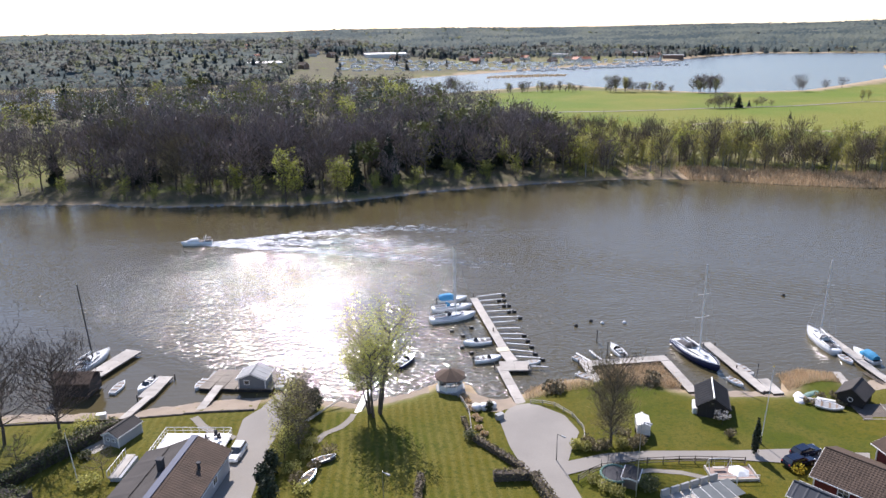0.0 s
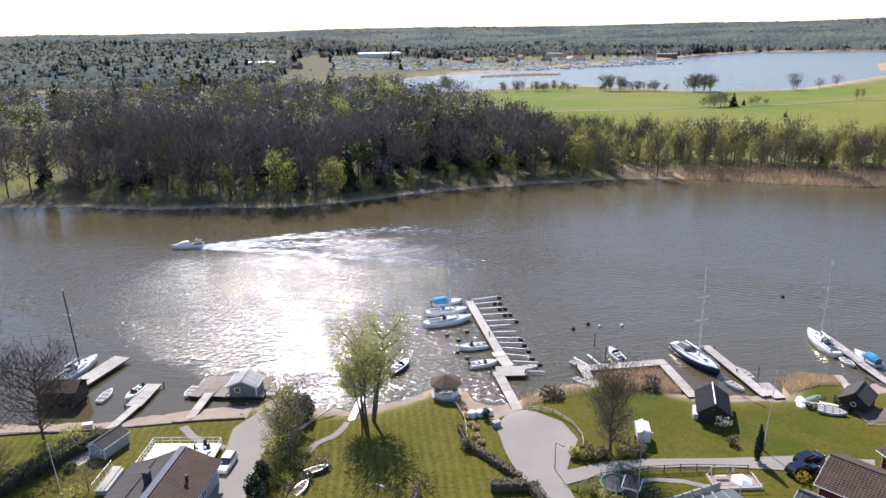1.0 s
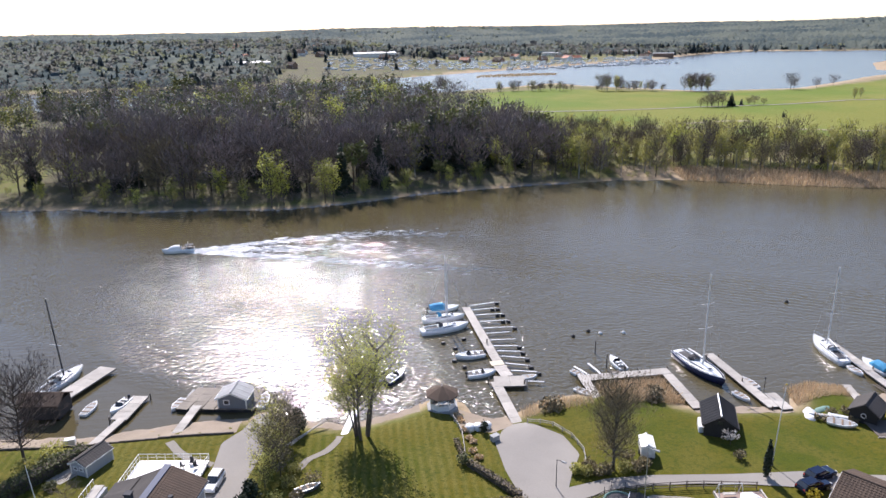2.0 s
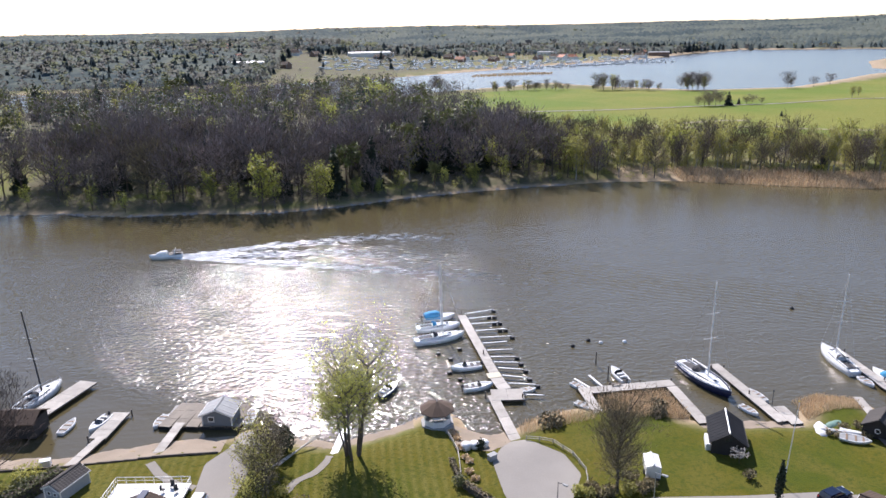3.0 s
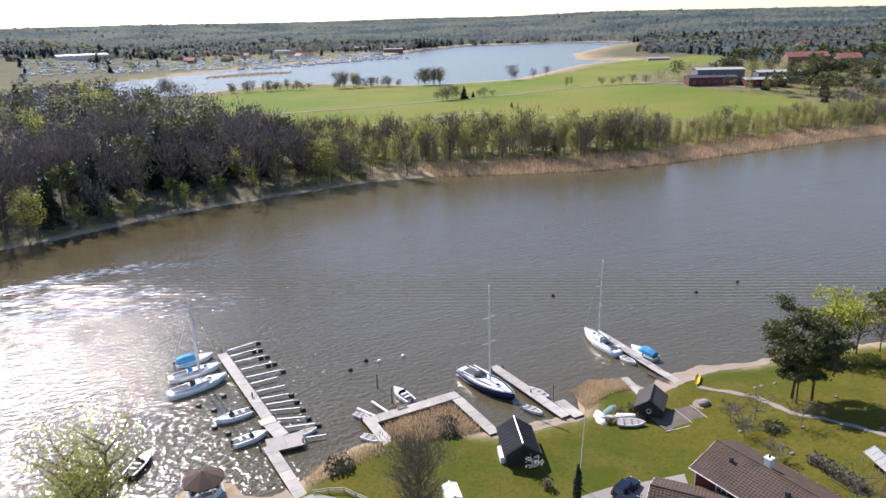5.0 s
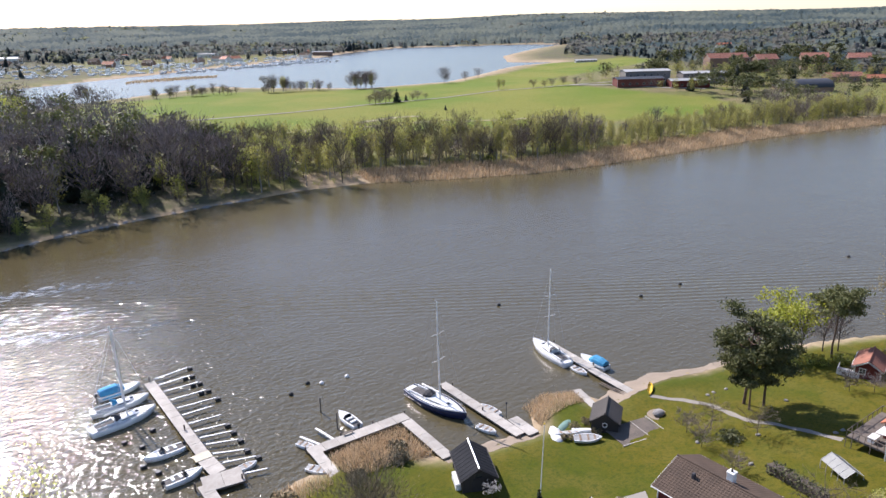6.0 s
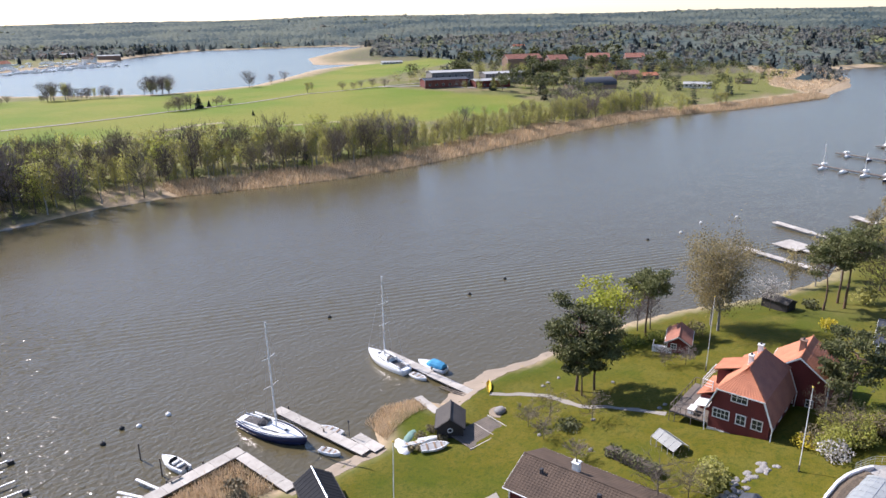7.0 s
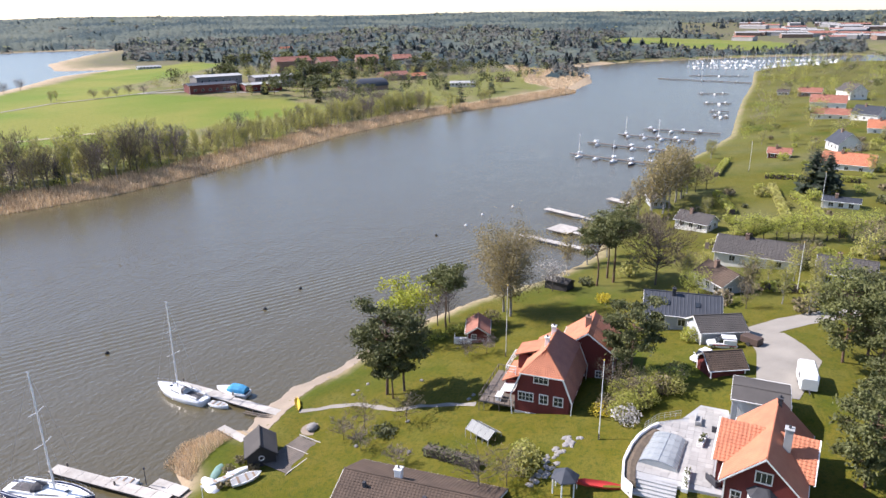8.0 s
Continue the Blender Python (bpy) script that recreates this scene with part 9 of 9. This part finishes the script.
X, Y, H, D = scatter(62, 440, 215, 372, 4.0, lambda x, y, d, nn: ~nn & (d > np.where(x > 118, 12, 2)) & (d < np.where(x < 110, 54, np.where(x < 250, 46, 38))) & ~inside(x, y, FIELD))
kinds = [("bud" if u < 0.35 else "slim" if u < 0.85 else "leaf") for u in rng.random(len(X))]
wood_stuff("undergrowth", list(zip(X, Y, H - 0.6, np.where(X > 200, 5.4, 3.4) * (0.5 + 0.8 * rng.random(len(X))), np.full(len(X), 1.6))), kinds, "tangled undergrowth below the shore trees", 0.22)

X, Y, H, D = scatter(-240, 72, 232, 300, 3.4, lambda x, y, d, nn: ~nn & (d > 2.5) & (d < 17) & ~inside(x, y, CLEARING))
kinds = [("bare" if u < 0.5 else "bud" if u < 0.85 else "slim") for u in rng.random(len(X))]
wood_stuff("undergrowth", list(zip(X, Y, H - 0.6, 4.2 * (0.4 + 0.8 * rng.random(len(X))), np.full(len(X), 1.4))), kinds, "dark tangled undergrowth along the island's shore", 0.16)

# ---- reeds ----
def reeds(name, poly_or_fn, box, gap, h, w, material, label, keep):
    X, Y = np.meshgrid(np.arange(box[0], box[1], gap), np.arange(box[2], box[3], gap))
    X, Y = (X + prng.uniform(-0.5, 0.5, X.shape) * gap).ravel(), (Y + prng.uniform(-0.5, 0.5, Y.shape) * gap).ravel()
    ok = poly_or_fn(X, Y)
    X, Y = X[ok], Y[ok]
    Z = np.maximum(lie(X, Y)[0], -0.3)
    n = len(X)
    hh = h * prng.uniform(0.55, 1.15, n)
    a = prng.uniform(0, math.pi, n)
    lean = prng.normal(0, 0.3, (n, 2)) * hh[:, None]
    b = np.stack([np.cos(a), np.sin(a)], -1) * w
    base = np.stack([X, Y], -1)
    v = np.zeros((n, 4, 3))
    v[:, 0, :2], v[:, 1, :2], v[:, 2, :2], v[:, 3, :2] = base - b, base + b, base + b * 0.6 + lean, base - b * 0.6 + lean
    v[:, 0, 2] = v[:, 1, 2] = Z - 0.1
    v[:, 2, 2], v[:, 3, 2] = Z + hh, Z + hh * 0.93
    tagged(new(name, np_mesh(name, v.reshape(-1, 3), np.arange(4 * n).reshape(-1, 4), material)), label, "reeds", kind="stuff")


NB = [[(32.9, 91.6), (45.4, 92.0), (45.4, 101.0), (40, 100.8), (33.2, 99.6)], [(18.8, 90.6), (24, 91.2), (30.8, 92.4), (31, 95.4), (26, 96.6), (21, 95.0), (18.9, 93.6)], [(62.6, 88.8), (66, 89.6), (72.6, 90.0), (73.4, 93.6), (69, 96.4), (64, 95.0)]]
for k, poly in enumerate(NB):
    xs, ys = [p[0] for p in poly], [p[1] for p in poly]
    for mtl, nm in ((REED, "tawny dry reeds standing at the water's edge"), (REED_PALE, "bleached dry reeds standing at the water's edge")):
        reeds("reed_bed", lambda x, y: inside(x, y, poly) & (prng.random(x.shape) < 0.8), (min(xs), max(xs), min(ys), max(ys)), 0.2 if k != 1 else 0.3, (1.15, 0.9, 0.7)[k], 0.035, mtl, nm, None)


SPIT = [(126, 850), (229, 862), (236, 885), (196, 895), (140, 880)]


def far_reeds(x, y):
    hgt, d, nn = lie(x, y)
    wide = np.where(x < 118, -9, np.where(x < 150, 15, np.where(x < 330, 19, 13))) + 3 * wobble(x * 0.13, y * 0.1)
    return ~nn & (d > -2.0) & (d < wide) & (y < 300)


reeds("reed_bed", far_reeds, (112, 560, 158, 285), 0.62, 1.8, 0.12, REED, "broad belt of tawny reeds along the far shore", None)
reeds("reed_bed", lambda x, y: far_reeds(x, y) & (lie(x, y)[1] < 9), (112, 560, 158, 285), 0.8, 1.7, 0.13, REED_PALE, "bleached reeds at the edge of the far shore", None)
reeds("reed_bed", lambda x, y: inside(x, y, SPIT), (min(p[0] for p in SPIT), max(p[0] for p in SPIT), min(p[1] for p in SPIT), max(p[1] for p in SPIT)), 2.2, 1.6, 0.7, REED, "low spit of tawny reeds in the lake", None)
reeds("reed_bed", lambda x, y: inside(x, y, [(560, 170), (705, 183), (765, 218), (815, 228), (770, 290), (690, 250), (600, 215)]), (555, 820, 165, 295), 1.3, 1.3, 0.4, REED_PALE, "pale reed bed on the point", None)

# ---- marinas ----
def far_boat(x, y, rz, L, mast, group, label, dark=False):
    ob = thing("moored_boat", x, y, 0, rz, label, "boat", group)
    rings, edge = hull_geo(L, L * 0.3, 0.75, 0.3, 0.7, 6)
    part("hull", Geo().loft(rings), NAVY if dark else GEL, ob)
    part("deck", plate(edge, 0.02, 0.01), GEL, ob)
    part("cabin", cabin(-0.1 * L, 0.22 * L, L * 0.1, L * 0.07, 0.74, 0.5), GEL, ob)
    part("cockpit", plate(edge, 0.25, 0.03, 0.03, 0.4), COCKPIT, ob)
    if mast:
        part("mast", Geo().tube((0, 0, 0.9), (0, 0, mast), 0.12, 0.09, 5), WHITE, ob)
    return ob


for a, b in (((303.7, 99.4), (293.4, 64.4)), ((334.1, 99.1), (323.7, 60.6)), ((361.9, 89.9), (354.2, 52.9)), ((384.5, 81.0), (380.4, 43.4)), ((507.4, 62.0), (513.0, 44.8)), ((566.9, 71.0), (573.5, 49.8)), ((467.2, 55.4), (468.2, 44.2)), ((444.4, 52.1), (445.0, 42.9)), ((689.7, 116.6), (666.2, 37.0)), ((728.5, 93.4), (736.0, 41.4))):
    pier("narrow marina pier with mooring posts", [(a, b, 1.8 if a[0] < 600 else 3.0)], [(a[0] + (b[0] - a[0]) * t + 2.2, a[1] + (b[1] - a[1]) * t, 1.4) for t in (0.1, 0.3, 0.5, 0.7)], z=0.7, group="marina piers", material=PLANK_DARK)
    ang_ = math.degrees(math.atan2(b[1] - a[1], b[0] - a[0]))
    n = 9 if a[0] < 400 else 3
    for k in range(n):
        if prng.random() < 0.2:
            continue
        t = (k + 0.5) / n
        s = -1 if k % 2 else 1
        L = float(prng.uniform(4.2, 6.2))
        dx, dy = math.cos(radians(ang_ + 90)), math.sin(radians(ang_ + 90))
        far_boat(a[0] + (b[0] - a[0]) * t + s * dx * (L / 2 + 1.4), a[1] + (b[1] - a[1]) * t + s * dy * (L / 2 + 1.4), ang_ + 90 * s, L, 9.0 if prng.random() < 0.12 else 0, "boats in the marina", "small white boat moored in the marina", prng.random() < 0.12)


def fleet(name, spots, label, tall):
    """Many far boats in one mesh."""
    g = Geo()
    for x, y, rz, L in spots:
        rings, edge = hull_geo(L, L * 0.34, 1.1, 0.1, 0.7, 4)
        c, s = math.cos(rz), math.sin(rz)
        z = max(0.0, lie_at(x, y))
        g.loft([[(x + p[0] * c - p[1] * s, y + p[0] * s + p[1] * c, p[2] + z + 0.1) for p in r] for r in rings])
        g.box((x, y, z + 1.4), (L * 0.4, L * 0.2, 0.8), math.degrees(rz))
        if prng.random() < tall:
            g.tube((x, y, z + 1.0), (x, y, z + float(prng.uniform(10, 15))), 0.12, 0.1, 4)
    tagged(new(name, g.mesh(name, GEL)), label, "boats", kind="stuff")


sp = []
for a, b in (((816.4, 102.3), (880, -35)), ((850, 108), (925, -45)), ((895, 110), (985, -50)), ((929.3, 107.2), (1005, -55))):
    for k in range(26):
        t = (k + float(prng.random())) / 26
        sp.append((a[0] + (b[0] - a[0]) * t + float(prng.normal(0, 4)), a[1] + (b[1] - a[1]) * t, float(prng.normal(0.3, 0.3)) + 3.14 * (k % 2), float(prng.uniform(5, 7.5))))
fleet("marina_fleet", sp, "crowded marina of white sailing boats", 0.6)
sp = []
for k in range(560):
    x = float(prng.uniform(-60, 470))
    y = 1000 + 0.3 * (x - 200) + float(prng.uniform(-40, 150)) if x > 200 else 980 + float(prng.uniform(0, 200))
    sp.append((x, y, float(prng.uniform(0, 6.28)), float(prng.uniform(7, 11))))
sp = [(x, y, a, b) for x, y, a, b in sp]
fleet("boatyard_fleet", sp, "boats laid up and moored beyond the lake", 0.2)

# ---- fences, garden things ----
def fence(pts, h, label, rails=(0.35, 0.7), gap=2.2, material=PLANK_DARK):
    ob = thing("fence", 0, 0, 0, 0, label, "fence")
    p = along(pts, max(2, int(sum(math.dist(a, b) for a, b in zip(pts, pts[1:])) / gap) + 1))
    z = lie(p[:, 0], p[:, 1])[0]
    for (x, y), q in zip(p, z):
        part("post", Geo().box((x, y, q + h / 2 - 0.05), (0.12, 0.12, h + 0.1), 0, 0.02), material, ob)
    for k in range(len(p) - 1):
        for r in rails:
            part("rail", Geo().tube((*p[k], z[k] + r * h), (*p[k + 1], z[k + 1] + r * h), 0.055, n=4), material, ob)


fence([(18.9, 88.6), (22.4, 86.8), (24.3, 83.4), (25.0, 79.0), (24.0, 75.6)], 0.8, "low weathered timber rail round the turning place", (0.85, 0.45), 1.8, PLANK)
fence([(20.6, 66.8), (23.7, 68.9), (30, 69.6), (37, 69.4), (44.2, 68.2)], 1.2, "dark post and rail garden fence", (0.3, 0.6, 0.9))
fence([(7.6, 92.4), (8.6, 86.0), (8.2, 80.2)], 0.9, "weathered rail fence beside the lawn", (0.5, 0.9), 2.0, PLANK)
tp = thing("trampoline", 25.6, 66.9, lie_at(25.6, 66.9), 0, "round garden trampoline with a dark safety net", "trampoline")
ring14 = [(1.9 * math.cos(i * 0.4488), 1.9 * math.sin(i * 0.4488)) for i in range(14)]
part("mat", Geo().prism([(0.9 * a, 0.9 * b) for a, b in ring14], 0.86, 0.88), CANVAS_DARK, tp)
fr = Geo()
for (a, b), (c, d) in zip(ring14, ring14[1:] + ring14[:1]):
    fr.tube((a, b, 0.9), (c, d, 0.9), 0.16, n=6)
part("rim", fr, CANVAS_GREEN, tp, "green padded rim")
for k in range(0, 14, 2):
    part("pole", Geo().tube((*ring14[k], 0), (*ring14[k], 2.6), 0.03, n=5), CANVAS_DARK, tp)
gable_house("playhouse", 27.4, 64.2 + 1.6, lie_at(27, 65), 60, 2.6, 1.8, 1.6, 1.75, PLANK_DARK, TILE_GREY, "small dark garden shed with a flat roof", 0.15, category="shed", flat=True)
pt = thing("garden_terrace", 41.3, 66.3, lie_at(41.3, 66.3), -4, "garden terrace with white rails and raised beds", "terrace")
part("paving", Geo().box((0, 0, 0.0), (6.0, 3.2, 0.16), 0, 0.02), mat("reddish_paving", (0.36, 0.27, 0.22), (0.28, 0.21, 0.18), 0.9, 0.8, 8, 0.1), pt)
part("bed_edge", Geo().box((-3, 0, 0.2), (0.2, 3.2, 0.4)).box((0, -1.6, 0.2), (6.0, 0.2, 0.4)).box((3, 0, 0.2), (0.2, 3.2, 0.4)), PLANK, pt)
part("railing", Geo().tube((-3, -1.75, 1.0), (3, -1.75, 1.0), 0.05).tube((-3, -1.75, 0), (-3, -1.75, 1.0), 0.05).tube((0, -1.75, 0), (0, -1.75, 1.0), 0.05).tube((3, -1.75, 0), (3, -1.75, 1.0), 0.05), WHITE, pt)
pt2 = thing("sun_deck", 35.1, 60.5, lie_at(35.1, 60.5), 17, "pale sun deck with a wooden screen", "deck")
part("floor", Geo().box((0, 0, 0.2), (9.0, 6.0, 0.3), 0, 0.03), PLANK, pt2)
for k in range(6):
    part("screen_panel", Geo().box((-3.8 + 1.55 * k, 3.1, 0.8), (1.3, 0.3, 1.0), 0, 0.04), PLINTH, pt2, "pale masonry panel")
for k in range(4):
    part("glass_panel", Geo().box((-1.7 + 1.5 * k, -1.2, 2.5 + 0.01 * k), (1.42, 3.0, 0.05), 0, 0.01, 4), GREENHOUSE, pt2, "bluish glass roof panel")
    part("rafter", Geo().box((-2.45 + 1.5 * k, -1.2, 2.46), (0.08, 3.1, 0.12), 0, 0, 4), WHITE, pt2)
    part("glass_roof_post", Geo().box((-2.45 + 1.5 * k, 0.2, 1.4), (0.1, 0.1, 2.2)), WHITE, pt2)
sw = thing("garden_swing", 40.0, 67.2, lie_at(40.0, 67.2), -4, "white tubular garden swing frame", "swing")
for sx_ in (-1.5, 1.5):
    part("leg", Geo().tube((sx_, -0.8, 0), (sx_, 0, 1.9), 0.05, n=6).tube((sx_, 0.8, 0), (sx_, 0, 1.9), 0.05, n=6), WHITE, sw)
part("top_bar", Geo().tube((-1.5, 0, 1.9), (1.5, 0, 1.9), 0.05, n=6), WHITE, sw)
part("bench", Geo().box((0, 0, 0.5), (1.6, 0.5, 0.06), 0, 0.02).tube((-0.7, 0, 0.5), (-0.7, 0, 1.9), 0.015, n=4).tube((0.7, 0, 0.5), (0.7, 0, 1.9), 0.015, n=4), PLANK, sw)
single("parasol", Geo().tube((0, 0, 0), (0, 0, 2.3), 0.04).loft([[(r * a, r * b, z) for a, b in r6] for r, z in ((1.4, 2.1), (0.7, 2.4), (0.05, 2.55))]), TARP, "white garden parasol on the deck", "parasol", 40.6, 63.4, lie_at(40, 63) + 0.35)
gl = gable_house("conservatory", 47.6, 58.2, 1.6, -52, 4.4, 3.6, 2.0, 2.9, WHITE_WALL, TIN_DARK, "white framed lean-to with a dark glazed roof", 0.3, category="conservatory", flat=True)
for k in range(14):
    x, y = float(prng.uniform(74, 100)), float(prng.uniform(55, 80))
    single("boulder", Geo().loft([[(r * math.cos(t) * 1.3, r * math.sin(t), z) for t in (i * math.pi / 4 for i in range(8))] for r, z in ((0.25, -0.1), (0.3, 0.08), (0.2, 0.2), (0.05, 0.24))]), STONE, "grey granite boulder in the grass", "boulder", x, y, lie_at(x, y), 50 * k, "boulders in the grass", smooth=True)
path_rng = np.random.default_rng(8)
for k, (x, y) in enumerate(along([(82.0, 42.4), (78.3, 43.7), (74.6, 44.2), (72.6, 44.8)], 44)):
    x, y, r = float(x) + path_rng.normal(0, 0.25), float(y) + path_rng.normal(0, 0.45), path_rng.uniform(0.2, 0.5)
    single("rock", Geo().loft([[(q * r * (1 + 0.25 * math.sin(3 * t + k)) * math.cos(t) * 1.2, q * r * math.sin(t), z) for t in (i * math.pi / 4 for i in range(8))] for q, z in ((1.0, -0.15), (1.0, 0.04), (0.75, 0.12), (0.2, 0.15))]), STONE, "pale flat rock bedded in the slope", "rock", x, y, lie_at(x, y), 40 * k, "rocks on the slope", smooth=True)
shore_rng = np.random.default_rng(3)
gs = Geo()
for k in range(400):
    u = shore_rng.random()
    if k < 200:
        i = shore_rng.integers(0, 10)
        line = [(74, 256.6), (60, 256.4), (34, 252), (14, 248), (-11, 238.7), (-35, 234), (-60, 238), (-83, 239), (-111, 248), (-141, 250), (-200, 262)]
        big = shore_rng.uniform(0.2, 0.8)
    else:
        i = shore_rng.integers(0, 5)
        line = [(-16, 95.5), (-9, 92.9), (-2.7, 94.6), (2, 96.8), (4, 99), (10, 98.4)]
        big = shore_rng.uniform(0.1, 0.3)
    (x0, y0), (x1, y1) = line[i], line[i + 1]
    x, y = x0 + (x1 - x0) * u + shore_rng.normal(0, 0.3), y0 + (y1 - y0) * u + shore_rng.normal(0, 0.5)
    r = big
    gs.loft([[(x + q * r * math.cos(t) * 1.3, y + q * r * math.sin(t), z * r) for t in (j * math.pi / 3 + k for j in range(6))] for q, z in ((0.9, -0.3), (1.0, 0.2), (0.5, 0.6))])
tagged(new("shore_stones", gs.mesh("shore_stones", STONE)), "grey stones along the waterline", "stones", kind="stuff")
